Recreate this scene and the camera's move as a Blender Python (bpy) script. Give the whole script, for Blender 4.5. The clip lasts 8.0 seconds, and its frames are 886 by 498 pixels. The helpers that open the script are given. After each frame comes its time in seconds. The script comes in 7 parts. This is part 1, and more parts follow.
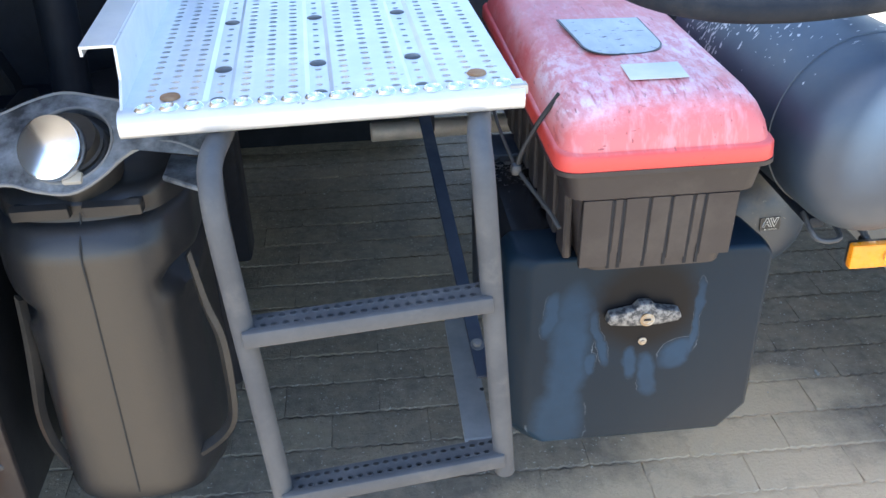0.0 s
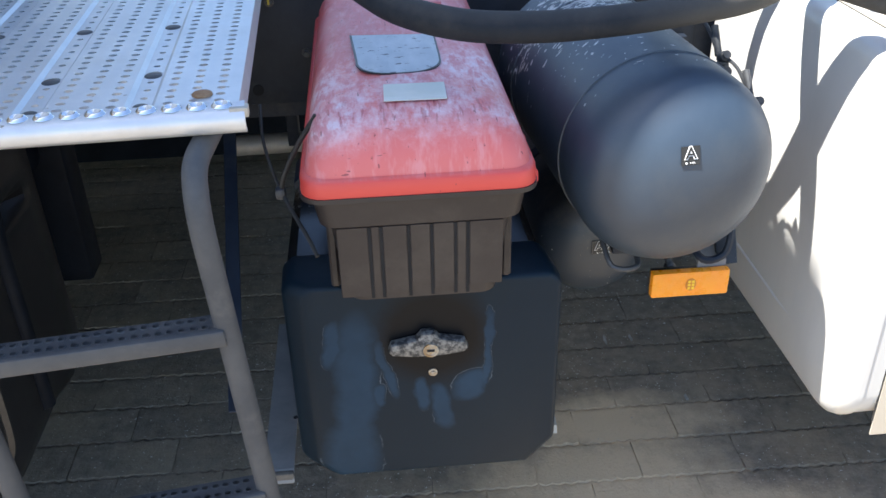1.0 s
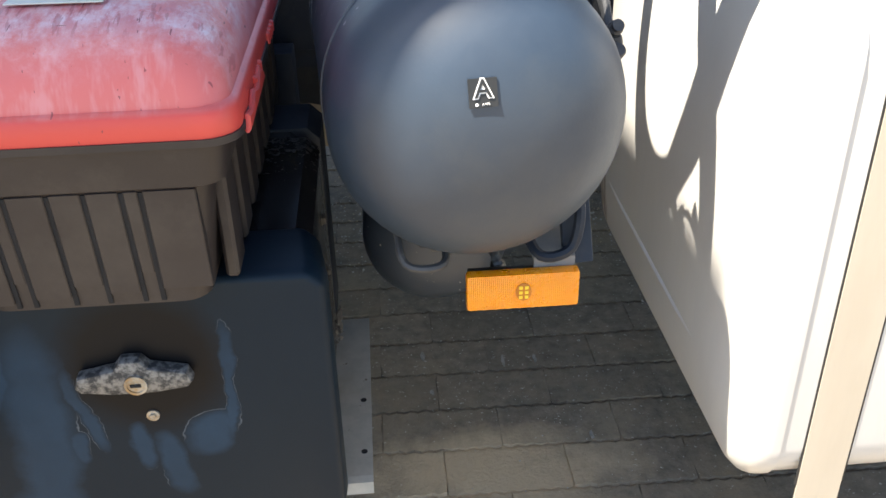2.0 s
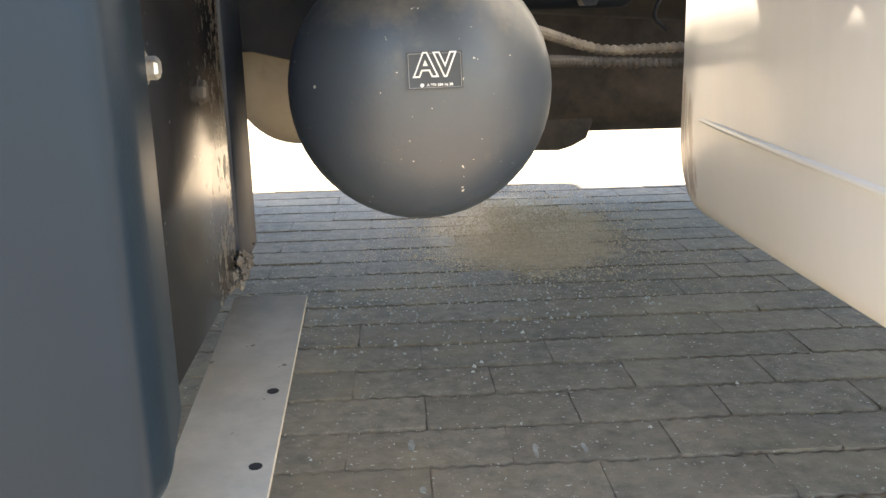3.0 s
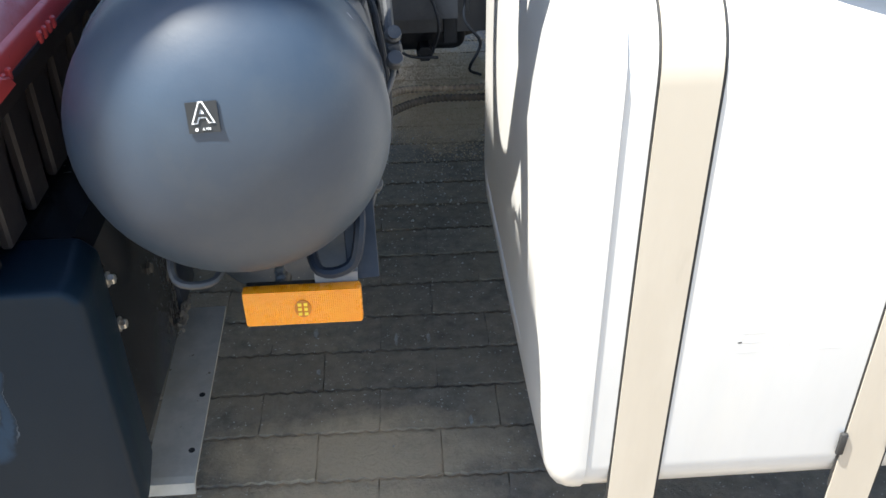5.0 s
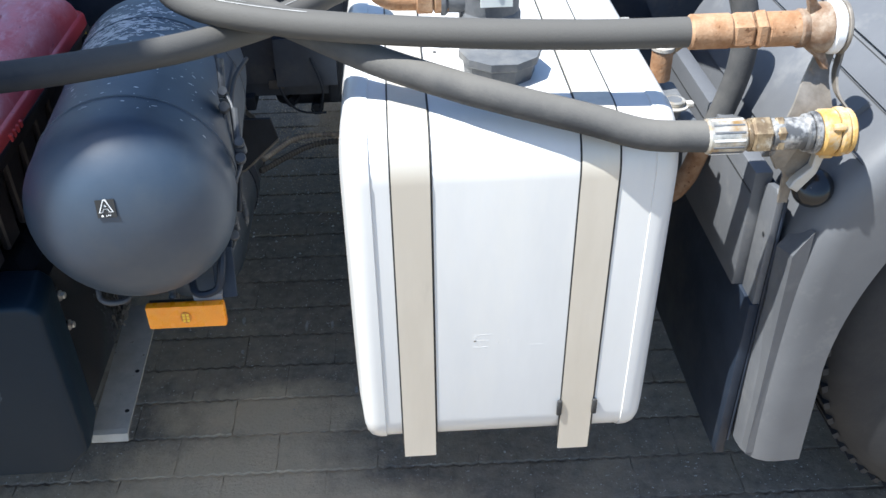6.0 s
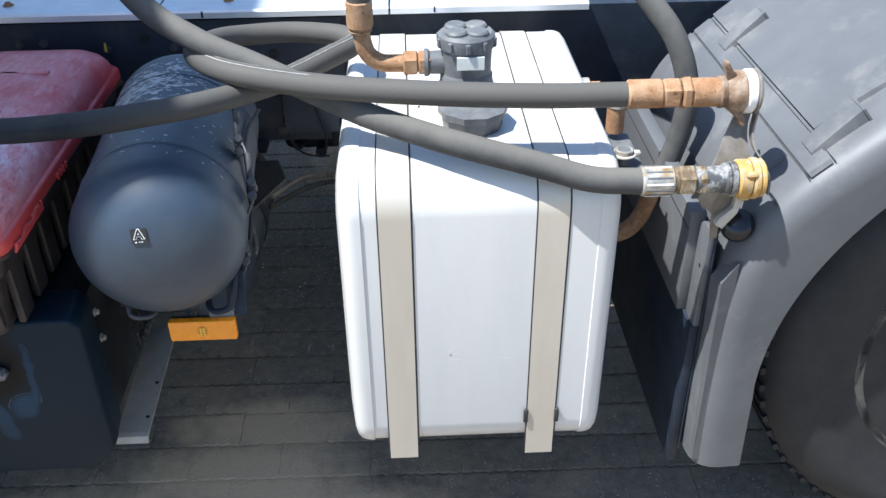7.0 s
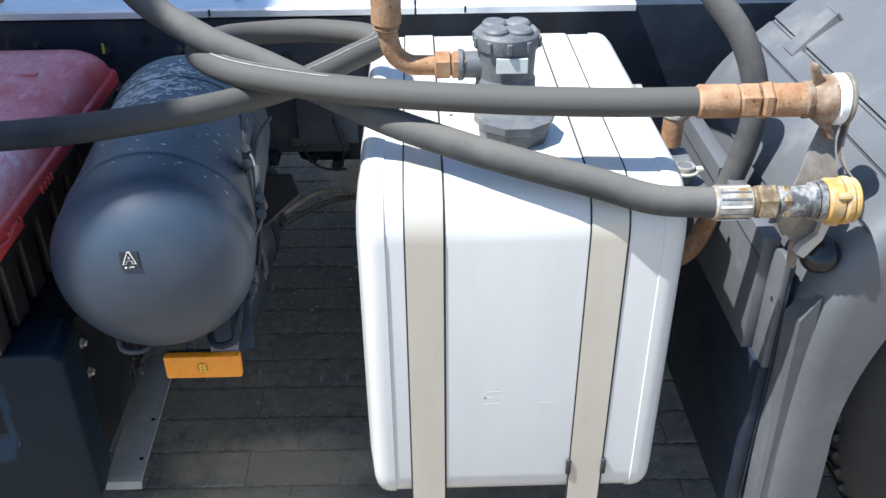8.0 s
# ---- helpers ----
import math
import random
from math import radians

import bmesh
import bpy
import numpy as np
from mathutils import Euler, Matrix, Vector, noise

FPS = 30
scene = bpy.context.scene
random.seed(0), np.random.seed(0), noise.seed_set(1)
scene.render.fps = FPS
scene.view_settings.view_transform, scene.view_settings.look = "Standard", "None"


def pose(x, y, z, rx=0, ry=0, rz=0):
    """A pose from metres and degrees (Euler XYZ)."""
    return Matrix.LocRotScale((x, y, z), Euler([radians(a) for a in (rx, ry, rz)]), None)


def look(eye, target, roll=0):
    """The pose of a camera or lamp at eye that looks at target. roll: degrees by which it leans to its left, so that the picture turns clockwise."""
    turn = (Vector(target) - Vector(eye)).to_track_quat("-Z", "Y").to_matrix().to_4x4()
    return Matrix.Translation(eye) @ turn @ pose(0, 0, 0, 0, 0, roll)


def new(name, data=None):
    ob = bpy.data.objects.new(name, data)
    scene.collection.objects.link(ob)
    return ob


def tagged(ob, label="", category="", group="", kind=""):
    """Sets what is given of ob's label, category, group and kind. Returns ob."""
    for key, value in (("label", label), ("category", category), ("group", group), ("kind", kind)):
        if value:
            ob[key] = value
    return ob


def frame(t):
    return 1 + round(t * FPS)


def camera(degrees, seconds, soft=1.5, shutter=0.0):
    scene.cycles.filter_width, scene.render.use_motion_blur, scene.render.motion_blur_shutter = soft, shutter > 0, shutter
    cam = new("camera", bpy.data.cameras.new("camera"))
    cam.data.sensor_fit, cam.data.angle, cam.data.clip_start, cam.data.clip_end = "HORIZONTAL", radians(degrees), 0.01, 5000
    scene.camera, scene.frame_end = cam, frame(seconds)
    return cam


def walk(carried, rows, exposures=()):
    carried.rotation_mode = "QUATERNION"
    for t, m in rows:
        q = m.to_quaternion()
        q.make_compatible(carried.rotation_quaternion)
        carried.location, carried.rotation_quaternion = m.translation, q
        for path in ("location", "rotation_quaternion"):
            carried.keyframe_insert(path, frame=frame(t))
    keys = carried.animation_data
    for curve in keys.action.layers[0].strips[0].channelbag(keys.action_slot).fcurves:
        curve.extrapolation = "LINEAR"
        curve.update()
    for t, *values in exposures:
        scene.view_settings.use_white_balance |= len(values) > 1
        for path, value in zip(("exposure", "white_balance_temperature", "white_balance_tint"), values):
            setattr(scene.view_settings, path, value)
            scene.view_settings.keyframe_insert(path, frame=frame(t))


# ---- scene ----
cam = camera(52.0, 8.0)
PATH = [
    (0, (-0.726, -1.057, 1.265), (-0.58, 0.654, 0.241), -1.6),
    (0.3, (-0.652, -1.070, 1.265), (-0.503, 0.635, 0.240), -1.5),
    (0.5, (-0.596, -1.082, 1.259), (-0.459, 0.632, 0.237), -1.5),
    (1, (-0.412, -1.023, 1.255), (-0.276, 0.695, 0.239), -1.4),
    (1.2, (-0.339, -0.974, 1.259), (-0.204, 0.740, 0.245), -1.4),
    (1.5, (-0.247, -0.909, 1.239), (-0.119, 0.806, 0.219), -1.4),
    (1.7, (-0.182, -0.849, 1.192), (-0.055, 0.865, 0.17), -1.3),
    (2.8, (-0.075, -0.399, 0.56), (0.036, 1.486, -0.099), -1.5),
    (3, (-0.076, -0.355, 0.519), (0.038, 1.576, 0.011), -1.3),
    (3.5, (-0.067, -0.306, 0.485), (0.051, 1.672, 0.212), -1.2),
    (4, (-0.066, -0.323, 0.501), (0.051, 1.66, 0.263), -1.1),
    (4.2, (-0.055, -0.385, 0.574), (0.061, 1.577, 0.207), -1.4),
    (5.3, (0.19, -0.782, 1.21), (0.28, 0.807, -0.001), -0.9),
    (5.5, (0.243, -0.855, 1.257), (0.337, 0.731, 0.042), -0.8),
    (5.7, (0.282, -0.923, 1.312), (0.377, 0.662, 0.094), -0.7),
    (6, (0.325, -1.006, 1.393), (0.412, 0.614, 0.224), -0.8),
    (6.2, (0.345, -1.053, 1.424), (0.429, 0.604, 0.301), -0.8),
    (6.5, (0.369, -1.107, 1.448), (0.447, 0.573, 0.364), -0.7),
    (6.8, (0.369, -1.170, 1.485), (0.442, 0.511, 0.395), -0.6),
    (7, (0.363, -1.193, 1.499), (0.431, 0.477, 0.401), -0.6),
    (7.5, (0.351, -1.191, 1.484), (0.409, 0.489, 0.401), -0.6),
    (7.8, (0.342, -1.115, 1.444), (0.397, 0.578, 0.359), -0.4),
    (8, (0.334, -1.027, 1.414), (0.381, 0.661, 0.343), -0.4),
]
EXPOSURES = [(0.0, 2.86, 6050, 9), (0.5, 2.45, 6300, 10), (1.0, 1.95, 6150, 10), (1.5, 1.55, 6300, 10), (2.8, 3.38, 7500, 11), (3.5, 3.62, 7500, 12), (4.2, 3.05, 6950, 10), (5.4, 1.58, 5900, 8), (6.0, 1.48, 5700, 8), (6.5, 1.32, 5700, 8), (8.0, 1.27, 5650, 8)]
walk(cam, [(t, look(eye, target, roll)) for t, eye, target, roll in PATH], EXPOSURES)

# ---------- world and light ----------
SUN_DIR = Vector((-0.95, -0.29, 1.9)).normalized()
world = bpy.data.worlds.new("sky")
scene.world = world
world.use_nodes = True
wn = world.node_tree
sky = wn.nodes.new("ShaderNodeTexSky")
sky.sky_type, sky.sun_disc = "NISHITA", False
sky.sun_elevation = math.asin(SUN_DIR.z)
sky.sun_rotation = math.atan2(SUN_DIR.x, SUN_DIR.y)
sky.air_density, sky.dust_density, sky.ozone_density = 1.0, 0.8, 1.3
wn.links.new(sky.outputs[0], wn.nodes["Background"].inputs[0])
wn.nodes["Background"].inputs[1].default_value = 0.085
sun = new("sun", bpy.data.lights.new("sun", "SUN"))
sun.data.energy, sun.data.angle, sun.data.color = 4.5, radians(0.6), (1.0, 0.94, 0.85)
sun.matrix_world = look(SUN_DIR * 20, (0, 0, 0))

# ---------- materials ----------


def _ramp(nt, src, stops):
    r = nt.nodes.new("ShaderNodeValToRGB")
    el = r.color_ramp.elements
    while len(el) < len(stops):
        el.new(0.5)
    for e, (p, c) in zip(el, stops):
        e.position = p
        e.color = (*c, 1) if isinstance(c, tuple) else (c, c, c, 1)
    nt.links.new(src, r.inputs[0])
    return r.outputs[0]


def _noise(nt, scale, detail=4, rough=0.6, stretch=None, space="Object", seed=0.0):
    tc = nt.nodes.new("ShaderNodeNewGeometry" if space == "Position" else "ShaderNodeTexCoord")
    mp = nt.nodes.new("ShaderNodeMapping")
    mp.inputs["Location"].default_value = (seed, seed * 0.7, seed * 1.3)
    if stretch:
        mp.inputs["Scale"].default_value = stretch
    nt.links.new(tc.outputs[space], mp.inputs[0])
    n = nt.nodes.new("ShaderNodeTexNoise")
    n.inputs["Scale"].default_value, n.inputs["Detail"].default_value, n.inputs["Roughness"].default_value = scale, detail, rough
    nt.links.new(mp.outputs[0], n.inputs["Vector"])
    return n.outputs[0]


def _mix(nt, fac, a, b):
    m = nt.nodes.new("ShaderNodeMix")
    m.data_type = "RGBA"
    if isinstance(fac, (int, float)):
        m.inputs[0].default_value = fac
    else:
        nt.links.new(fac, m.inputs[0])
    for sock, v in ((m.inputs[6], a), (m.inputs[7], b)):
        if isinstance(v, tuple):
            sock.default_value = (*v, 1)
        else:
            nt.links.new(v, sock)
    return m.outputs[2]


def _math(nt, op, a, b=0.0, c=0.0):
    m = nt.nodes.new("ShaderNodeMath")
    m.operation = op
    for i, v in enumerate((a, b, c)):
        if isinstance(v, (int, float)):
            m.inputs[i].default_value = v
        else:
            nt.links.new(v, m.inputs[i])
    return m.outputs[0]


def material(name, base, second=None, rough=0.5, metal=0.0, scale=18.0, mixpos=(0.4, 0.7), rough_var=0.12, bump=0.15, bump_scale=120.0,
             dirt=None, dirt_pos=(0.5, 0.75), dirt_scale=6.0, speck=None, speck_pos=0.76, speck_scale=60.0, speck_stretch=None, stretch=None, random_tone=0.0, coat=0.0, spec=0.5, space="Object", bump_dist=0.002):
    """Two-scale surface: base with a second tone, broad dirt, small specks, uneven gloss and fine relief."""
    mat = bpy.data.materials.new(name)
    mat.use_nodes = True
    nt = mat.node_tree
    bs = nt.nodes["Principled BSDF"]
    second = second or tuple(min(1, v * 1.35 + 0.004) for v in base)
    col = _mix(nt, _ramp(nt, _noise(nt, scale, 6, 0.65, stretch, space=space), [(mixpos[0], 0.0), (mixpos[1], 1.0)]), base, second)
    if dirt:
        col = _mix(nt, _ramp(nt, _noise(nt, dirt_scale, 7, 0.7, stretch, seed=3.1, space=space), [(dirt_pos[0], 0.0), (dirt_pos[1], 1.0)]), col, dirt)
    if speck:
        col = _mix(nt, _ramp(nt, _noise(nt, speck_scale, 3, 0.5, speck_stretch, seed=7.7, space=space), [(speck_pos, 0.0), (speck_pos + 0.02, 1.0)]), col, speck)
    if random_tone:
        info = nt.nodes.new("ShaderNodeObjectInfo")
        hsv = nt.nodes.new("ShaderNodeHueSaturation")
        nt.links.new(_math(nt, "MULTIPLY_ADD", info.outputs["Random"], random_tone, 1 - random_tone / 2), hsv.inputs["Value"])
        nt.links.new(col, hsv.inputs["Color"])
        col = hsv.outputs[0]
    nt.links.new(col, bs.inputs["Base Color"])
    rn = _math(nt, "MULTIPLY_ADD", _noise(nt, scale * 1.7, 5, 0.7, stretch, seed=1.3, space=space), rough_var * 2, rough - rough_var)
    nt.links.new(rn, bs.inputs["Roughness"])
    bs.inputs["Metallic"].default_value = metal
    bs.inputs["Coat Weight"].default_value = coat
    bs.inputs["Specular IOR Level"].default_value = spec
    if bump:
        b = nt.nodes.new("ShaderNodeBump")
        b.inputs["Strength"].default_value, b.inputs["Distance"].default_value = bump, bump_dist
        nt.links.new(_noise(nt, bump_scale, 4, 0.6, stretch, seed=5.0, space=space), b.inputs["Height"])
        nt.links.new(b.outputs[0], bs.inputs["Normal"])
    return mat


M = {}
M["paver"] = material("paver", (0.135, 0.11, 0.082), (0.265, 0.22, 0.163), rough=0.9, scale=38, mixpos=(0.3, 0.7), bump=0.9, bump_scale=130, bump_dist=0.0032, dirt=(0.31, 0.242, 0.16), dirt_pos=(0.45, 0.75), dirt_scale=5.0,
                     speck=(0.5, 0.47, 0.4), speck_pos=0.68, speck_scale=170, random_tone=0.2, space="Position")
M["sand"] = material("sand", (0.095, 0.08, 0.062), (0.29, 0.235, 0.17), rough=0.95, scale=30, mixpos=(0.36, 0.66), bump=0.9, bump_scale=300, space="Position")


def _glow_and_sand(mat):
    """Warm patches that paint reflected sunlight on the blocks between the toolbox and the tank, and spilled sand
    behind.
    """
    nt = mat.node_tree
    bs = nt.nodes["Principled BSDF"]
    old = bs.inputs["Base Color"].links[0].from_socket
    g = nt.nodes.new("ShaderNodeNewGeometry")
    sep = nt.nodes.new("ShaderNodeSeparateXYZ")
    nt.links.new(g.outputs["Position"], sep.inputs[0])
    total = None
    # first four: reflected sunlight on the ground painted sandy; the last is spilled sand
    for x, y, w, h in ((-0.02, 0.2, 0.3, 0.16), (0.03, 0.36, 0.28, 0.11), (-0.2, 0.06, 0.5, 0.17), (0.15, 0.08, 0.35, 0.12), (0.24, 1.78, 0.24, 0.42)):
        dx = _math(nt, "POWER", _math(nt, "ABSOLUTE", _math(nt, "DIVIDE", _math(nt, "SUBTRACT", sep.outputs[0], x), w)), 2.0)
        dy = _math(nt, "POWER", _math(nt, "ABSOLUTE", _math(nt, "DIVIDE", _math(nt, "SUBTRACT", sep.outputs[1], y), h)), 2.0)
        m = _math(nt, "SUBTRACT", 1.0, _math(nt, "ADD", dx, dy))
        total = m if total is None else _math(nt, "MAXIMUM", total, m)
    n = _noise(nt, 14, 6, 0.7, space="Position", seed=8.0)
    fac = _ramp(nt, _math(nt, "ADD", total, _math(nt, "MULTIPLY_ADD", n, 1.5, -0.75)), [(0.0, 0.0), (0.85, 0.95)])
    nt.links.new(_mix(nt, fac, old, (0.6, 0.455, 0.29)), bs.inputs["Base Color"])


_glow_and_sand(M["paver"])
_glow_and_sand(M["sand"])
M["yard"] = material("yard", (0.22, 0.185, 0.135), (0.3, 0.255, 0.19), rough=0.9, scale=3, bump=0.4, bump_scale=90)
M["grit_pale"] = material("grit_pale", (0.38, 0.35, 0.3), (0.6, 0.57, 0.5), rough=0.9, bump=0)
M["sand_brown"] = material("sand_brown", (0.5, 0.38, 0.24), (0.64, 0.51, 0.35), rough=0.95, scale=60, bump=0)
M["black_plastic"] = material("black_plastic", (0.014, 0.0145, 0.016), (0.026, 0.025, 0.024), rough=0.4, scale=9, bump=0.12, bump_scale=500, dirt=(0.075, 0.067, 0.054), dirt_pos=(0.42, 0.9), dirt_scale=5)
M["filler_plastic"] = material("filler_plastic", (0.012, 0.013, 0.015), (0.022, 0.022, 0.023), rough=0.38, scale=9, bump=0.15, bump_scale=300, dirt=(0.06, 0.055, 0.045), dirt_pos=(0.6, 0.9), dirt_scale=9)


def _dust_and_sun(mat, y0, y1, colour, axis=1, wobble=0.012, rough_scale=9):
    """Road dust caked on one side of a thing, and the hose's sunlit stretch, fading from y1 to full at y0 along an
    axis.
    """
    nt = mat.node_tree
    bs = nt.nodes["Principled BSDF"]
    old = bs.inputs["Base Color"].links[0].from_socket
    tc = nt.nodes.new("ShaderNodeTexCoord")
    sep = nt.nodes.new("ShaderNodeSeparateXYZ")
    nt.links.new(tc.outputs["Object"], sep.inputs[0])
    f = _math(nt, "MULTIPLY_ADD", _noise(nt, rough_scale, 6, 0.7), wobble, sep.outputs[axis])
    r = nt.nodes.new("ShaderNodeMapRange")
    nt.links.new(f, r.inputs[0])
    r.inputs[1].default_value, r.inputs[2].default_value = y1, y0
    nt.links.new(_mix(nt, _math(nt, "MULTIPLY", r.outputs[0], 0.85), old, colour), bs.inputs["Base Color"])


_dust_and_sun(M["filler_plastic"], -0.047, -0.036, (0.056, 0.047, 0.037))
M["engine_black"] = material("engine_black", (0.005, 0.008, 0.014), (0.012, 0.017, 0.026), rough=0.6, scale=12, bump=0.2, dirt=(0.022, 0.023, 0.026), dirt_pos=(0.62, 0.85), dirt_scale=9, spec=0.2)
M["navy_steel"] = material("navy_steel", (0.013, 0.019, 0.031), (0.026, 0.034, 0.048), spec=0.3, rough=0.5, scale=12, bump=0.15, dirt=(0.07, 0.066, 0.06), dirt_pos=(0.55, 0.85), dirt_scale=7)
M["conduit_tan"] = material("conduit_tan", (0.1, 0.09, 0.078), (0.19, 0.17, 0.14), rough=0.8, scale=40, bump=0.2)
M["gearbox"] = material("gearbox", (0.035, 0.033, 0.031), (0.075, 0.068, 0.06), rough=0.75, scale=14, bump=0.4, bump_scale=80, dirt=(0.12, 0.1, 0.078), dirt_scale=5)
M["dusty_panel"] = material("dusty_panel", (0.03, 0.027, 0.024), (0.125, 0.11, 0.09), rough=0.55, scale=40, stretch=(1, 0.9, 0.12), bump=0.4, bump_scale=160, speck=(0.4, 0.38, 0.34), speck_pos=0.68, speck_scale=70)
M["gloss_black"] = material("gloss_black", (0.009, 0.0095, 0.011), (0.017, 0.0165, 0.016), rough=0.2, rough_var=0.07, scale=8, bump=0.05, bump_scale=300, dirt=(0.04, 0.034, 0.028), dirt_pos=(0.62, 1.0), dirt_scale=7, speck=(0.34, 0.31, 0.26), speck_pos=0.79, speck_scale=60)


def _splashed(mat, y0, y1, colour):
    """Dried splashes that grow denser along y from y0 to y1, in upright runs and fine dots."""
    nt = mat.node_tree
    bs = nt.nodes["Principled BSDF"]
    old = bs.inputs["Base Color"].links[0].from_socket
    tc = nt.nodes.new("ShaderNodeTexCoord")
    sep = nt.nodes.new("ShaderNodeSeparateXYZ")
    nt.links.new(tc.outputs["Object"], sep.inputs[0])
    r = nt.nodes.new("ShaderNodeMapRange")
    nt.links.new(sep.outputs[1], r.inputs[0])
    r.inputs[1].default_value, r.inputs[2].default_value = y0, y1
    runs = _noise(nt, 90, 5, 0.65, (1, 1, 0.22), seed=2.2)
    dots = _noise(nt, 190, 3, 0.6, seed=9.1)
    n = _math(nt, "ADD", _math(nt, "MULTIPLY", runs, 0.55), _math(nt, "MULTIPLY", dots, 0.45))
    f = _ramp(nt, _math(nt, "MULTIPLY_ADD", r.outputs[0], 0.17, n), [(0.635, 0.0), (0.74, 0.8)])
    nt.links.new(_mix(nt, f, old, colour), bs.inputs["Base Color"])
    rough = bs.inputs["Roughness"].links[0].from_socket
    nt.links.new(_math(nt, "MULTIPLY_ADD", f, 0.5, rough), bs.inputs["Roughness"])


_splashed(M["gloss_black"], 0.15, 0.30, (0.17, 0.15, 0.12))
M["lid_decal"] = material("lid_decal", (0.4, 0.45, 0.49), (0.54, 0.58, 0.61), rough=0.5, scale=30, stretch=(1, 0.4, 1), bump=0.1, speck=(0.12, 0.13, 0.15), speck_pos=0.64, speck_scale=70, speck_stretch=(1, 2.2, 1))
M["paper"] = material("paper", (0.62, 0.64, 0.58), (0.72, 0.72, 0.66), rough=0.6, scale=25, bump=0.05)
M["brown_plastic"] = material("brown_plastic", (0.025, 0.0195, 0.019), (0.036, 0.029, 0.028), rough=0.5, scale=10, bump=0.1, bump_scale=400, dirt=(0.058, 0.049, 0.043), dirt_scale=8)
M["aluminium"] = material("aluminium", (0.62, 0.645, 0.67), (0.72, 0.735, 0.75), rough=0.42, metal=0.55, scale=14, bump=0.06, dirt=(0.6, 0.6, 0.58), dirt_pos=(0.55, 0.9), speck=(0.35, 0.33, 0.3), speck_pos=0.74, speck_scale=90)
M["rail_grey"] = material("rail_grey", (0.2, 0.2, 0.2), (0.27, 0.265, 0.25), rough=0.5, scale=16, bump=0.1, dirt=(0.3, 0.28, 0.24), dirt_pos=(0.55, 0.85))
M["air_tank"] = material("air_tank", (0.02, 0.036, 0.06), (0.032, 0.05, 0.075), rough=0.47, scale=7, bump=0.06, bump_scale=300, dirt=(0.068, 0.076, 0.08), dirt_pos=(0.55, 0.98), dirt_scale=4,
                        speck=(0.6, 0.6, 0.58), speck_pos=0.8, speck_scale=90, spec=0.8)
M["air_tank_dusty"] = material("air_tank_dusty", (0.026, 0.039, 0.058), (0.046, 0.057, 0.07), rough=0.42, scale=6, bump=0.08, bump_scale=250, dirt=(0.15, 0.135, 0.11), dirt_pos=(0.6, 0.9), dirt_scale=9,
                              speck=(0.6, 0.57, 0.5), speck_pos=0.725, speck_scale=240, spec=0.7)
_dust_and_sun(M["air_tank_dusty"], 0.60, 0.555, (0.15, 0.132, 0.104), 2, 0.09, 45)
M["beige_dust"] = material("beige_dust", (0.33, 0.285, 0.22), (0.42, 0.365, 0.28), rough=0.75, scale=9, bump=0.2, dirt=(0.14, 0.12, 0.1), dirt_scale=6)
M["bracket_steel"] = material("bracket_steel", (0.16, 0.138, 0.11), (0.27, 0.24, 0.2), rough=0.5, metal=0.3, scale=35, bump=0.25, dirt=(0.34, 0.22, 0.13), dirt_pos=(0.55, 0.7), dirt_scale=24)
M["pale_paint"] = material("pale_paint", (0.26, 0.245, 0.21), (0.42, 0.4, 0.35), rough=0.9, scale=90, bump=0.3, space="Position")
M["pipe_dark"] = material("pipe_dark", (0.042, 0.045, 0.05), (0.075, 0.075, 0.075), rough=0.5, scale=40, bump=0.3, dirt=(0.17, 0.16, 0.14), dirt_pos=(0.55, 0.75), dirt_scale=30)
M["scuffed_black"] = material("scuffed_black", (0.022, 0.026, 0.032), (0.3, 0.325, 0.35), rough=0.45, scale=26, mixpos=(0.36, 0.75), bump=0.2, dirt=(0.2, 0.2, 0.19), dirt_pos=(0.58, 0.8), dirt_scale=60)
M["scraped"] = material("scraped", (0.45, 0.46, 0.47), (0.6, 0.6, 0.6), rough=0.5, bump=0.2)
M["white_paint"] = material("white_paint", (0.585, 0.572, 0.54), (0.655, 0.64, 0.605), rough=0.34, scale=5, stretch=(1, 1, 0.25), bump=0.03, bump_scale=60, dirt=(0.66, 0.63, 0.56), dirt_pos=(0.5, 0.85), dirt_scale=6,
                           speck=(0.42, 0.36, 0.3), speck_pos=0.79, speck_scale=55, coat=0.15)


def _rust_runs(mat, y0, y1, z0, z1):
    """Brown runs of rust on the lower rear corner of the tank's end."""
    nt = mat.node_tree
    bs = nt.nodes["Principled BSDF"]
    old = bs.inputs["Base Color"].links[0].from_socket
    tc = nt.nodes.new("ShaderNodeTexCoord")
    sep = nt.nodes.new("ShaderNodeSeparateXYZ")
    nt.links.new(tc.outputs["Object"], sep.inputs[0])
    d = None
    for k, a, b in ((1, y0, y1), (2, z0, z1)):
        q = _math(nt, "POWER", _math(nt, "ABSOLUTE", _math(nt, "DIVIDE", _math(nt, "SUBTRACT", sep.outputs[k], (a + b) / 2), (b - a) / 2)), 2.0)
        d = q if d is None else _math(nt, "ADD", d, q)
    near = _math(nt, "MAXIMUM", _math(nt, "SUBTRACT", 1.0, d), 0.0)
    n = _noise(nt, 60, 6, 0.7, (1, 1, 0.2), seed=4.4)
    f = _ramp(nt, _math(nt, "MULTIPLY", n, _math(nt, "POWER", near, 0.3)), [(0.36, 0.0), (0.47, 0.85)])
    nt.links.new(_mix(nt, f, old, (0.2, 0.13, 0.075)), bs.inputs["Base Color"])


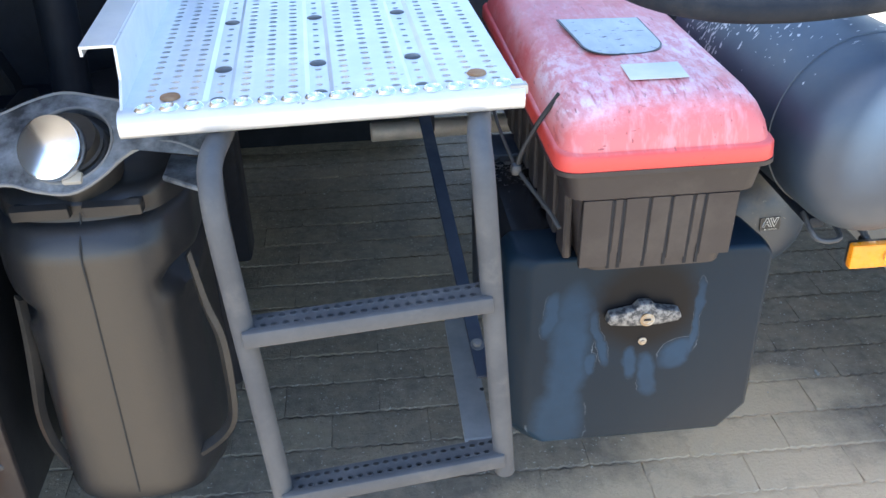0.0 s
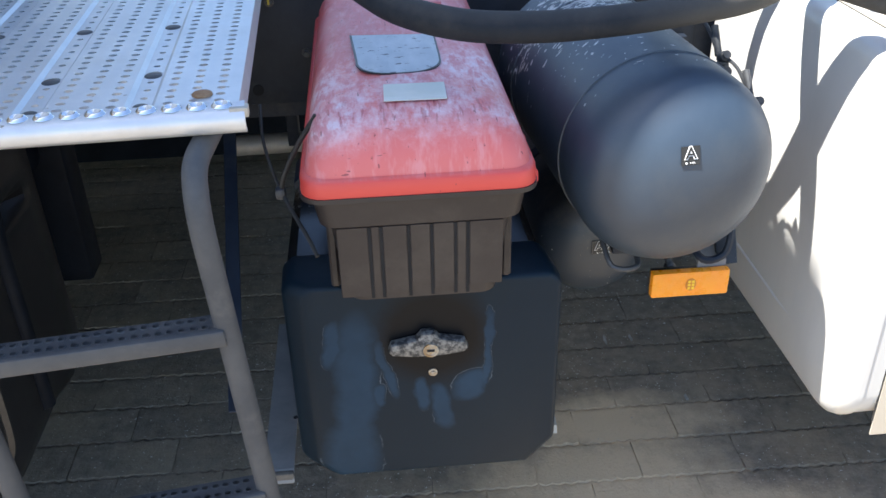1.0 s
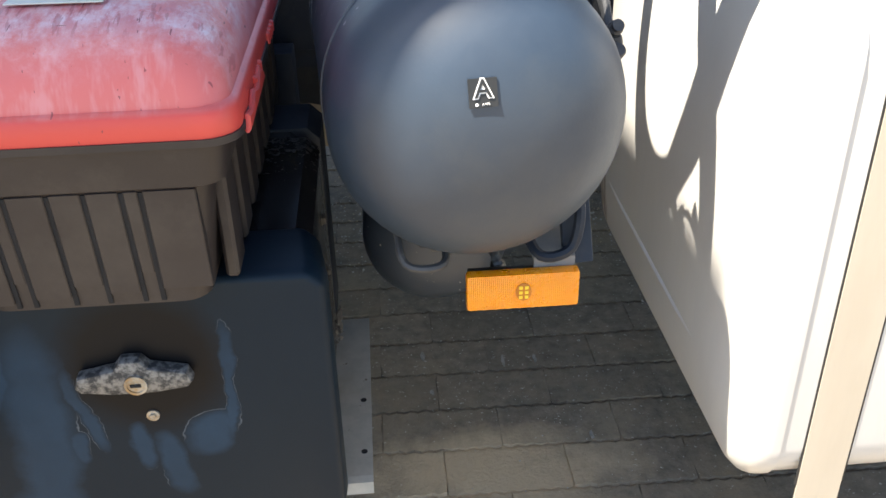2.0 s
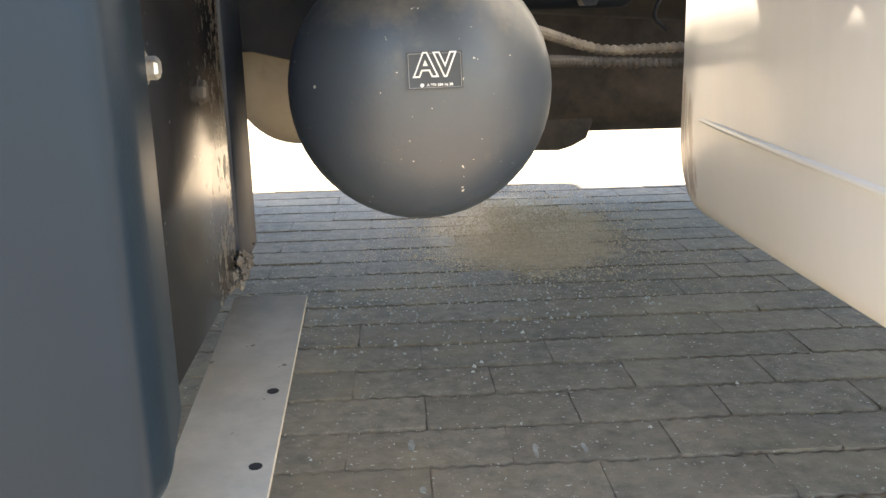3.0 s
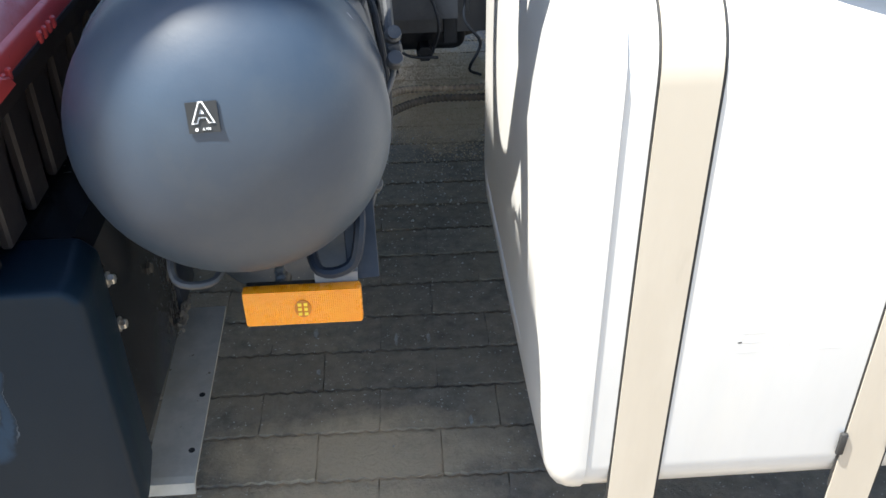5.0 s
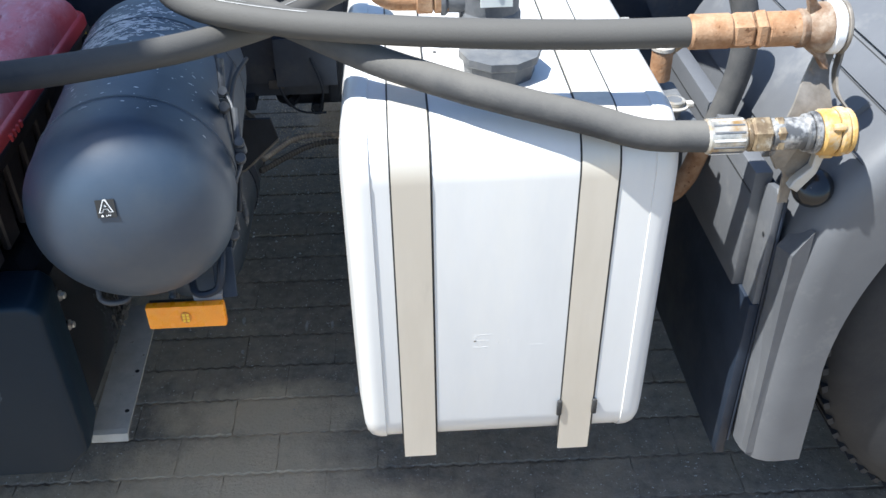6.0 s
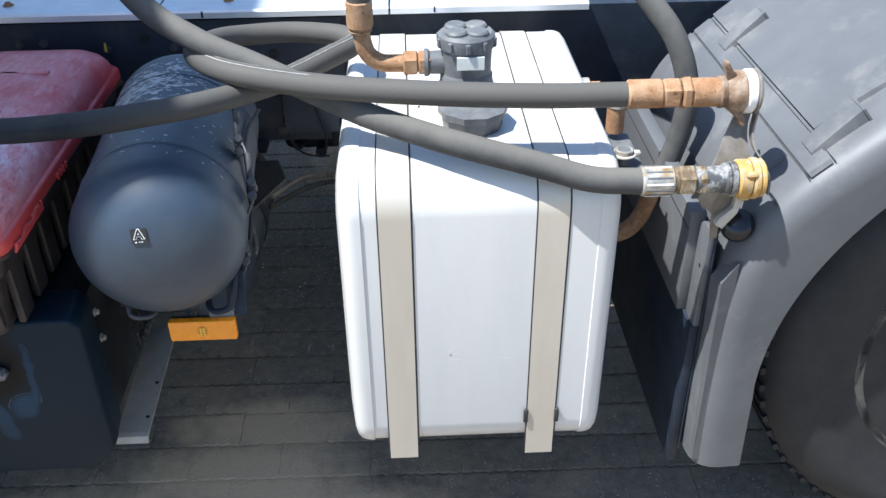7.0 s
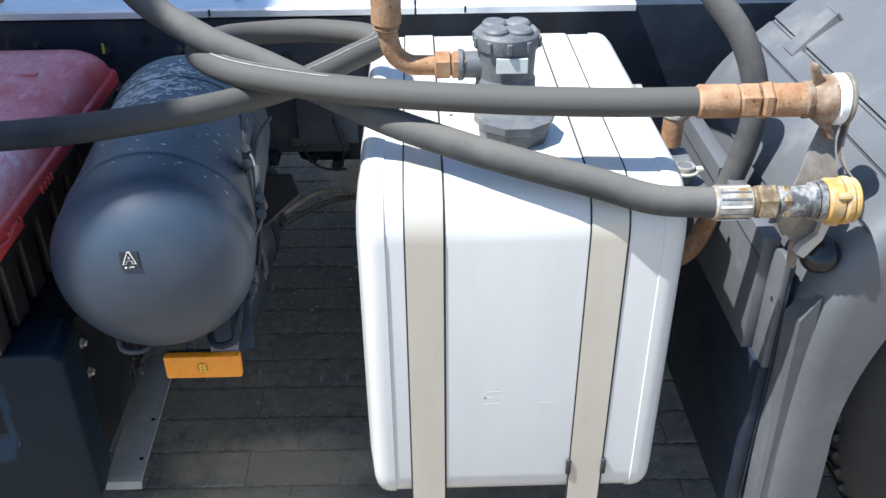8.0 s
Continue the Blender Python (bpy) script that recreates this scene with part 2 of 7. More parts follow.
_rust_runs(M["white_paint"], 0.565, 0.69, 0.29, 0.46)
M["strap"] = material("strap", (0.54, 0.49, 0.405), (0.62, 0.57, 0.48), rough=0.45, metal=0.3, scale=8, stretch=(1, 1, 0.2), bump=0.06, dirt=(0.34, 0.31, 0.26), dirt_pos=(0.55, 0.85), dirt_scale=7)
M["black_rubber"] = material("black_rubber", (0.02, 0.02, 0.02), (0.035, 0.034, 0.032), rough=0.7, bump=0.2)
M["hose"] = material("hose", (0.013, 0.017, 0.024), (0.023, 0.026, 0.032), rough=0.7, scale=12, bump=0.2, bump_scale=350, dirt=(0.075, 0.071, 0.064), dirt_pos=(0.5, 1.0), dirt_scale=5, spec=0.2)
M["dusty_hose"] = material("dusty_hose", (0.055, 0.055, 0.055), (0.085, 0.083, 0.079), rough=0.8, scale=14, bump=0.25, bump_scale=350, dirt=(0.15, 0.14, 0.122), dirt_pos=(0.45, 1.0), dirt_scale=6, speck=(0.2, 0.19, 0.16), speck_pos=0.74, speck_scale=60, spec=0.15)


def _dust_on_top(mat, colour, lo=0.1, hi=0.85, gain=0.8):
    """Dust that has settled on whatever faces up, broken by noise."""
    nt = mat.node_tree
    bs = nt.nodes["Principled BSDF"]
    old = bs.inputs["Base Color"].links[0].from_socket
    g = nt.nodes.new("ShaderNodeNewGeometry")
    sep = nt.nodes.new("ShaderNodeSeparateXYZ")
    nt.links.new(g.outputs["Normal"], sep.inputs[0])
    n = _math(nt, "MULTIPLY_ADD", _noise(nt, 22, 6, 0.7, seed=2.4), 0.7, -0.35)
    f = _ramp(nt, _math(nt, "ADD", sep.outputs[2], n), [(lo, 0.0), (hi, gain)])
    nt.links.new(_mix(nt, f, old, colour), bs.inputs["Base Color"])


_dust_on_top(M["hose"], (0.075, 0.072, 0.066), 0.35, 1.1, 0.6)
# paler past x = 0: dust, and the sunlit stretch put into colour
_dust_and_sun(M["hose"], 0.15, -0.08, (0.1, 0.094, 0.083), 0, 0.1)
_dust_on_top(M["dusty_hose"], (0.15, 0.14, 0.122), 0.1, 1.0, 0.75)
M["hose_print"] = material("hose_print", (0.24, 0.235, 0.22), (0.4, 0.39, 0.36), rough=0.7, scale=60, bump=0)
M["print_white"] = material("print_white", (0.7, 0.7, 0.68), rough=0.6, bump=0)
M["rust"] = material("rust", (0.25, 0.13, 0.062), (0.37, 0.22, 0.12), rough=0.85, scale=45, bump=0.6, bump_scale=220, dirt=(0.42, 0.29, 0.18), dirt_pos=(0.45, 0.75), dirt_scale=25, speck=(0.16, 0.08, 0.04), speck_pos=0.66, speck_scale=110, spec=0.25)
M["scoured_rust"] = material("scoured_rust", (0.16, 0.095, 0.055), (0.3, 0.235, 0.17), rough=0.7, scale=38, mixpos=(0.4, 0.62), bump=0.6, bump_scale=160, dirt=(0.36, 0.31, 0.25), dirt_pos=(0.54, 0.68), dirt_scale=34, spec=0.3)
M["brass_brown"] = material("brass_brown", (0.15, 0.105, 0.06), (0.36, 0.28, 0.17), rough=0.45, metal=0.35, scale=60, mixpos=(0.4, 0.66), bump=0.35, dirt=(0.46, 0.42, 0.34), dirt_pos=(0.56, 0.66), dirt_scale=45)
M["worn_zinc"] = material("worn_zinc", (0.09, 0.09, 0.09), (0.36, 0.35, 0.33), rough=0.5, metal=0.3, scale=42, mixpos=(0.47, 0.6), bump=0.4, dirt=(0.3, 0.25, 0.18), dirt_pos=(0.58, 0.72), dirt_scale=50)
M["zinc"] = material("zinc", (0.26, 0.25, 0.22), (0.56, 0.53, 0.46), rough=0.45, metal=0.55, scale=55, mixpos=(0.38, 0.62), bump=0.3, dirt=(0.36, 0.22, 0.08), dirt_pos=(0.48, 0.66), dirt_scale=40)
M["chrome"] = material("chrome", (0.86, 0.87, 0.88), (0.9, 0.9, 0.9), rough=0.13, rough_var=0.05, metal=1.0, bump=0.02)
M["cap_chrome"] = material("cap_chrome", (0.82, 0.83, 0.85), (0.88, 0.88, 0.88), rough=0.16, rough_var=0.06, metal=1.0, scale=20, bump=0.02, dirt=(0.55, 0.53, 0.5), dirt_pos=(0.62, 0.95), dirt_scale=12)
M["yellow_paint"] = material("yellow_paint", (0.42, 0.23, 0.05), (0.5, 0.33, 0.11), rough=0.6, scale=40, bump=0.4, dirt=(0.4, 0.33, 0.22), dirt_pos=(0.48, 0.62), dirt_scale=30)
M["cast_grey"] = material("cast_grey", (0.085, 0.09, 0.096), (0.135, 0.138, 0.14), rough=0.6, scale=30, bump=0.35, bump_scale=180, dirt=(0.19, 0.185, 0.17), dirt_scale=14)
M["white_ring"] = material("white_ring", (0.62, 0.61, 0.59), rough=0.45, bump=0.05)
M["fender"] = material("fender", (0.092, 0.094, 0.098), (0.118, 0.12, 0.123), rough=0.52, scale=5, bump=0.1, bump_scale=600, dirt=(0.24, 0.23, 0.21), dirt_pos=(0.55, 0.9), dirt_scale=6)
M["tyre"] = material("tyre", (0.016, 0.0165, 0.018), (0.026, 0.026, 0.026), rough=0.75, scale=10, bump=0.3, dirt=(0.032, 0.031, 0.03), dirt_scale=8)
M["rim"] = material("rim", (0.5, 0.5, 0.5), (0.6, 0.6, 0.6), rough=0.4, metal=0.6, bump=0.1)
M["galvanised"] = material("galvanised", (0.41, 0.385, 0.335), (0.52, 0.485, 0.42), rough=0.5, metal=0.2, scale=30, bump=0.1, dirt=(0.42, 0.36, 0.27), dirt_pos=(0.5, 0.85), dirt_scale=9, speck=(0.2, 0.17, 0.13), speck_pos=0.7, speck_scale=60)
M["ladder_grey"] = material("ladder_grey", (0.074, 0.076, 0.08), (0.104, 0.104, 0.104), spec=0.3, rough=0.6, scale=14, bump=0.12, bump_scale=260, dirt=(0.16, 0.152, 0.138), dirt_pos=(0.55, 0.85), dirt_scale=10)
# near-black for holes and slots; their inner shade is put into this colour
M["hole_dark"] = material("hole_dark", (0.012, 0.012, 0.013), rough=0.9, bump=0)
M["sticker_black"] = material("sticker_black", (0.02, 0.02, 0.02), rough=0.35, bump=0.02)
M["bolt"] = material("bolt", (0.55, 0.54, 0.5), (0.68, 0.67, 0.64), rough=0.35, metal=0.75, scale=80, bump=0.1, dirt=(0.4, 0.3, 0.2), dirt_pos=(0.55, 0.7), dirt_scale=60)
M["yellow_mark"] = material("yellow_mark", (0.65, 0.5, 0.05), rough=0.6, bump=0)
M["cab_paint"] = material("cab_paint", (0.6, 0.61, 0.62), rough=0.3, scale=3, bump=0.02, coat=0.3)
M["oxide_lock"] = material("oxide_lock", (0.055, 0.056, 0.058), (0.27, 0.265, 0.25), rough=0.6, metal=0.4, scale=110, mixpos=(0.42, 0.58), bump=0.4, bump_scale=220)
M["amber"] = material("amber", (0.95, 0.31, 0.004), (0.98, 0.36, 0.008), rough=0.28, scale=20, bump=0, coat=0.4)
M["amber_led"] = material("amber_led", (0.95, 0.62, 0.05), rough=0.3, bump=0)
M["amber_deep"] = material("amber_deep", (0.5, 0.16, 0.01), rough=0.3, bump=0)


def _prisms():
    """Small prisms of the reflector, as relief."""
    nt = M["amber"].node_tree
    tc = nt.nodes.new("ShaderNodeTexCoord")
    v = nt.nodes.new("ShaderNodeTexVoronoi")
    v.inputs["Scale"].default_value, v.inputs["Randomness"].default_value = 520, 0.12
    nt.links.new(tc.outputs["Object"], v.inputs["Vector"])
    b = nt.nodes.new("ShaderNodeBump")
    b.inputs["Strength"].default_value, b.inputs["Distance"].default_value = 0.8, 0.001
    nt.links.new(v.outputs["Distance"], b.inputs["Height"])
    bs = nt.nodes["Principled BSDF"]
    nt.links.new(b.outputs[0], bs.inputs["Normal"])
    bs.inputs["Subsurface Weight"].default_value = 0.25
    bs.inputs["Subsurface Radius"].default_value = (0.01, 0.005, 0.001)


_prisms()


def _red_plastic():
    """Sun-bleached red lid: pale chalky bloom and scratches over the red."""
    mat = bpy.data.materials.new("red_plastic")
    mat.use_nodes = True
    nt = mat.node_tree
    bs = nt.nodes["Principled BSDF"]
    tc = nt.nodes.new("ShaderNodeTexCoord")
    sep = nt.nodes.new("ShaderNodeSeparateXYZ")
    nt.links.new(tc.outputs["Object"], sep.inputs[0])
    n1 = _noise(nt, 9, 8, 0.76)
    n2 = _noise(nt, 24, 7, 0.75, (1, 0.5, 1), seed=2.0)
    n3 = _noise(nt, 90, 4, 0.7, (1, 0.35, 1), seed=4.0)

    def ease(sock, a, b):
        r = nt.nodes.new("ShaderNodeMapRange")
        r.interpolation_type = "SMOOTHSTEP"
        nt.links.new(sock, r.inputs[0])
        r.inputs[1].default_value, r.inputs[2].default_value = a, b
        return r.outputs[0]

    # the lip keeps its red, the shoulder is salmon, the flat top has gone chalky, the back less so
    shoulder = ease(_math(nt, "MULTIPLY_ADD", n2, 0.006, sep.outputs[2]), 0.795, 0.803)
    flat = _math(nt, "MULTIPLY", ease(_math(nt, "MULTIPLY_ADD", n1, 0.1, sep.outputs[1]), -0.035, 0.015), ease(sep.outputs[2], 0.79, 0.84))
    back = ease(_math(nt, "MULTIPLY_ADD", n1, -0.14, sep.outputs[1]), 0.03, 0.2)
    col = _mix(nt, shoulder, (0.66, 0.075, 0.06), (0.7, 0.165, 0.15))
    chalk = _math(nt, "MULTIPLY", flat, _ramp(nt, _math(nt, "ADD", _math(nt, "MULTIPLY", n1, 0.5), _math(nt, "MULTIPLY", n2, 0.5)), [(0.42, 0.08), (0.55, 1.0)]))
    bloom = _math(nt, "MULTIPLY", chalk, _math(nt, "MULTIPLY_ADD", back, -0.65, 1.0))
    col = _mix(nt, back, col, (0.5, 0.055, 0.06))
    bloom = _math(nt, "MULTIPLY", bloom, _math(nt, "MULTIPLY_ADD", back, -0.3, 1.0))
    col = _mix(nt, bloom, col, (0.78, 0.62, 0.67))
    rub = _math(nt, "MULTIPLY", _ramp(nt, _math(nt, "ADD", _math(nt, "MULTIPLY", n3, 0.6), _math(nt, "MULTIPLY", n2, 0.4)), [(0.47, 0.0), (0.57, 1.0)]), flat)
    col = _mix(nt, _math(nt, "MULTIPLY", rub, 0.7), col, (0.6, 0.14, 0.15))
    scr = _ramp(nt, _noise(nt, 110, 2, 0.5, (0.3, 2.2, 1.0), seed=9.0), [(0.72, 0.0), (0.74, 1.0)])
    scr2 = _ramp(nt, _noise(nt, 110, 2, 0.5, (2.4, 0.3, 1.0), seed=5.0), [(0.72, 0.0), (0.74, 1.0)])
    # short scuffs along the edge where the top rolls over
    edge = _math(nt, "MULTIPLY", ease(sep.outputs[1], -0.07, -0.045), _math(nt, "SUBTRACT", 1.0, ease(sep.outputs[1], -0.02, 0.015)))
    scr3 = _math(nt, "MULTIPLY", edge, _ramp(nt, _noise(nt, 85, 2, 0.5, (2.2, 0.35, 1.0), seed=12.0), [(0.6, 0.0), (0.63, 1.0)]))
    col = _mix(nt, _math(nt, "MULTIPLY", scr3, 0.42), col, (0.36, 0.05, 0.06))
    pale = _math(nt, "MULTIPLY", shoulder, _ramp(nt, _noise(nt, 40, 3, 0.6, (2.0, 0.5, 0.5), seed=14.0), [(0.52, 0.0), (0.68, 1.0)]))
    col = _mix(nt, _math(nt, "MULTIPLY", pale, 0.22), col, (0.82, 0.6, 0.62))
    col = _mix(nt, _math(nt, "MULTIPLY", _math(nt, "MAXIMUM", scr, scr2), 0.75), col, (0.2, 0.04, 0.05))
    nt.links.new(col, bs.inputs["Base Color"])
    nt.links.new(_math(nt, "MULTIPLY_ADD", bloom, 0.25, 0.38), bs.inputs["Roughness"])
    b = nt.nodes.new("ShaderNodeBump")
    b.inputs["Strength"].default_value, b.inputs["Distance"].default_value = 0.25, 0.002
    nt.links.new(n2, b.inputs["Height"])
    nt.links.new(b.outputs[0], bs.inputs["Normal"])
    return mat


M["red_plastic"] = _red_plastic()


def _box_plastic():
    """Dusty black toolbox front with wiped, glossy streaks."""
    mat = bpy.data.materials.new("box_plastic")
    mat.use_nodes = True
    nt = mat.node_tree
    bs = nt.nodes["Principled BSDF"]
    tc = nt.nodes.new("ShaderNodeTexCoord")
    sep = nt.nodes.new("ShaderNodeSeparateXYZ")
    nt.links.new(tc.outputs["Object"], sep.inputs[0])
    wob = _math(nt, "MULTIPLY_ADD", _noise(nt, 22, 4, 0.6), 0.03, -0.015)
    total = None
    # x, z, half width, half height, lean of each wiped streak
    for x, z, w, hh, lean in ((-0.472, 0.43, 0.034, 0.155, 0.05), (-0.484, 0.33, 0.045, 0.06, 0.0), (-0.499, 0.524, 0.013, 0.042, 0.08), (-0.427, 0.478, 0.009, 0.055, -0.24),
                              (-0.381, 0.43, 0.013, 0.032, 0.0), (-0.352, 0.405, 0.016, 0.045, -0.1), (-0.309, 0.44, 0.026, 0.03, 0.3), (-0.285, 0.5, 0.007, 0.075, 0.08), (-0.44, 0.432, 0.01, 0.022, 0.1)):
        dz = _math(nt, "SUBTRACT", sep.outputs[2], z)
        dx = _math(nt, "SUBTRACT", _math(nt, "ADD", sep.outputs[0], wob), x)
        dx = _math(nt, "SUBTRACT", dx, _math(nt, "MULTIPLY", dz, lean))
        e = _math(nt, "ADD", _math(nt, "POWER", _math(nt, "ABSOLUTE", _math(nt, "DIVIDE", dx, w)), 2.0), _math(nt, "POWER", _math(nt, "ABSOLUTE", _math(nt, "DIVIDE", dz, hh)), 4.0))
        m = _math(nt, "SUBTRACT", 1.0, e)
        total = m if total is None else _math(nt, "MAXIMUM", total, m)
    fade = _math(nt, "MULTIPLY_ADD", _noise(nt, 9, 4, 0.6, seed=6.0), 0.9, 0.15)
    mask = _math(nt, "MULTIPLY", _ramp(nt, total, [(0.0, 0.0), (0.75, 1.0)]), fade)
    # the hand-worn patch round the twist handle is free of dust
    hx = _math(nt, "POWER", _math(nt, "DIVIDE", _math(nt, "ADD", _math(nt, "ADD", sep.outputs[0], wob), 0.362), 0.09), 2.0)
    hz = _math(nt, "POWER", _math(nt, "DIVIDE", _math(nt, "SUBTRACT", sep.outputs[2], 0.53), 0.09), 2.0)
    worn = _ramp(nt, _math(nt, "ADD", hx, hz), [(0.4, 1.0), (1.0, 0.0)])
    base = _mix(nt, _noise(nt, 5, 6, 0.7, seed=4.0), (0.004, 0.012, 0.022), (0.010, 0.021, 0.032))
    base = _mix(nt, worn, base, (0.006, 0.006, 0.007))
    col = _mix(nt, mask, base, (0.022, 0.054, 0.095))
    # wiped dust lies in a thin pale rim along some of the streaks
    rim = _math(nt, "MULTIPLY", _ramp(nt, total, [(0.0, 0.0), (0.02, 1.0), (0.07, 1.0), (0.14, 0.0)]), _ramp(nt, _noise(nt, 16, 4, 0.6, seed=3.3), [(0.48, 0.0), (0.62, 0.6)]))
    nt.links.new(_mix(nt, rim, col, (0.15, 0.18, 0.21)), bs.inputs["Base Color"])
    bs.inputs["Specular IOR Level"].default_value = 0.2
    nt.links.new(_math(nt, "MULTIPLY_ADD", mask, -0.06, 0.42), bs.inputs["Roughness"])
    b = nt.nodes.new("ShaderNodeBump")
    b.inputs["Strength"].default_value, b.inputs["Distance"].default_value = 0.06, 0.002
    nt.links.new(_noise(nt, 420, 3, 0.5), b.inputs["Height"])
    nt.links.new(b.outputs[0], bs.inputs["Normal"])
    return mat


M["box_plastic"] = _box_plastic()

# ---------- builders ----------


def link(name, bm, mat, parent=None, label="", smooth=True, sharp=32):
    me = bpy.data.meshes.new(name)
    bmesh.ops.recalc_face_normals(bm, faces=bm.faces)
    if smooth:
        for f in bm.faces:
            f.smooth = True
        for e in bm.edges:
            if len(e.link_faces) == 2 and e.calc_face_angle(0) > radians(sharp):
                e.smooth = False
    bm.to_mesh(me)
    bm.free()
    me.materials.append(M[mat])
    ob = new(name, me)
    if parent:
        ob.parent = parent
    if label:
        ob["label"] = label
    return ob


def part(name, bm, mat, parent, label="", smooth=True, sharp=32):
    return link(name, bm, mat, parent, label, smooth, sharp)


def thing(name, label, category, at=(0, 0, 0), group="", kind=""):
    ob = new(name)
    ob.empty_display_size = 0.1
    ob.location = at
    return tagged(ob, label, category, group, kind)


def box(bm, x0, x1, y0, y1, z0, z1, bev=0.0, seg=2):
    r = bmesh.ops.create_cube(bm, size=1.0)
    for v in r["verts"]:
        v.co = Vector((x0 + (v.co.x + 0.5) * (x1 - x0), y0 + (v.co.y + 0.5) * (y1 - y0), z0 + (v.co.z + 0.5) * (z1 - z0)))
    if bev:
        es = list({e for v in r["verts"] for e in v.link_edges})
        bmesh.ops.bevel(bm, geom=es, offset=bev, segments=seg, affect="EDGES", profile=0.5, clamp_overlap=True)
    return bm


def B(*a, **k):
    return box(bmesh.new(), *a, **k)


def prism(bm, pts, axis, a, b, bev=0.0, seg=2):
    """A flat outline (two coordinates per point) drawn out along an axis from a to b."""
    def at(p, v):
        return {"x": (v, p[0], p[1]), "y": (p[0], v, p[1]), "z": (p[0], p[1], v)}[axis]
    lo = [bm.verts.new(at(p, a)) for p in pts]
    hi = [bm.verts.new(at(p, b)) for p in pts]
    n = len(pts)
    fs = [bm.faces.new(lo), bm.faces.new(hi[::-1])]
    for i in range(n):
        fs.append(bm.faces.new((lo[i], lo[(i + 1) % n], hi[(i + 1) % n], hi[i])))
    bmesh.ops.recalc_face_normals(bm, faces=fs)
    if bev:
        es = list({e for f in fs[:2] for e in f.edges})
        bmesh.ops.bevel(bm, geom=es, offset=bev, segments=seg, affect="EDGES", profile=0.5, clamp_overlap=True)
    return bm


def lathe(bm, profile, origin, axis, n=24, close=True):
    """Turn (along, radius) pairs about an axis through origin."""
    q = Vector((0, 0, 1)).rotation_difference(Vector(axis).normalized()).to_matrix()
    o = Vector(origin)
    rings = []
    for d, r in profile:
        if r < 1e-5:
            rings.append([bm.verts.new(o + q @ Vector((0, 0, d)))])
        else:
            rings.append([bm.verts.new(o + q @ Vector((r * math.cos(2 * math.pi * i / n), r * math.sin(2 * math.pi * i / n), d))) for i in range(n)])
    for a, b in zip(rings, rings[1:]):
        for i in range(n):
            j = (i + 1) % n
            if len(a) == 1 and len(b) == 1:
                continue
            if len(a) == 1:
                bm.faces.new((a[0], b[i], b[j]))
            elif len(b) == 1:
                bm.faces.new((a[i], a[j], b[0]))
            else:
                bm.faces.new((a[i], a[j], b[j], b[i]))
    if close:
        for r in (rings[0], rings[-1]):
            if len(r) > 2:
                bm.faces.new(r)
    return bm


def L(profile, origin, axis, n=24):
    return lathe(bmesh.new(), profile, origin, axis, n)


def spline(pts, per=10):
    """Points of a smooth line through the given ones."""
    p = [Vector(a) for a in pts]
    p = [2 * p[0] - p[1]] + p + [2 * p[-1] - p[-2]]
    out = []
    for i in range(1, len(p) - 2):
        a, b, c, d = p[i - 1:i + 3]
        for k in range(per):
            t = k / per
            out.append(0.5 * ((2 * b) + (c - a) * t + (2 * a - 5 * b + 4 * c - d) * t * t + (3 * b - a - 3 * c + d) * t ** 3))
    out.append(p[-2])
    return out


def tube(bm, pts, r, n=14, ridges=0.0, pitch=0.006):
    """A round bar or hose along the points; ridges: height of corrugations."""
    pts = [Vector(p) for p in pts]
    if ridges:
        fine, acc = [], 0.0
        for a, b in zip(pts, pts[1:]):
            m = max(1, int((b - a).length / (pitch / 2)))
            fine += [a.lerp(b, k / m) for k in range(m)]
        pts = fine + [pts[-1]]
    t0 = (pts[1] - pts[0]).normalized()
    u = t0.orthogonal().normalized()
    rings = []
    for i, p in enumerate(pts):
        t = (pts[min(i + 1, len(pts) - 1)] - pts[max(i - 1, 0)]).normalized()
        u = (u - t * u.dot(t)).normalized()
        w = t.cross(u)
        rr = r + (ridges if i % 2 else 0)
        rings.append([bm.verts.new(p + rr * (u * math.cos(2 * math.pi * k / n) + w * math.sin(2 * math.pi * k / n))) for k in range(n)])
    for a, b in zip(rings, rings[1:]):
        for i in range(n):
            j = (i + 1) % n
            bm.faces.new((a[i], a[j], b[j], b[i]))
    bm.faces.new(rings[0][::-1])
    bm.faces.new(rings[-1])
    return bm


def T(pts, r, n=14, **k):
    return tube(bmesh.new(), pts, r, n, **k)


def hexbolt(bm, at, axis, r=0.009, h=0.008, washer=0.013):
    lathe(bm, [(0, washer), (0.002, washer), (0.002, 0.0)], at, axis, 16)
    lathe(bm, [(0.001, r), (h, r), (h + 0.0015, r * 0.8), (h + 0.0015, 0)], at, axis, 6)
    return bm


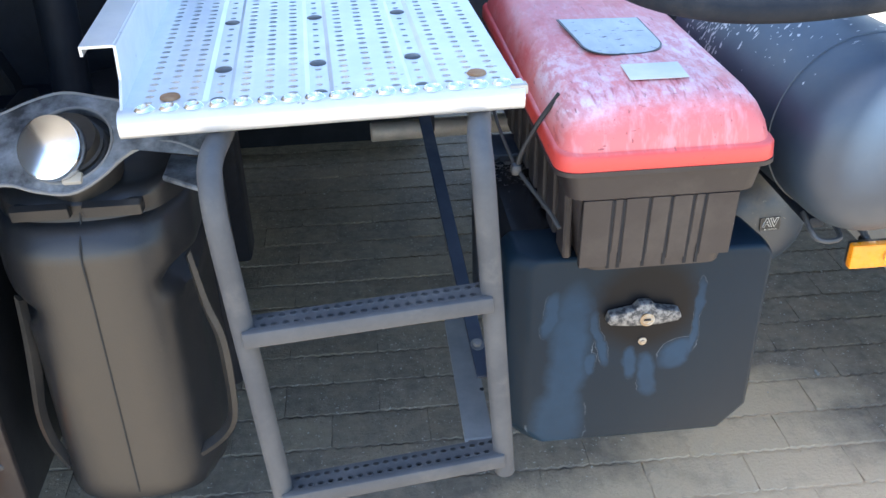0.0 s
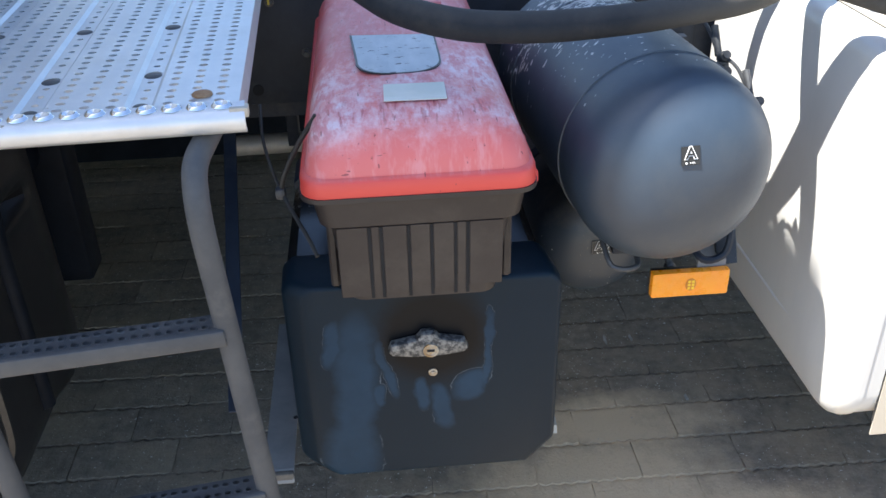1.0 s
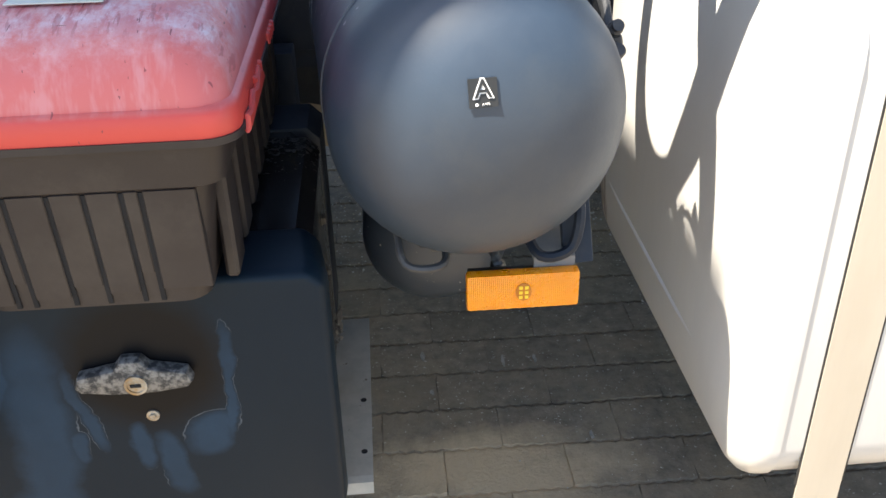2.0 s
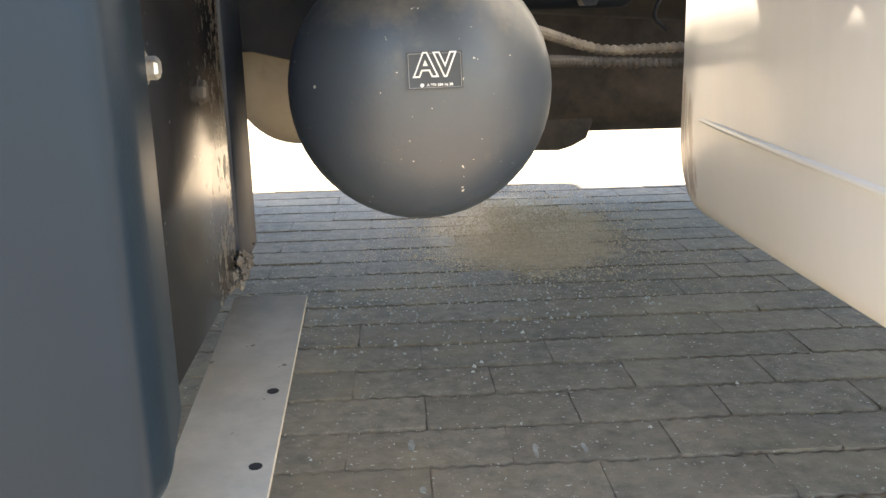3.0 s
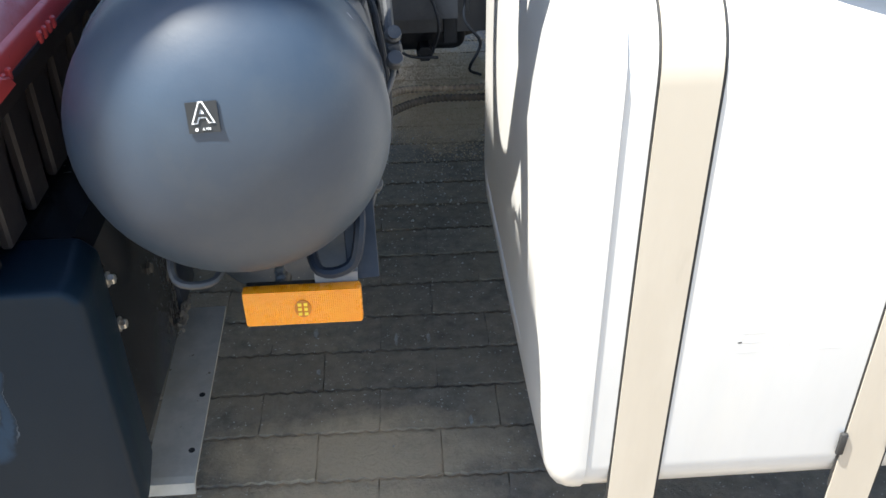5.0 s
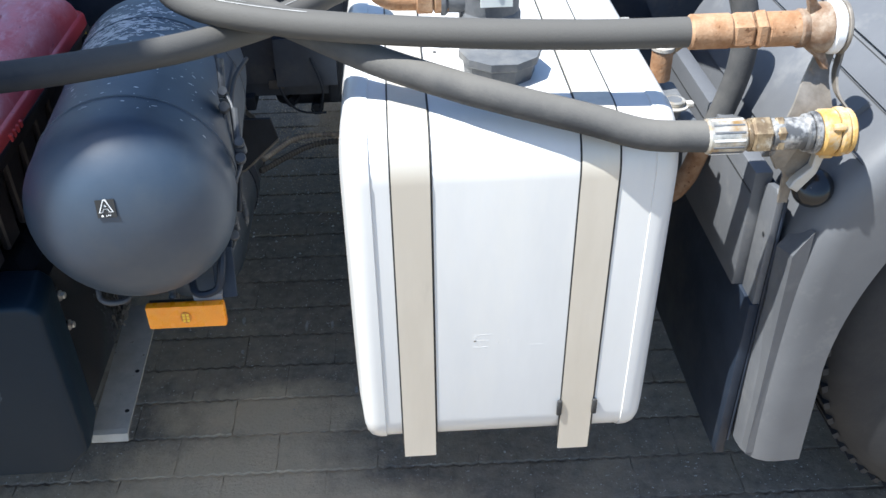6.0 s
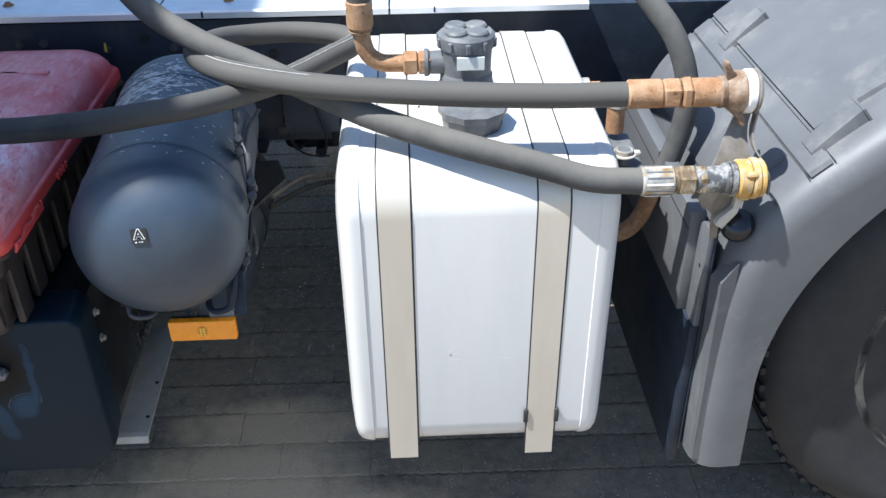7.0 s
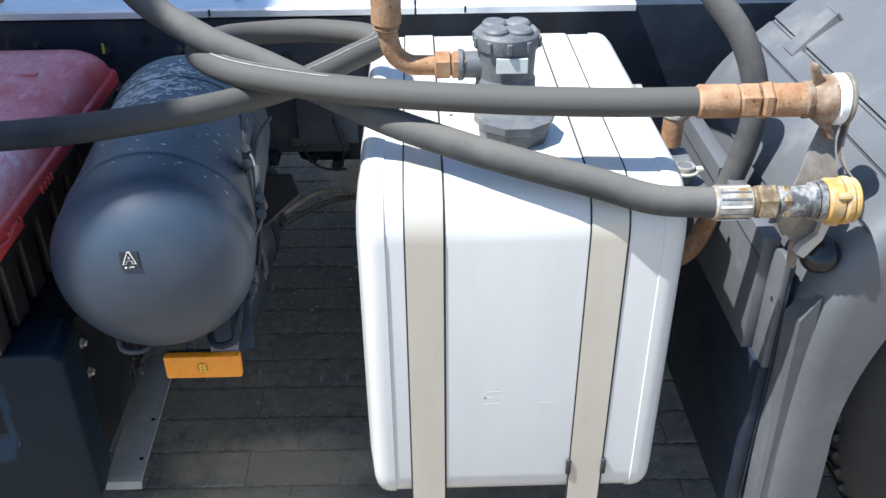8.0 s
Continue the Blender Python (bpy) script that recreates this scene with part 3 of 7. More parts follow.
def hole_cell(bm, x0, x1, y0, y1, cx, cy, rx, ry, z, n=10, depth=0.003):
    """A rectangle of sheet with one round hole through it, with the wall of the hole."""
    inner, outer, low = [], [], []
    for i in range(n):
        a = 2 * math.pi * (i + 0.5) / n
        c, s = math.cos(a), math.sin(a)
        inner.append(bm.verts.new((cx + rx * c, cy + ry * s, z)))
        low.append(bm.verts.new((cx + rx * c, cy + ry * s, z - depth)))
        k = min((x1 - cx if c > 0 else cx - x0) / max(abs(c), 1e-6), (y1 - cy if s > 0 else cy - y0) / max(abs(s), 1e-6))
        outer.append(bm.verts.new((cx + k * c, cy + k * s, z)))
    for i in range(n):
        j = (i + 1) % n
        bm.faces.new((outer[i], outer[j], inner[j], inner[i]))
        bm.faces.new((inner[i], inner[j], low[j], low[i]))
    corners = [(x1, y1), (x0, y1), (x0, y0), (x1, y0)]
    for cxn, cyn in corners:
        best = None
        for i in range(n):
            j = (i + 1) % n
            a, b = outer[i].co, outer[j].co
            if (abs(a.x - cxn) < 1e-6 and abs(b.y - cyn) < 1e-6) or (abs(b.x - cxn) < 1e-6 and abs(a.y - cyn) < 1e-6):
                best = (i, j)
        if best:
            v = bm.verts.new((cxn, cyn, z))
            try:
                bm.faces.new((outer[best[0]], v, outer[best[1]]))
            except ValueError:
                pass


def letters(text, size, offset=0.0, extrude=0.0004):
    """A flat mesh of the built-in letters, centred, in the xy plane."""
    cu = bpy.data.curves.new("letters", "FONT")
    cu.body, cu.size, cu.offset, cu.extrude = text, size, offset, extrude
    cu.align_x, cu.align_y = "CENTER", "CENTER"
    ob = bpy.data.objects.new("letters", cu)
    scene.collection.objects.link(ob)
    dg = bpy.context.evaluated_depsgraph_get()
    me = bpy.data.meshes.new_from_object(ob.evaluated_get(dg))
    bm = bmesh.new()
    bm.from_mesh(me)
    bpy.data.objects.remove(ob)
    bpy.data.meshes.remove(me)
    return bm


def stack(rings, cap_ends=True):
    bm = bmesh.new()
    rs = [[bm.verts.new(p) for p in r] for r in rings]
    for a, b in zip(rs, rs[1:]):
        for i in range(len(a)):
            j = (i + 1) % len(a)
            bm.faces.new((a[i], a[j], b[j], b[i]))
    if cap_ends:
        bm.faces.new(rs[0][::-1])
        bm.faces.new(rs[-1])
    return bm


def moved(bm, m):
    bmesh.ops.transform(bm, matrix=m, verts=bm.verts)
    return bm

# ---------- ground ----------
bm = bmesh.new()
bmesh.ops.create_grid(bm, x_segments=2, y_segments=2, size=400)
moved(bm, Matrix.Translation((0, 0, -0.014)))
ground = tagged(link("ground", bm, "yard", smooth=False), "pale sandy yard surface reaching to the horizon", "ground", kind="structure")

# ---------- chassis ----------
RAIL_Y = 0.695
chassis = thing("chassis_frame", "dark navy steel truck chassis frame with bolted rails", "chassis", at=(0.03, 0, 0))
for y0, s in ((RAIL_Y, 1), (RAIL_Y + 0.86, -1)):
    bm = prism(bmesh.new(), [(y0, 0.57), (y0 + 0.08 * s, 0.57), (y0 + 0.08 * s, 0.578), (y0 + 0.008 * s, 0.578), (y0 + 0.008 * s, 0.862), (y0 + 0.08 * s, 0.862), (y0 + 0.08 * s, 0.87), (y0, 0.87)], "x", -3.4, 4.2)
    part("rail", bm, "navy_steel", chassis, smooth=False)
for x in (-1.5, -0.35, 0.95, 2.2):
    part("crossmember", B(x, x + 0.07, RAIL_Y + 0.008, RAIL_Y + 0.85, 0.6, 0.85, bev=0.006), "navy_steel", chassis)
# doubler plate with bolt rows and empty holes on the outer rail
part("doubler_plate", B(-0.86, 0.2, RAIL_Y - 0.008, RAIL_Y - 0.0005, 0.6, 0.858, bev=0.002), "navy_steel", chassis)
rng = random.Random(4)
for i, (x, z) in enumerate([(-0.30, 0.80), (-0.29, 0.725), (-0.43, 0.815), (-0.48, 0.815), (0.075, 0.66), (-0.62, 0.8), (-0.56, 0.7), (-0.16, 0.8)]):
    b = part("bolt", hexbolt(bmesh.new(), (x, RAIL_Y - 0.008, z), (0, -1, 0), 0.0062, 0.009, 0.0092), "pipe_dark", chassis)
    if i in (0, 1, 5):
        part("paint_mark", B(x - 0.0018, x + 0.0018, RAIL_Y - 0.021, RAIL_Y - 0.0175, z - 0.002, z + 0.017), "yellow_mark", b, "yellow torque paint stroke")
for x, z in [(-0.78, 0.82), (-0.72, 0.78), (-0.7, 0.7), (-0.24, 0.7), (-0.22, 0.82), (0.0, 0.82), (0.13, 0.74), (0.05, 0.78), (-0.52, 0.62), (-0.12, 0.64), (-0.66, 0.63), (-0.38, 0.64)]:
    part("rail_hole", L([(0, 0.0), (0, 0.011), (0.002, 0.011), (0.002, 0)], (x, RAIL_Y - 0.0085, z), (0, -1, 0), 14), "hole_dark", chassis, "dark empty bolt hole")
for x0, x1, z0, z1 in [(-0.115, -0.09, 0.586, 0.604), (0.285, 0.33, 0.268, 0.297), (0.525, 0.57, 0.268, 0.297)]:
    part("outrigger", B(x0, x1, 0.09 if z0 < 0.4 else 0.06, RAIL_Y, z0, z1, bev=0.004), "navy_steel", chassis)
for x0, x1 in ((0.285, 0.33), (0.525, 0.57)):
    part("hanger", B(x0, x1, 0.674, RAIL_Y + 0.006, 0.28, 0.6, bev=0.004), "navy_steel", chassis)

# bright deck sheets on the frame
for i, (x0, x1) in enumerate(((-2.0, -0.62), (-0.616, -0.18), (-0.176, 0.30), (0.304, 0.72))):
    z = 0.884
    d = thing("deck_plate", "smooth aluminium deck sheet bolted on the chassis", "deck plate", group="deck plates", at=(0.03, 0, 0.002))
    bm = prism(bmesh.new(), [(RAIL_Y - 0.035, z - 0.016), (RAIL_Y - 0.033, z - 0.016), (RAIL_Y - 0.033, z - 0.003), (RAIL_Y + 0.83, z - 0.003), (RAIL_Y + 0.83, z), (RAIL_Y - 0.03, z), (RAIL_Y - 0.035, z - 0.004)], "x", x0, x1)
    part("sheet", bm, "aluminium", d, smooth=False)
    for x in ((x0 + x1) / 2 - 0.1, x1 - 0.05):
        part("bolt", hexbolt(bmesh.new(), (x, RAIL_Y + 0.03, z), (0, 0, 1), 0.007, 0.006, 0.011), "rust", d)
    part("slot", B(x0 + 0.09, x0 + 0.094, RAIL_Y - 0.0365, RAIL_Y - 0.0355, z - 0.014, z - 0.001), "hole_dark", d)

# ---------- white hydraulic tank ----------


def rrect(y0, y1, z0, z1, r, n=7, rb=None):
    """Rounded outline; rb: another radius for the upper far corner."""
    out = []
    rb = rb or r
    for cy, cz, a0 in ((y1 - rb, z1 - rb, 0), (y0 + r, z1 - r, 90), (y0 + r, z0 + r, 180), (y1 - r, z0 + r, 270)):
        for k in range(n + 1):
            a = radians(a0 + 90 * k / n)
            q = rb if a0 == 0 else r
            out.append((cy + q * math.cos(a), cz + q * math.sin(a)))
    return out


TX0, TX1, TY0, TY1, TZ0, TZ1, TR = 0.236, 0.668, -0.026, 0.668, 0.304, 0.868, 0.072
TRB = 0.125


def rounded_tank(x0, x1, y0, y1, z0, z1, r, edge=0.03, bulge=0.006, n=7, rb=None, lip=0.0):
    """A tank with rounded ends; lip: how far the end caps stand proud of the barrel."""
    bm = bmesh.new()
    steps = [(0.0, 1.0), (0.05, 0.70), (0.2, 0.36), (0.45, 0.13), (0.75, 0.03), (1.0, 0.0)]
    rings = []
    seq = [(x0 + a * edge, i * edge - lip) for a, i in steps] + [(x1 - a * edge, i * edge - lip) for a, i in steps[::-1]]
    if lip:
        k = len(steps)
        seq[k:k] = [(x0 + edge + 0.008, -lip), (x0 + edge + 0.009, 0.0), (x1 - edge - 0.009, 0.0), (x1 - edge - 0.008, -lip)]
    for x, ins in seq:
        rings.append([bm.verts.new((x, y, z)) for y, z in rrect(y0 + ins, y1 - ins, z0 + ins, z1 - ins, max(0.02, r - ins * 0.5), n, rb)])
    m = len(rings[0])
    for a, b in zip(rings, rings[1:]):
        for i in range(m):
            j = (i + 1) % m
            bm.faces.new((a[i], a[j], b[j], b[i]))
    for ring, dx in ((rings[0], -bulge), (rings[-1], bulge)):
        c = bm.verts.new((ring[0].co.x + dx, (y0 + y1) / 2, (z0 + z1) / 2))
        last, x = ring, ring[0].co.x
        for inward, out in ((0.08, 0.32), (0.2, 0.62), (0.4, 0.86), (0.7, 0.97)):
            mid = [bm.verts.new((x + dx * out, *v.co.lerp(c.co, inward).yz)) for v in ring]
            for i in range(m):
                j = (i + 1) % m
                bm.faces.new((last[i], last[j], mid[j], mid[i]))
            last = mid
        for i in range(m):
            bm.faces.new((last[i], last[(i + 1) % m], c))
    return bm


def band(path, x0, x1, t):
    """A strip of width x0..x1 along (y, z) points, t thick outwards."""
    bm = bmesh.new()
    pts = [Vector((0, *p)) for p in path]
    rows = []
    for i, p in enumerate(pts):
        d = (pts[min(i + 1, len(pts) - 1)] - pts[max(i - 1, 0)]).normalized()
        nrm = Vector((0, -d.z, d.y))
        rows.append([bm.verts.new((x, q.y, q.z)) for q in (p, p + nrm * t) for x in (x0, x1)])
    for a, b in zip(rows, rows[1:]):
        for i, j in ((0, 1), (1, 3), (3, 2), (2, 0)):
            bm.faces.new((a[i], a[j], b[j], b[i]))
    bm.faces.new([rows[0][k] for k in (0, 1, 3, 2)])
    bm.faces.new([rows[-1][k] for k in (0, 1, 3, 2)])
    return bm


tank = thing("hydraulic_tank", "white painted steel hydraulic oil tank held by two metal straps", "tank", at=(0.016, -0.006, -0.006))
body = part("body", rounded_tank(TX0, TX1, TY0, TY1, TZ0, TZ1, TR, bulge=0.014, edge=0.026, rb=TRB, lip=0.0018), "white_paint", tank, sharp=50)
part("pressed_bead", T([(TX0 - 0.0060, 0.56, 0.412), (TX0 - 0.0092, 0.5, 0.411), (TX0 - 0.0099, 0.36, 0.408), (TX0 - 0.0090, 0.2, 0.405), (TX0 - 0.0060, 0.12, 0.404)], 0.004, 10), "white_paint", tank)


def tank_path(off, tail):
    p = [(TY1 + off, TZ0 + 0.03)]
    for cy, cz, a0, q in ((TY1 - TRB, TZ1 - TRB, 0, TRB), (TY0 + TR, TZ1 - TR, 90, TR)):
        p += [(cy + (q + off) * math.cos(radians(a0 + 9 * k)), cz + (q + off) * math.sin(radians(a0 + 9 * k))) for k in range(11)]
    return p + [(TY0 - off, TZ0 + 0.12), (TY0 - off, tail)]


for x0, x1 in ((0.297, 0.346), (0.5385, 0.586)):
    part("strap_rubber", band(tank_path(0.0005, TZ0 + 0.02), x0 - 0.0024, x1 + 0.003, 0.0015), "black_rubber", tank, "black rubber strip under the strap")
    st = part("strap", band(tank_path(0.002, 0.298), x0, x1, 0.0025), "strap", tank, "flat grey metal tank strap")
    if x0 > 0.5:
        for xx in (x0 - 0.003, x1 + 0.003):
            part("rubber_fold", B(xx - 0.004, xx + 0.004, TY0 - 0.006, TY0 - 0.001, 0.375, 0.405, bev=0.002), "black_rubber", tank)
# weld seams of the end plates and a worn embossed mark
for x in (TX1 - 0.043, TX0 + 0.042):
    part("weld_seam", band(tank_path(-0.0012, TZ0 + 0.06), x - 0.0013, x + 0.0013, 0.0032), "white_paint", tank)
for x0, x1, z in ((0.403, 0.408, 0.530), (0.403, 0.43, 0.542), (0.403, 0.425, 0.531), (0.403, 0.425, 0.519), (0.437, 0.440, 0.522), (0.452, 0.455, 0.522), (0.467, 0.470, 0.522), (0.485, 0.505, 0.519)):
    part("embossed_mark", B(x0, x1, TY0 - 0.0001, TY0 + 0.002, z - 0.0015, z + (0.01 if x1 - x0 < 0.006 else 0.0015), bev=0.0006, seg=1), "white_paint", tank)
part("side_plug", L([(0, 0.016), (0.012, 0.016), (0.012, 0.013), (0.03, 0.013), (0.032, 0.01), (0.032, 0)], (TX1 - 0.004, 0.33, 0.845), (1, 0, 0), 6), "rust", tank, "rusty brass hexagon plug")
part("plug_ring", L([(0, 0.019), (0.012, 0.019), (0.012, 0)], (TX1 - 0.006, 0.33, 0.845), (1, 0, 0), 18), "zinc", tank)
part("speck", L([(0, 0.003), (0.0015, 0.002), (0.0015, 0)], (0.366, 0.217, TZ1), (0, 0, 1), 10), "hole_dark", tank)

# return filter on the tank
FX, FY = 0.438, 0.245
filt = thing("return_filter", "dark grey cast oil filter with lobed cap on the white tank", "filter", at=(0.025, -0.012, -0.006))
part("base", L([(0, 0.048), (0.02, 0.05), (0.024, 0.056), (0.034, 0.056), (0.034, 0.0)], (FX + 0.004, 0.15, TZ1), (0, 0, 1), 10), "cast_grey", filt)
bm = L([(0, 0.045), (0.05, 0.044), (0.055, 0.041), (0.1, 0.043), (0.103, 0.0)], (FX, FY, TZ1), (0, 0, 1), 28)
box(bm, FX - 0.046, FX + 0.05, FY - 0.055, FY + 0.05, TZ1, TZ1 + 0.03, bev=0.012)
part("housing", bm, "cast_grey", filt)
cap = part("cap", L([(0, 0.046), (0.012, 0.048), (0.02, 0.047), (0.025, 0.042), (0.026, 0)], (FX, FY, TZ1 + 0.098), (0, 0, 1), 20), "cast_grey", filt)
for k in range(4):
    a = radians(45 + 90 * k)
    part("lobe", L([(0, 0.0185), (0.007, 0.018), (0.010, 0.015), (0.0105, 0)], (FX + 0.024 * math.cos(a), FY + 0.024 * math.sin(a), TZ1 + 0.1195), (0, 0, 1), 16), "cast_grey", cap)
for k in range(10):
    a = radians(36 * k)
    box(bm := bmesh.new(), -0.004, 0.004, 0.043, 0.0505, 0.0, 0.016, bev=0.0015, seg=1)
    part("rib", moved(bm, Matrix.Translation((FX, FY, TZ1 + 0.1)) @ Matrix.Rotation(a, 4, "Z")), "cast_grey", cap)
part("label", B(FX - 0.018, FX + 0.026, FY - 0.0465, FY - 0.042, TZ1 + 0.073, TZ1 + 0.094), "paper", filt, "blank white paper label", smooth=False)
part("bolt", hexbolt(bmesh.new(), (FX - 0.004, FY - 0.046, TZ1 + 0.03), (0, 0, 1), 0.006, 0.006, 0.01), "rust", filt)
part("outlet", L([(0, 0.02), (0.03, 0.019), (0.034, 0.023), (0.04, 0.023)], (FX - 0.03, FY + 0.0, TZ1 + 0.07), (-1, 0, 0), 20), "cast_grey", filt)

# rusty elbow pipe and its hose rising from the filter
elbow = thing("return_pipe", "rusty brown elbow pipe with hexagon nuts and rising rubber hose", "pipe", at=(0.025, -0.012, -0.006))
ZP, YP = TZ1 + 0.07, FY
for x, w in ((0.38, 0.022), (0.3575, 0.024)):
    part("nut", L([(0, 0.017), (0.002, 0.021), (w - 0.002, 0.021), (w, 0.017)], (x, YP, ZP), (-1, 0, 0), 6), "rust", elbow)
part("elbow", T(spline([(0.405, YP, ZP), (0.32, YP, ZP), (0.295, YP, ZP + 0.003), (0.276, YP, ZP + 0.018), (0.268, YP, ZP + 0.045), (0.266, YP, ZP + 0.08)], 6), 0.0145, 16), "rust", elbow)
part("ferrule", L([(0, 0.017), (0.003, 0.0195), (0.006, 0.017), (0.01, 0.0215), (0.05, 0.0215), (0.052, 0.019)], (0.266, YP, ZP + 0.055), (0.0, 0.0, 1), 20), "rust", elbow)
part("hose", T(spline([(0.266, YP, ZP + 0.1), (0.263, YP, ZP + 0.16), (0.255, YP + 0.02, ZP + 0.26), (0.22, YP + 0.1, ZP + 0.42), (0.1, YP + 0.3, ZP + 0.6)], 6), 0.019, 16), "hose", elbow)

# ---------- large air tank ----------


def air_tank(name, label, cx, cz, r, y0, y1, mat, dome=0.055, at=(0, 0, 0), full=0.8):
    t = thing(name, label, "air tank", at)
    prof = []
    n = 12
    for k in range(n + 1):
        a = math.pi / 2 * k / n
        prof.append((dome * (1 - math.cos(a)), r * math.sin(a) ** full if k else 0.0))
    prof += [(dome + 0.03, r), (y1 - y0 - dome, r)]
    prof += [(y1 - y0 - dome * (1 - math.cos(math.pi / 2 * (n - k) / n)) , r * math.sin(math.pi / 2 * (n - k) / n) ** full if k < n else 0.0) for k in range(1, n + 1)]
    part("shell", L(prof, (cx, y0, cz), (0, 1, 0), 56), mat, t, sharp=60)
    return t


AX, AZ, AR = -0.045, 0.745, 0.134
tank_a = air_tank("air_tank", "large dark grey painted steel air tank with scratches", AX, AZ, AR, -0.062, 0.52, "air_tank", 0.085, full=0.9)
# the tank lies a few degrees askew to the frame
tank_a.matrix_world = Matrix.Translation((-0.028, 0.002, -0.003)) @ Matrix.Rotation(radians(4.5), 4, "Z") @ Matrix.Translation((0.045, 0.0, 0.0))
for y in (0.075, 0.345):
    part("weld_seam", L([(0, AR - 0.002), (0.0015, AR + 0.0016), (0.005, AR + 0.0016), (0.0065, AR - 0.002)], (AX, y, AZ), (0, 1, 0), 56), "air_tank", tank_a)
part("cradle", B(AX - 0.05, AX + 0.045, 0.1, 0.15, AZ - AR - 0.002, AZ - AR + 0.02, bev=0.004), "navy_steel", tank_a)
part("cradle", B(AX - 0.05, AX + 0.045, 0.455, 0.485, AZ - AR - 0.002, AZ - AR + 0.02, bev=0.004), "navy_steel", tank_a)
part("clamp_wire", T(spline([(AX - 0.075, 0.05, AZ - 0.118), (AX - 0.07, 0.012, AZ - 0.142), (AX - 0.035, 0.01, AZ - 0.144), (AX - 0.028, 0.05, AZ - 0.135)], 5), 0.004, 8), "pipe_dark", tank_a)
part("clamp_wire", T(spline([(AX + 0.05, 0.05, AZ - 0.128), (AX + 0.06, 0.012, AZ - 0.146), (AX + 0.09, 0.01, AZ - 0.14), (AX + 0.1, 0.02, AZ - 0.105), (AX + 0.1, 0.05, AZ - 0.09)], 5), 0.0055, 8), "navy_steel", tank_a)
for y, z, lean in ((0.165, 0.077, 0.0), (0.092, 0.035, -0.1), (0.083, -0.084, 0.5)):
    xs = AX + math.sqrt(AR * AR - z * z) + 0.004
    v = part("drain_valve", L([(0, 0.0062), (0.004, 0.0075), (0.014, 0.0075), (0.016, 0.006), (0.02, 0.006), (0.02, 0)], (xs + 0.009, y, AZ + z + 0.008), (0.1, -0.8, 0.6), 12), "pipe_dark", tank_a)
    part("lower_port", L([(0, 0.006), (0.004, 0.0078), (0.012, 0.0078), (0.014, 0.0065), (0.0145, 0)], (xs + 0.009, y - 0.014, AZ + z - 0.010), (0.1, -0.7, 0.7), 12), "pipe_dark", v)
    part("stub", T([(xs + 0.008, y + 0.004, AZ + z + 0.012), (xs + 0.009 + lean * 0.012, y + 0.03, AZ + z + 0.047)], 0.0052, 10), "pipe_dark", v)
    part("union", L([(0, 0.006), (0.002, 0.0082), (0.012, 0.0082), (0.014, 0.006)], (xs + 0.004, y - 0.006, AZ + z + 0.001), (1, 0, 0.2), 6), "pipe_dark", v)
    part("link_pipe", T(spline([(xs - 0.012, y + 0.07, AZ + z + 0.058), (xs + 0.002, y + 0.045, AZ + z + 0.046), (xs + 0.006, y + 0.01, AZ + z + 0.02), (xs + 0.01, y - 0.012, AZ + z - 0.012), (xs - 0.002, y - 0.035, AZ + z - 0.035)], 5), 0.0026, 8), "pipe_dark", v)
part("bracket_leg", prism(bmesh.new(), [(0.014, AZ - 0.16), (0.02, AZ - 0.163), (0.05, AZ - 0.10), (0.1, AZ - 0.08), (0.1, AZ - 0.074), (0.044, AZ - 0.094)], "x", AX + 0.085, AX + 0.115, bev=0.001, seg=1), "navy_steel", tank_a)
part("loose_cable", T(spline([(AX + AR + 0.01, 0.36, AZ + 0.05), (AX + AR - 0.004, 0.28, AZ + 0.055), (AX + AR - 0.006, 0.2, AZ + 0.055), (AX + AR - 0.001, 0.15, AZ + 0.045), (AX + AR + 0.003, 0.09, AZ + 0.0), (AX + AR - 0.001, 0.05, AZ - 0.04)], 8), 0.0035, 8), "black_rubber", tank_a, "thin black cable")
# paint scraped off along the top of the tank
rng = random.Random(11)
bm = bmesh.new()
for _ in range(800):
    back = rng.random() < 0.85
    y = min(rng.gauss(0.35, 0.06), rng.uniform(0.3, 0.43)) if back else rng.uniform(-0.02, 0.2)
    a = rng.gauss(-0.4, 0.45) if back else rng.uniform(-1.0, 1.0)
    ln, w = rng.uniform(0.0014, 0.014) * rng.uniform(0.2, 1.0) * (1.0 if back else 0.4), rng.uniform(0.0003, 0.0011) * (rng.uniform(1.0, 2.4) if back else 1.0)
    rr = AR if y > 0.03 else AR * 0.985
    if not back and y < 0.04:
        continue
    m = Matrix.Translation((AX, y, AZ)) @ Matrix.Rotation(a, 4, "Y") @ Matrix.Translation((0, 0, rr + 0.0004)) @ Matrix.Rotation(rng.uniform(-0.6, 0.6), 4, "Z")
    vs = [bm.verts.new(m @ Vector(p)) for p in ((-ln, -w, 0), (0, -w * rng.uniform(1, 2), 0), (ln, 0, 0), (ln * 0.2, w * rng.uniform(1, 2), 0), (-ln * 0.8, w, 0))]
    bm.faces.new(vs)
tagged(part("bare_scratch", bm, "scraped", tank_a, "small bare scratches in the paint", smooth=False), kind="stuff")


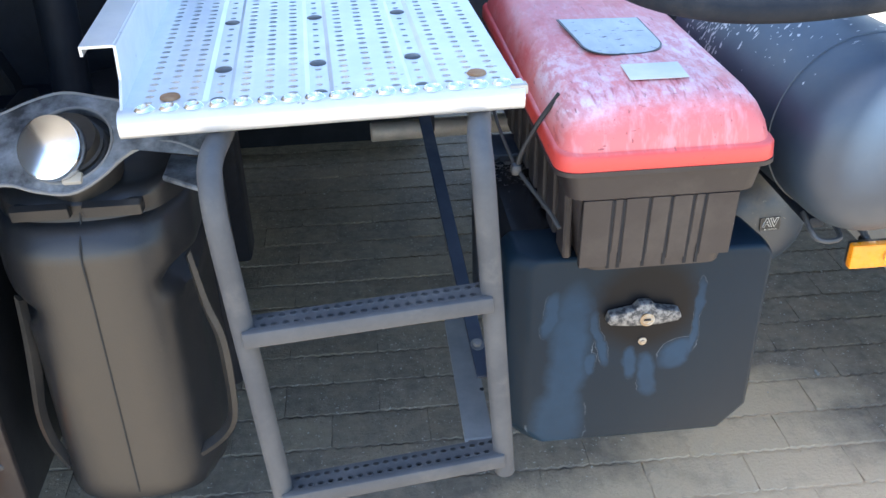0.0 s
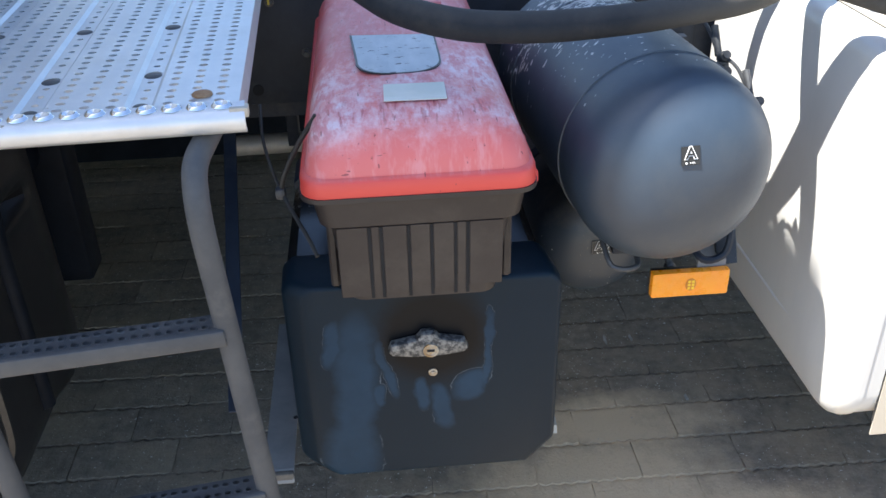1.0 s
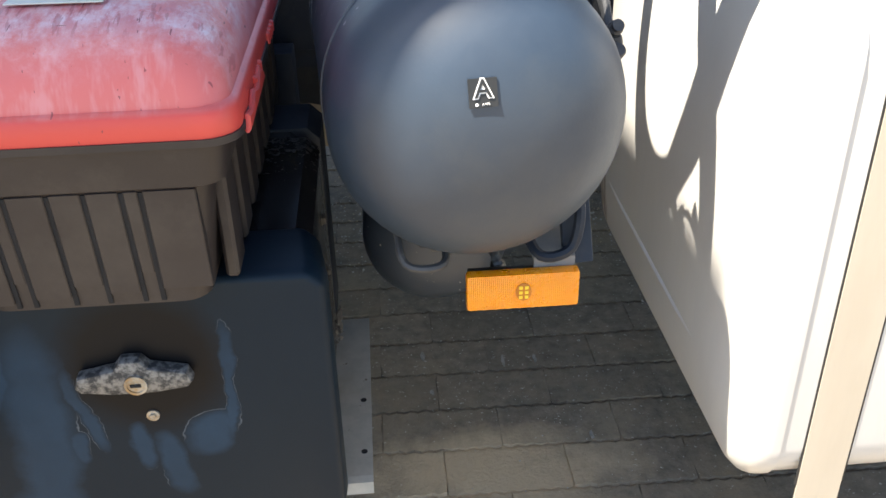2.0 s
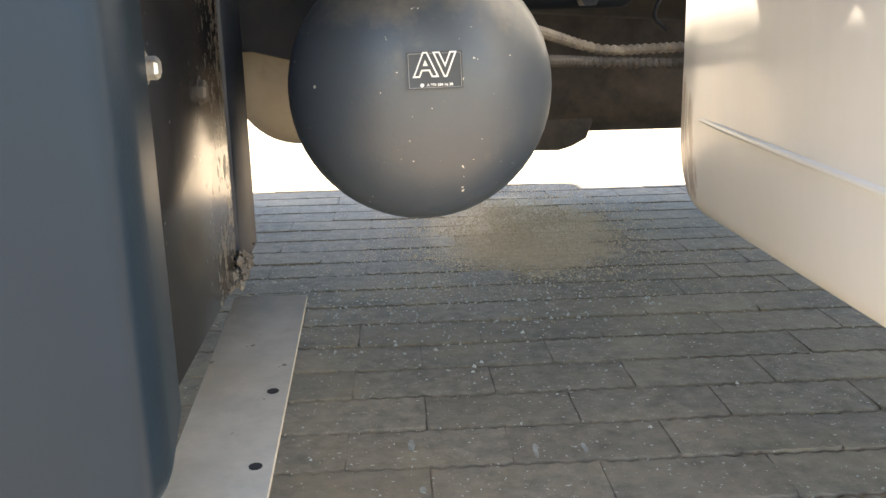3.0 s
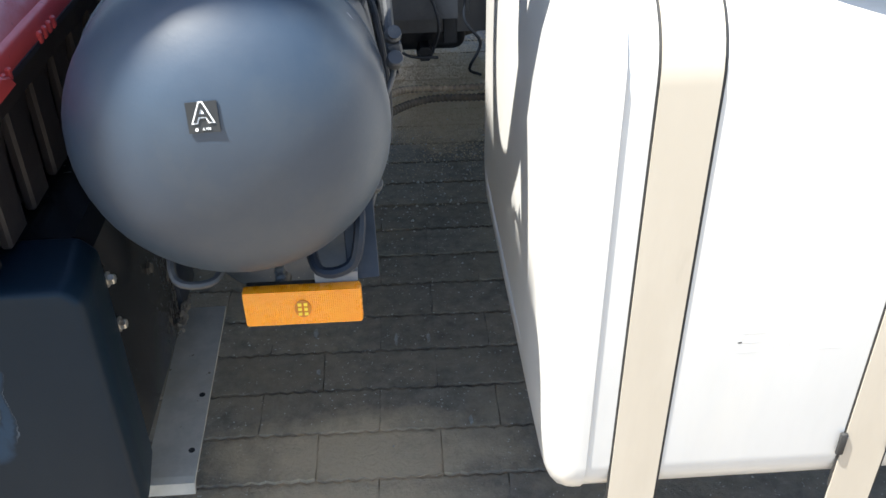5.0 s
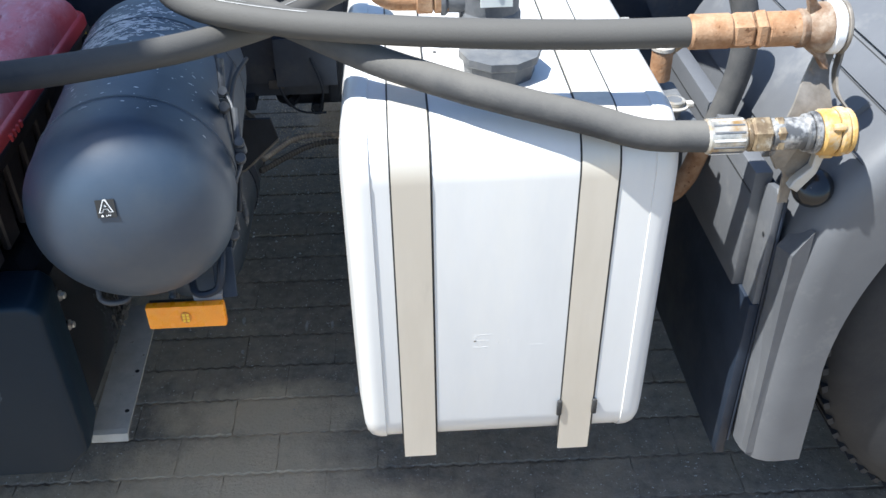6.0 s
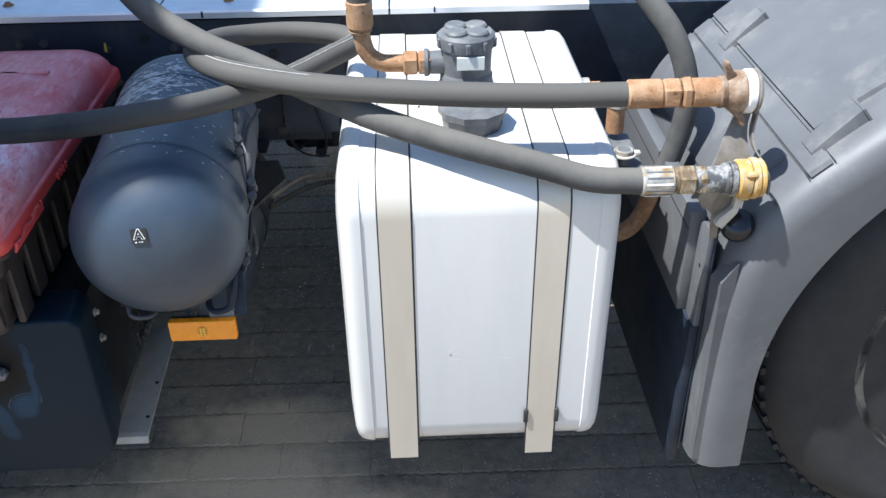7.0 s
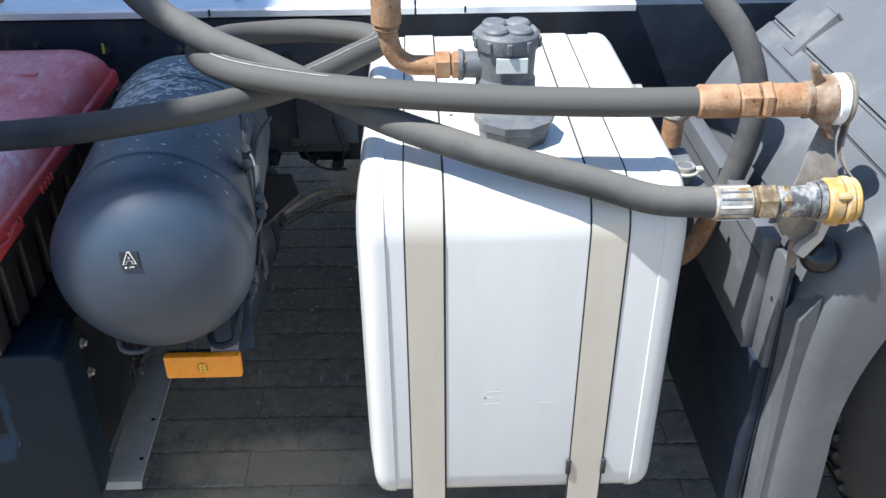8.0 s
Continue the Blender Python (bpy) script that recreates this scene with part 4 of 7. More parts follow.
def sticker(parent, text, number, at, normal, w, h, size, tilt=0.0, border=True):
    """A black sticker with outlined white letters and a small line of print as a bar."""
    n = Vector(normal).normalized()
    right = Vector((0, 0, 1)).cross(n).normalized()
    up = n.cross(right)
    rot = Matrix((right, up, n)).transposed().to_4x4() @ Matrix.Rotation(tilt, 4, "Z")
    base = Matrix.Translation(Vector(at)) @ rot
    s = part("sticker", moved(B(-w / 2, w / 2, -h / 2, h / 2, 0, 0.0012), base), "sticker_black", parent, "small black sticker with outlined white letters", smooth=False)
    part("lettering", moved(letters(text, size, size * 0.062), base @ Matrix.Translation((0, h * 0.12, 0.0016))), "print_white", s, smooth=False)
    part("letter_fill", moved(letters(text, size, size * 0.012), base @ Matrix.Translation((0, h * 0.12, 0.0022))), "sticker_black", s, smooth=False)
    small = size * 0.125
    part("part_number", moved(letters(number, small, small * 0.01), base @ Matrix.Translation((w * 0.08, -h * 0.39, 0.0016))), "print_white", s, smooth=False)
    part("round_mark", moved(L([(0, small * 0.5), (0.0005, small * 0.5), (0.0005, 0)], (-w * 0.24, -h * 0.39, 0.0012), (0, 0, 1), 14), base), "print_white", s, smooth=False)
    if not border:
        return
    t = 0.00035
    e = 0.0009
    for a in ((-w / 2 + e, w / 2 - e, h / 2 - t - e, h / 2 - e), (-w / 2 + e, w / 2 - e, -h / 2 + e, -h / 2 + t + e), (-w / 2 + e, -w / 2 + t + e, -h / 2 + e, h / 2 - e), (w / 2 - t - e, w / 2 - e, -h / 2 + e, h / 2 - e)):
        part("border", moved(B(*a, 0.0012, 0.0016), base), "rail_grey", s, smooth=False)


sticker(tank_a, "A", "A 970", (-0.0558, -0.0572, 0.7940), (-0.045, -0.97, 0.235), 0.023, 0.023, 0.0205, radians(2), border=False)

# ---------- lower air tank ----------
VX, VZ, VR = -0.070, 0.465, 0.0965
tank_av = air_tank("air_tank", "dusty dark grey steel air tank slung low under the truck", VX, VZ, VR, 0.253, 0.75, "air_tank_dusty", 0.06, at=(0.020, 0.007, -0.001))
for y in (0.5, 0.64):
    part("hanger_strap", L([(0, VR), (0.0, VR + 0.003), (0.03, VR + 0.003), (0.03, VR)], (VX, y, VZ), (0, 1, 0), 40), "navy_steel", tank_av)
    part("hanger_plate", B(VX - 0.03, VX + 0.03, y, y + 0.03, VZ + VR, 0.578), "navy_steel", tank_av)
sticker(tank_av, "AV", "A 970 584 16 38", (-0.0625, 0.2522, 0.4815), (0, -0.992, 0.12), 0.037, 0.0245, 0.0205, radians(1.0))
tank_b = air_tank("air_tank", "dusty grey round air tank half hidden under the chassis", -0.225, 0.432, 0.088, 0.82, 1.35, "beige_dust", 0.06, at=(0.033, 0.012, 0.004))
part("hanger_plate", B(-0.26, -0.21, 1.0, 1.05, 0.51, 0.86), "navy_steel", tank_b)

# ---------- amber side marker ----------
mk = thing("side_marker", "orange rectangular side marker lamp with reflector and small lit window", "marker lamp", at=(0.013, 0.004, -0.004))
lens = part("lens", B(-0.055, 0.055, 0.0, 0.014, 0.549, 0.5885, bev=0.003), "amber", mk, "orange prismatic plastic lens")
part("housing", B(-0.053, 0.053, 0.014, 0.022, 0.551, 0.5865, bev=0.002), "black_plastic", mk)
part("window", moved(L([(0, 0.0098), (0.0012, 0.0098), (0.0016, 0.009), (0.0016, 0)], (0, 0, 0), (0, -1, 0), 20), Matrix.Translation((0, 0.0002, 0.569)) @ Matrix.Diagonal((0.78, 1, 1, 1))), "amber_deep", lens)
for i in (-1, 1):
    for j in (-1, 0, 1):
        part("led", B(i * 0.0028 - 0.0018, i * 0.0028 + 0.0018, -0.0022, -0.0012, 0.569 + j * 0.0053 - 0.0018, 0.569 + j * 0.0053 + 0.0018, bev=0.0003, seg=1), "amber_led", lens)
part("bracket", prism(bmesh.new(), [(0.014, 0.552), (0.018, 0.552), (0.018, 0.592), (0.07, 0.602), (0.07, 0.606), (0.014, 0.598)], "x", 0.012, 0.052), "rail_grey", mk, smooth=False)
part("cable", T(spline([(-0.02, 0.02, 0.58), (-0.024, 0.05, 0.592), (-0.03, 0.14, 0.598), (-0.02, 0.25, 0.604), (0.0, 0.4, 0.64), (0.02, 0.6, 0.68)], 8), 0.0045, 10, ridges=0.0012), "pipe_dark", mk, "corrugated grey cable conduit")
part("connector", L([(0, 0.008), (0.02, 0.008), (0.022, 0.005), (0.022, 0)], (-0.02, 0.018, 0.578), (0, 1, 0), 12), "black_plastic", mk)

# ---------- toolbox ----------
tb = thing("toolbox", "black plastic truck toolbox, dusty with wiped streaks, under the chassis", "toolbox", at=(0.012, 0.013, -0.001))
bx0, bx1, bz0, bz1 = -0.562, -0.184, 0.283, 0.618
out = [(bx0 + 0.03, bz0), (bx1 - 0.04, bz0), (bx1, bz0 + 0.045), (bx1, bz1 - 0.015), (bx1 - 0.015, bz1), (bx0 + 0.015, bz1), (bx0, bz1 - 0.015), (bx0, bz0 + 0.03)]
rings = [[(x + a if x < -0.4 else x - b, y, z + c if z < 0.4 else z - c) for x, z in out] for y, a, b, c in ((0.055, 0.0, 0.010, 0.0), (-0.012, 0.002, 0.0, 0.0), (-0.036, 0.03, 0.003, 0.001))]
bm = stack(rings)
bmesh.ops.recalc_face_normals(bm, faces=bm.faces)
bmesh.ops.bevel(bm, geom=bm.edges[:], offset=0.007, segments=3, affect="EDGES", profile=0.5)
door = part("door", bm, "box_plastic", tb, "dusty black door with wiped streaks")
ins = [(x + (0.006 if x < -0.4 else -0.018), z + (0.004 if z < 0.4 else -0.004)) for x, z in out]
part("body", prism(bmesh.new(), ins, "y", 0.055, 0.292, bev=0.004), "gloss_black", tb, "glossy black body")
part("back_rim", prism(bmesh.new(), [(x + (0.004 if x < -0.4 else -0.018), z + (0.004 if z < 0.4 else 0.0)) for x, z in out], "y", 0.308, 0.395, bev=0.004), "navy_steel", tb, "dark upright steel frame behind the box")
part("back_gap", prism(bmesh.new(), [(x + (0.02 if x < -0.4 else -0.02), z) for x, z in ins], "y", 0.292, 0.308), "black_rubber", tb)
bm = bmesh.new()
rc = random.Random(14)
for _ in range(160):
    q = Vector((bx1 - 0.02 + rc.uniform(0, 0.008), rc.gauss(0.298, 0.016), bz0 + 0.047 + abs(rc.gauss(0, 0.007))))
    r = rc.uniform(0.001, 0.0042)
    vs = [bm.verts.new(q + Vector(d) * r * rc.uniform(0.6, 1.2)) for d in ((1, 0, 0), (0, 1, 0), (-1, 0, 0), (0, -1, 0), (0, 0, 1), (0, 0, -1))]
    for i in range(4):
        bm.faces.new((vs[i], vs[(i + 1) % 4], vs[4]))
        bm.faces.new((vs[(i + 1) % 4], vs[i], vs[5]))
part("caked_mud", bm, "conduit_tan", tb, "dried sandy mud caked in the corner", smooth=False)
part("handle", prism(bmesh.new(), [(-0.423, 0.518), (-0.419, 0.529), (-0.385, 0.536), (-0.378, 0.545), (-0.36, 0.545), (-0.353, 0.536), (-0.319, 0.529), (-0.315, 0.518), (-0.32, 0.512), (-0.35, 0.508), (-0.388, 0.508), (-0.418, 0.512)], "y", -0.055, -0.037, bev=0.004, seg=2), "oxide_lock", door, "corroded metal twist handle")
part("lock", L([(0, 0.0105), (0.003, 0.0105), (0.003, 0.008), (0.002, 0.008), (0.002, 0)], (-0.366, -0.0545, 0.52), (0, -1, 0), 20), "zinc", door, "round key lock")
part("keyhole", B(-0.371, -0.361, -0.0578, -0.0568, 0.5185, 0.5215), "hole_dark", door)
part("screw", hexbolt(bmesh.new(), (-0.363, -0.0358, 0.468), (0, -1, 0), 0.0035, 0.0025, 0.0062), "zinc", door)
for z in (0.554, 0.497):
    part("bolt", hexbolt(bmesh.new(), (-0.201, 0.071, z), (1, 0, 0), 0.0056, 0.007, 0.0082), "bolt", tb)
for z in (0.545, 0.475):
    part("bolt", hexbolt(bmesh.new(), (-0.2035, 0.205, z), (1, 0, 0), 0.007, 0.005, 0.009), "dusty_panel", tb)
part("latch", B(-0.206, -0.196, 0.04, 0.062, 0.574, 0.579, bev=0.001, seg=1), "black_plastic", tb)

# rails that carry the toolbox
for x0, x1, y0, y1, z0, z1 in ((-0.224, -0.164, 0.37, 0.075, 0.286, 0.262), (-0.625, -0.58, 0.37, 0.0, 0.281, 0.274)):
    sp = thing("box_support", "galvanised steel strip on an upright carrying the toolbox", "bracket", group="box supports", at=(0.016, 0.012, 0.0))
    bm = prism(bmesh.new(), [(y0, z0), (y1, z1), (y1 - 0.009, z1 - 0.003), (y1 - 0.014, z1 - 0.012), (y1 - 0.018, z1 - 0.011), (y1 - 0.012, z1 + 0.001), (y1 - 0.003, z1 + 0.004), (y0, z0 + 0.004)], "x", x0, x1)
    st = part("strip", bm, "galvanised" if x0 > -0.4 else "rail_grey", sp, smooth=False)
    for yy in (0.11, 0.2):
        f = (yy - y1) / (y0 - y1)
        part("hole", L([(0, 0.004), (0.0006, 0.004), (0.0006, 0)], ((x0 + x1) / 2 + 0.02, yy, z1 + f * (z0 - z1) + 0.0042), (0, 0, 1), 10), "hole_dark", st)
    if x0 > -0.4:
        part("upright", B(x0 - 0.068, x0 - 0.033, 0.60, 0.655, 0.235, 0.62, bev=0.003), "navy_steel", sp)
        part("arm", prism(bmesh.new(), [(0.3, z0 - 0.004), (0.655, 0.24), (0.655, 0.28), (0.3, z0)], "x", x0 - 0.066, x0 - 0.036), "navy_steel", sp, smooth=False)
    else:
        part("end_lip", B(x0 + 0.004, x1, y1 - 0.016, y1 - 0.006, z1 - 0.016, z1 + 0.004, bev=0.003), "conduit_tan", st, "sandy folded end of the strip")
for z in (0.56, 0.515):
    part("bolt", hexbolt(bmesh.new(), (bx0 + 0.0065, 0.12, z), (-1, 0, 0), 0.0075, 0.009, 0.011), "bolt", tb)

# ---------- red extinguisher box ----------
fxb = thing("extinguisher_box", "fire extinguisher box with sun-bleached red lid on a dark brown base", "box", at=(0.018, 0.01, 0.001))
RX0, RX1, RY0, RY1 = -0.520, -0.240, -0.094, 0.60


def ringxy(x0, x1, y0, y1, z, r):
    return [(x, y, z) for x, y in rrect(x0, x1, y0, y1, r, 5)]


lidr = [(0.772, 0.001, 0.028), (0.775, 0.0, 0.028), (0.792, 0.0005, 0.03), (0.7955, 0.0025, 0.03), (0.797, 0.0065, 0.03), (0.815, 0.0105, 0.034), (0.832, 0.0175, 0.04), (0.845, 0.028, 0.045), (0.853, 0.045, 0.05), (0.858, 0.07, 0.04), (0.861, 0.10, 0.025), (0.863, 0.125, 0.008)]
lid = part("lid", stack([ringxy(RX0 + i, RX1 - i, RY0 + i * 1.1, RY1 - i * 1.6, z, r) for z, i, r in lidr]), "red_plastic", fxb, "sun-bleached red plastic lid", sharp=50)
part("lid_groove", stack([ringxy(RX0 - 0.001, RX1 + 0.001, RY0 - 0.001, RY1 + 0.001, z, 0.028) for z in (0.768, 0.774)]), "brown_plastic", fxb)
for y in (0.02, 0.15, 0.38):
    for k in range(4):
        part("hinge_tooth", B(RX1 - 0.004, RX1 + 0.0035, y + k * 0.014, y + k * 0.014 + 0.007, 0.77, 0.782, bev=0.0015, seg=1), "red_plastic", lid)
# decal with a rounded lower edge, paper label and handle recess
bm = bmesh.new()
dec = [(-0.452, 0.235), (-0.338, 0.225), (-0.338, 0.13)] + [(-0.3915 + 0.0535 * math.copysign(abs(math.cos(a)) ** 0.75, math.cos(a)), 0.125 - 0.053 * math.sin(a) ** 0.8) for a in [math.pi * k / 18 for k in range(1, 18)]] + [(-0.445, 0.13)]
prism(bm, dec, "z", 0.8632, 0.8642)
part("decal", bm, "lid_decal", lid, "faded grey-blue decal", smooth=False)
bm = bmesh.new()
prism(bm, [(x + (x + 0.39) * 0.05, y + (y - 0.15) * 0.03) for x, y in dec], "z", 0.8622, 0.8636)
part("decal_edge", bm, "sticker_black", lid, smooth=False)
part("label", moved(B(-0.037, 0.038, -0.025, 0.025, 0, 0.001), Matrix.Translation((-0.378, 0.006, 0.8618)) @ Matrix.Rotation(radians(2.5), 4, "X") @ Matrix.Rotation(radians(-1), 4, "Z")), "paper", lid, "faded blank paper label", smooth=False)
part("grip_recess", B(-0.425, -0.31, 0.392, 0.408, 0.858, 0.863, bev=0.002), "red_plastic", lid)
bs = stack([ringxy(RX0 + a, RX1 - a, RY0 + b, RY1 - b, z, 0.022) for z, a, b in ((0.62, 0.046, 0.02), (0.66, 0.04, 0.017), (0.728, 0.03, 0.012), (0.732, 0.018, 0.008), (0.768, 0.012, 0.004))])
base = part("base", bs, "brown_plastic", fxb, "dark brown moulded base with ribs")
panels = ((-0.482, -0.445, 0.628), (-0.441, -0.431, 0.648), (-0.427, -0.398, 0.632), (-0.394, -0.370, 0.642), (-0.366, -0.341, 0.634), (-0.337, -0.326, 0.652), (-0.322, -0.281, 0.636))
for xa, xb, zb in panels:
    f = prism(bmesh.new(), [(RY0 + 0.026, zb), (RY0 + 0.0155, zb), (RY0 + 0.0085, 0.7295), (RY0 + 0.026, 0.734)], "x", xa, xb, bev=0.001, seg=1)
    part("rib", f, "brown_plastic", base)
# near-black strips paint the shade of the slots between the ribs
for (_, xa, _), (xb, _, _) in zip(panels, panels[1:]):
    part("slot", prism(bmesh.new(), [(RY0 + 0.026, 0.623), (RY0 + 0.0182, 0.623), (RY0 + 0.0106, 0.728), (RY0 + 0.026, 0.728)], "x", xa, xb), "hole_dark", base, "near-black strip painting the shade of a moulded slot", smooth=False)
for s, x in ((-1, RX0 + 0.036), (1, RX1 - 0.036)):
    for k in range(7):
        y = RY0 + 0.05 + k * 0.07
        part("rib", B(min(x, x + s * 0.012), max(x, x + s * 0.012), y, y + 0.045, 0.622, 0.73, bev=0.003, seg=1), "brown_plastic", base)
part("torn_edge", prism(bmesh.new(), [(-0.06, 0.764), (-0.055, 0.778), (-0.03, 0.773), (-0.01, 0.782), (0.015, 0.775), (0.04, 0.784), (0.06, 0.776), (0.07, 0.765)], "x", RX1 - 0.001, RX1 + 0.005, bev=0.002, seg=1), "red_plastic", fxb, "torn edge of the bleached lid")
part("latch_strap", T(spline([(-0.498, 0.008, 0.838), (-0.524, 0.008, 0.80), (-0.545, 0.008, 0.76), (-0.551, 0.01, 0.735)], 6), 0.0034, 6), "black_rubber", fxb, "black rubber latch strap")
part("latch_tail", T(spline([(-0.551, 0.01, 0.735), (-0.535, -0.02, 0.718), (-0.518, -0.05, 0.70), (-0.508, -0.07, 0.685)], 5), 0.003, 6), "black_rubber", fxb)
part("latch_cord", T(spline([(-0.551, 0.01, 0.735), (-0.562, 0.03, 0.76), (-0.572, 0.06, 0.79), (-0.575, 0.1, 0.82)], 5), 0.0022, 6), "black_rubber", fxb)
part("latch_knot", B(-0.559, -0.545, 0.002, 0.018, 0.727, 0.743, bev=0.005), "pipe_dark", fxb, "small metal ring of the strap")

# ---------- platform ----------
pf = thing("platform", "perforated aluminium catwalk platform with raised side flange", "platform", at=(0.015, 0.01, 0.014))
# it sits a little askew on its beams
pf.matrix_world = Matrix.Translation((-0.987, -0.113, 0.014)) @ Matrix.Rotation(radians(2.5), 4, "Z") @ Matrix.Translation((1.002, 0.123, 0.0))
PX0, PX1, PY0, PY1, PZ = -1.002, -0.568, -0.128, 0.6, 0.886
sheet = bmesh.new()
grooves = (-0.903, -0.79, -0.674)
edges = [PX0 + 0.012] + [g for g in grooves] + [PX1 - 0.008]
pitch = 0.0195
ny = int((PY1 - PY0 - 0.02) / pitch)


def quad(bm, pts):
    bm.faces.new([bm.verts.new(p) for p in pts])


for a, b in zip(edges, edges[1:]):
    gl = 0.016
    x0 = a + (gl if a in grooves else 0)
    x1 = b - (gl if b in grooves else 0)
    w = (x1 - x0) / 3
    for c in range(3):
        for r in range(ny):
            y0 = PY0 + 0.016 + r * pitch
            off = 0.35 * pitch if c == 1 else 0
            hole_cell(sheet, x0 + c * w, x0 + (c + 1) * w, y0, y0 + pitch, x0 + (c + 0.5) * w, y0 + pitch * 0.45 + off * 0.5, 0.0056, 0.0044, PZ)
yend = PY0 + 0.016 + ny * pitch
for g in grooves:
    gl, dz = 0.016, 0.004
    quad(sheet, [(g - gl, PY0 + 0.016, PZ), (g - gl + 0.005, PY0 + 0.016, PZ - dz), (g - gl + 0.005, yend, PZ - dz), (g - gl, yend, PZ)])
    quad(sheet, [(g + gl, PY0 + 0.016, PZ), (g + gl - 0.005, PY0 + 0.016, PZ - dz), (g + gl - 0.005, yend, PZ - dz), (g + gl, yend, PZ)])
    y = PY0 + 0.016
    k = 0
    while y < yend - 1e-6:
        big = k == 4
        ln = min(0.03 if big else 0.026, yend - y)
        rr = 0.0098 if big else (0.0078 if k == 0 else 0.0042)
        if ln > 0.02:
            hole_cell(sheet, g - gl + 0.005, g + gl - 0.005, y, y + ln, g, y + ln / 2, rr, rr * 0.9, PZ - dz, 12)
        else:
            quad(sheet, [(g - gl + 0.005, y, PZ - dz), (g + gl - 0.005, y, PZ - dz), (g + gl - 0.005, y + ln, PZ - dz), (g - gl + 0.005, y + ln, PZ - dz)])
        y += ln
        k += 1
for x0, x1 in ((PX0, PX0 + 0.012), (PX1 - 0.008, PX1)):
    quad(sheet, [(x0, PY0 + 0.016, PZ), (x1, PY0 + 0.016, PZ), (x1, yend, PZ), (x0, yend, PZ)])
quad(sheet, [(PX1, PY0 + 0.016, PZ), (PX1, yend, PZ), (PX1 + 0.002, yend, PZ - 0.028), (PX1 + 0.002, PY0 + 0.016, PZ - 0.028)])
quad(sheet, [(PX0, PY0 + 0.016, PZ), (PX0, yend, PZ), (PX0, yend, PZ - 0.028), (PX0, PY0 + 0.016, PZ - 0.028)])
bmesh.ops.remove_doubles(sheet, verts=sheet.verts, dist=0.0002)
part("tread", sheet, "aluminium", pf, "perforated aluminium tread", smooth=False)
lip = [(PY0 + 0.018, PZ), (PY0 + 0.004, PZ - 0.001), (PY0 - 0.004, PZ - 0.006), (PY0 - 0.007, PZ - 0.014), (PY0 - 0.006, PZ - 0.024), (PY0 - 0.001, PZ - 0.029), (PY0 + 0.006, PZ - 0.029), (PY0 + 0.006, PZ - 0.027), (PY0 + 0.0, PZ - 0.025), (PY0 - 0.003, PZ - 0.014), (PY0 + 0.004, PZ - 0.004), (PY0 + 0.018, PZ - 0.003)]
front = part("front_lip", prism(bmesh.new(), lip, "x", PX0 - 0.006, PX1 + 0.006), "aluminium", pf, "rolled front lip with raised dimples", sharp=60)
for k in range(16):
    x = PX0 + 0.022 + k * (PX1 - PX0 - 0.04) / 15
    bm = lathe(bmesh.new(), [(0, 0.0115), (0.0025, 0.0095), (0.0034, 0.007), (0.002, 0.004), (0.0018, 0)], (x, PY0 + 0.0085, PZ - 0.0005), (0, -0.12, 1), 14)
    part("dimple", moved(bm, Matrix.Translation((x, PY0 + 0.0085, PZ)) @ Matrix.Diagonal((1, 0.72, 1, 1)) @ Matrix.Translation((-x, -PY0 - 0.0085, -PZ))), "chrome", front)
for x, y in ((-0.955, -0.092), (-0.609, -0.086)):
    part("bolt_head", L([(0, 0.0115), (0.0025, 0.0105), (0.0035, 0.007), (0.0035, 0)], (x, y, PZ + 0.0005), (0, 0, 1), 16), "rust", pf, "rusty round bolt head")
bm = bmesh.new()
FLY = -0.088
prism(bm, [(PY0 + 0.008, PZ), (PY0 + 0.02, PZ + 0.012), (FLY - 0.006, PZ + 0.026), (FLY, PZ + 0.062), (PY1, PZ + 0.064), (PY1, PZ)], "x", PX0 - 0.003, PX0)
prism(bm, [(FLY, PZ + 0.06), (PY1, PZ + 0.062), (PY1, PZ + 0.065), (FLY, PZ + 0.063)], "x", PX0 - 0.036, PX0 - 0.003)
prism(bm, [(FLY, PZ + 0.052), (PY1, PZ + 0.054), (PY1, PZ + 0.065), (FLY, PZ + 0.063)], "x", PX0 - 0.039, PX0 - 0.036)
part("side_flange", bm, "aluminium", pf, "raised aluminium side flange", smooth=False)
# added near-black sheet that paints the shade behind the tread's holes
part("undertray", B(PX0 + 0.01, PX1 - 0.008, -0.07, 0.58, PZ - 0.042, PZ - 0.036, bev=0.002), "hole_dark", pf, "near-black sheet added below the tread so its holes look dark")
for g in grooves:
    for y, r in ((PY0 + 0.029, 0.0088), (0.001, 0.0104), (0.195, 0.0104)):
        part("plug", L([(0, r), (0.002, r), (0.003, r * 0.8), (0.003, 0)], (g, y, PZ - 0.0055), (0, 0, 1), 16), "pipe_dark", pf, "dark grey plug in the tread")
part("clip", B(PX1 - 0.01, PX1 + 0.01, PY0 - 0.002, PY0 + 0.012, PZ - 0.012, PZ - 0.001, bev=0.001), "galvanised", pf)
part("beam", B(PX0 + 0.05, PX1 - 0.05, 0.1, 0.14, PZ - 0.06, PZ - 0.006, bev=0.003), "rail_grey", pf)
part("beam", B(PX0 + 0.05, PX1 - 0.05, 0.5, 0.54, PZ - 0.06, PZ - 0.006, bev=0.003), "rail_grey", pf)

# ---------- ladder ----------
ld = thing("ladder", "grey painted steel access ladder with two perforated rungs below the platform", "ladder")
TY = -0.16


def lean(z):
    """The ladder hangs a little askew: sideways shift at height z."""
    return (0.83 - z) * 0.064


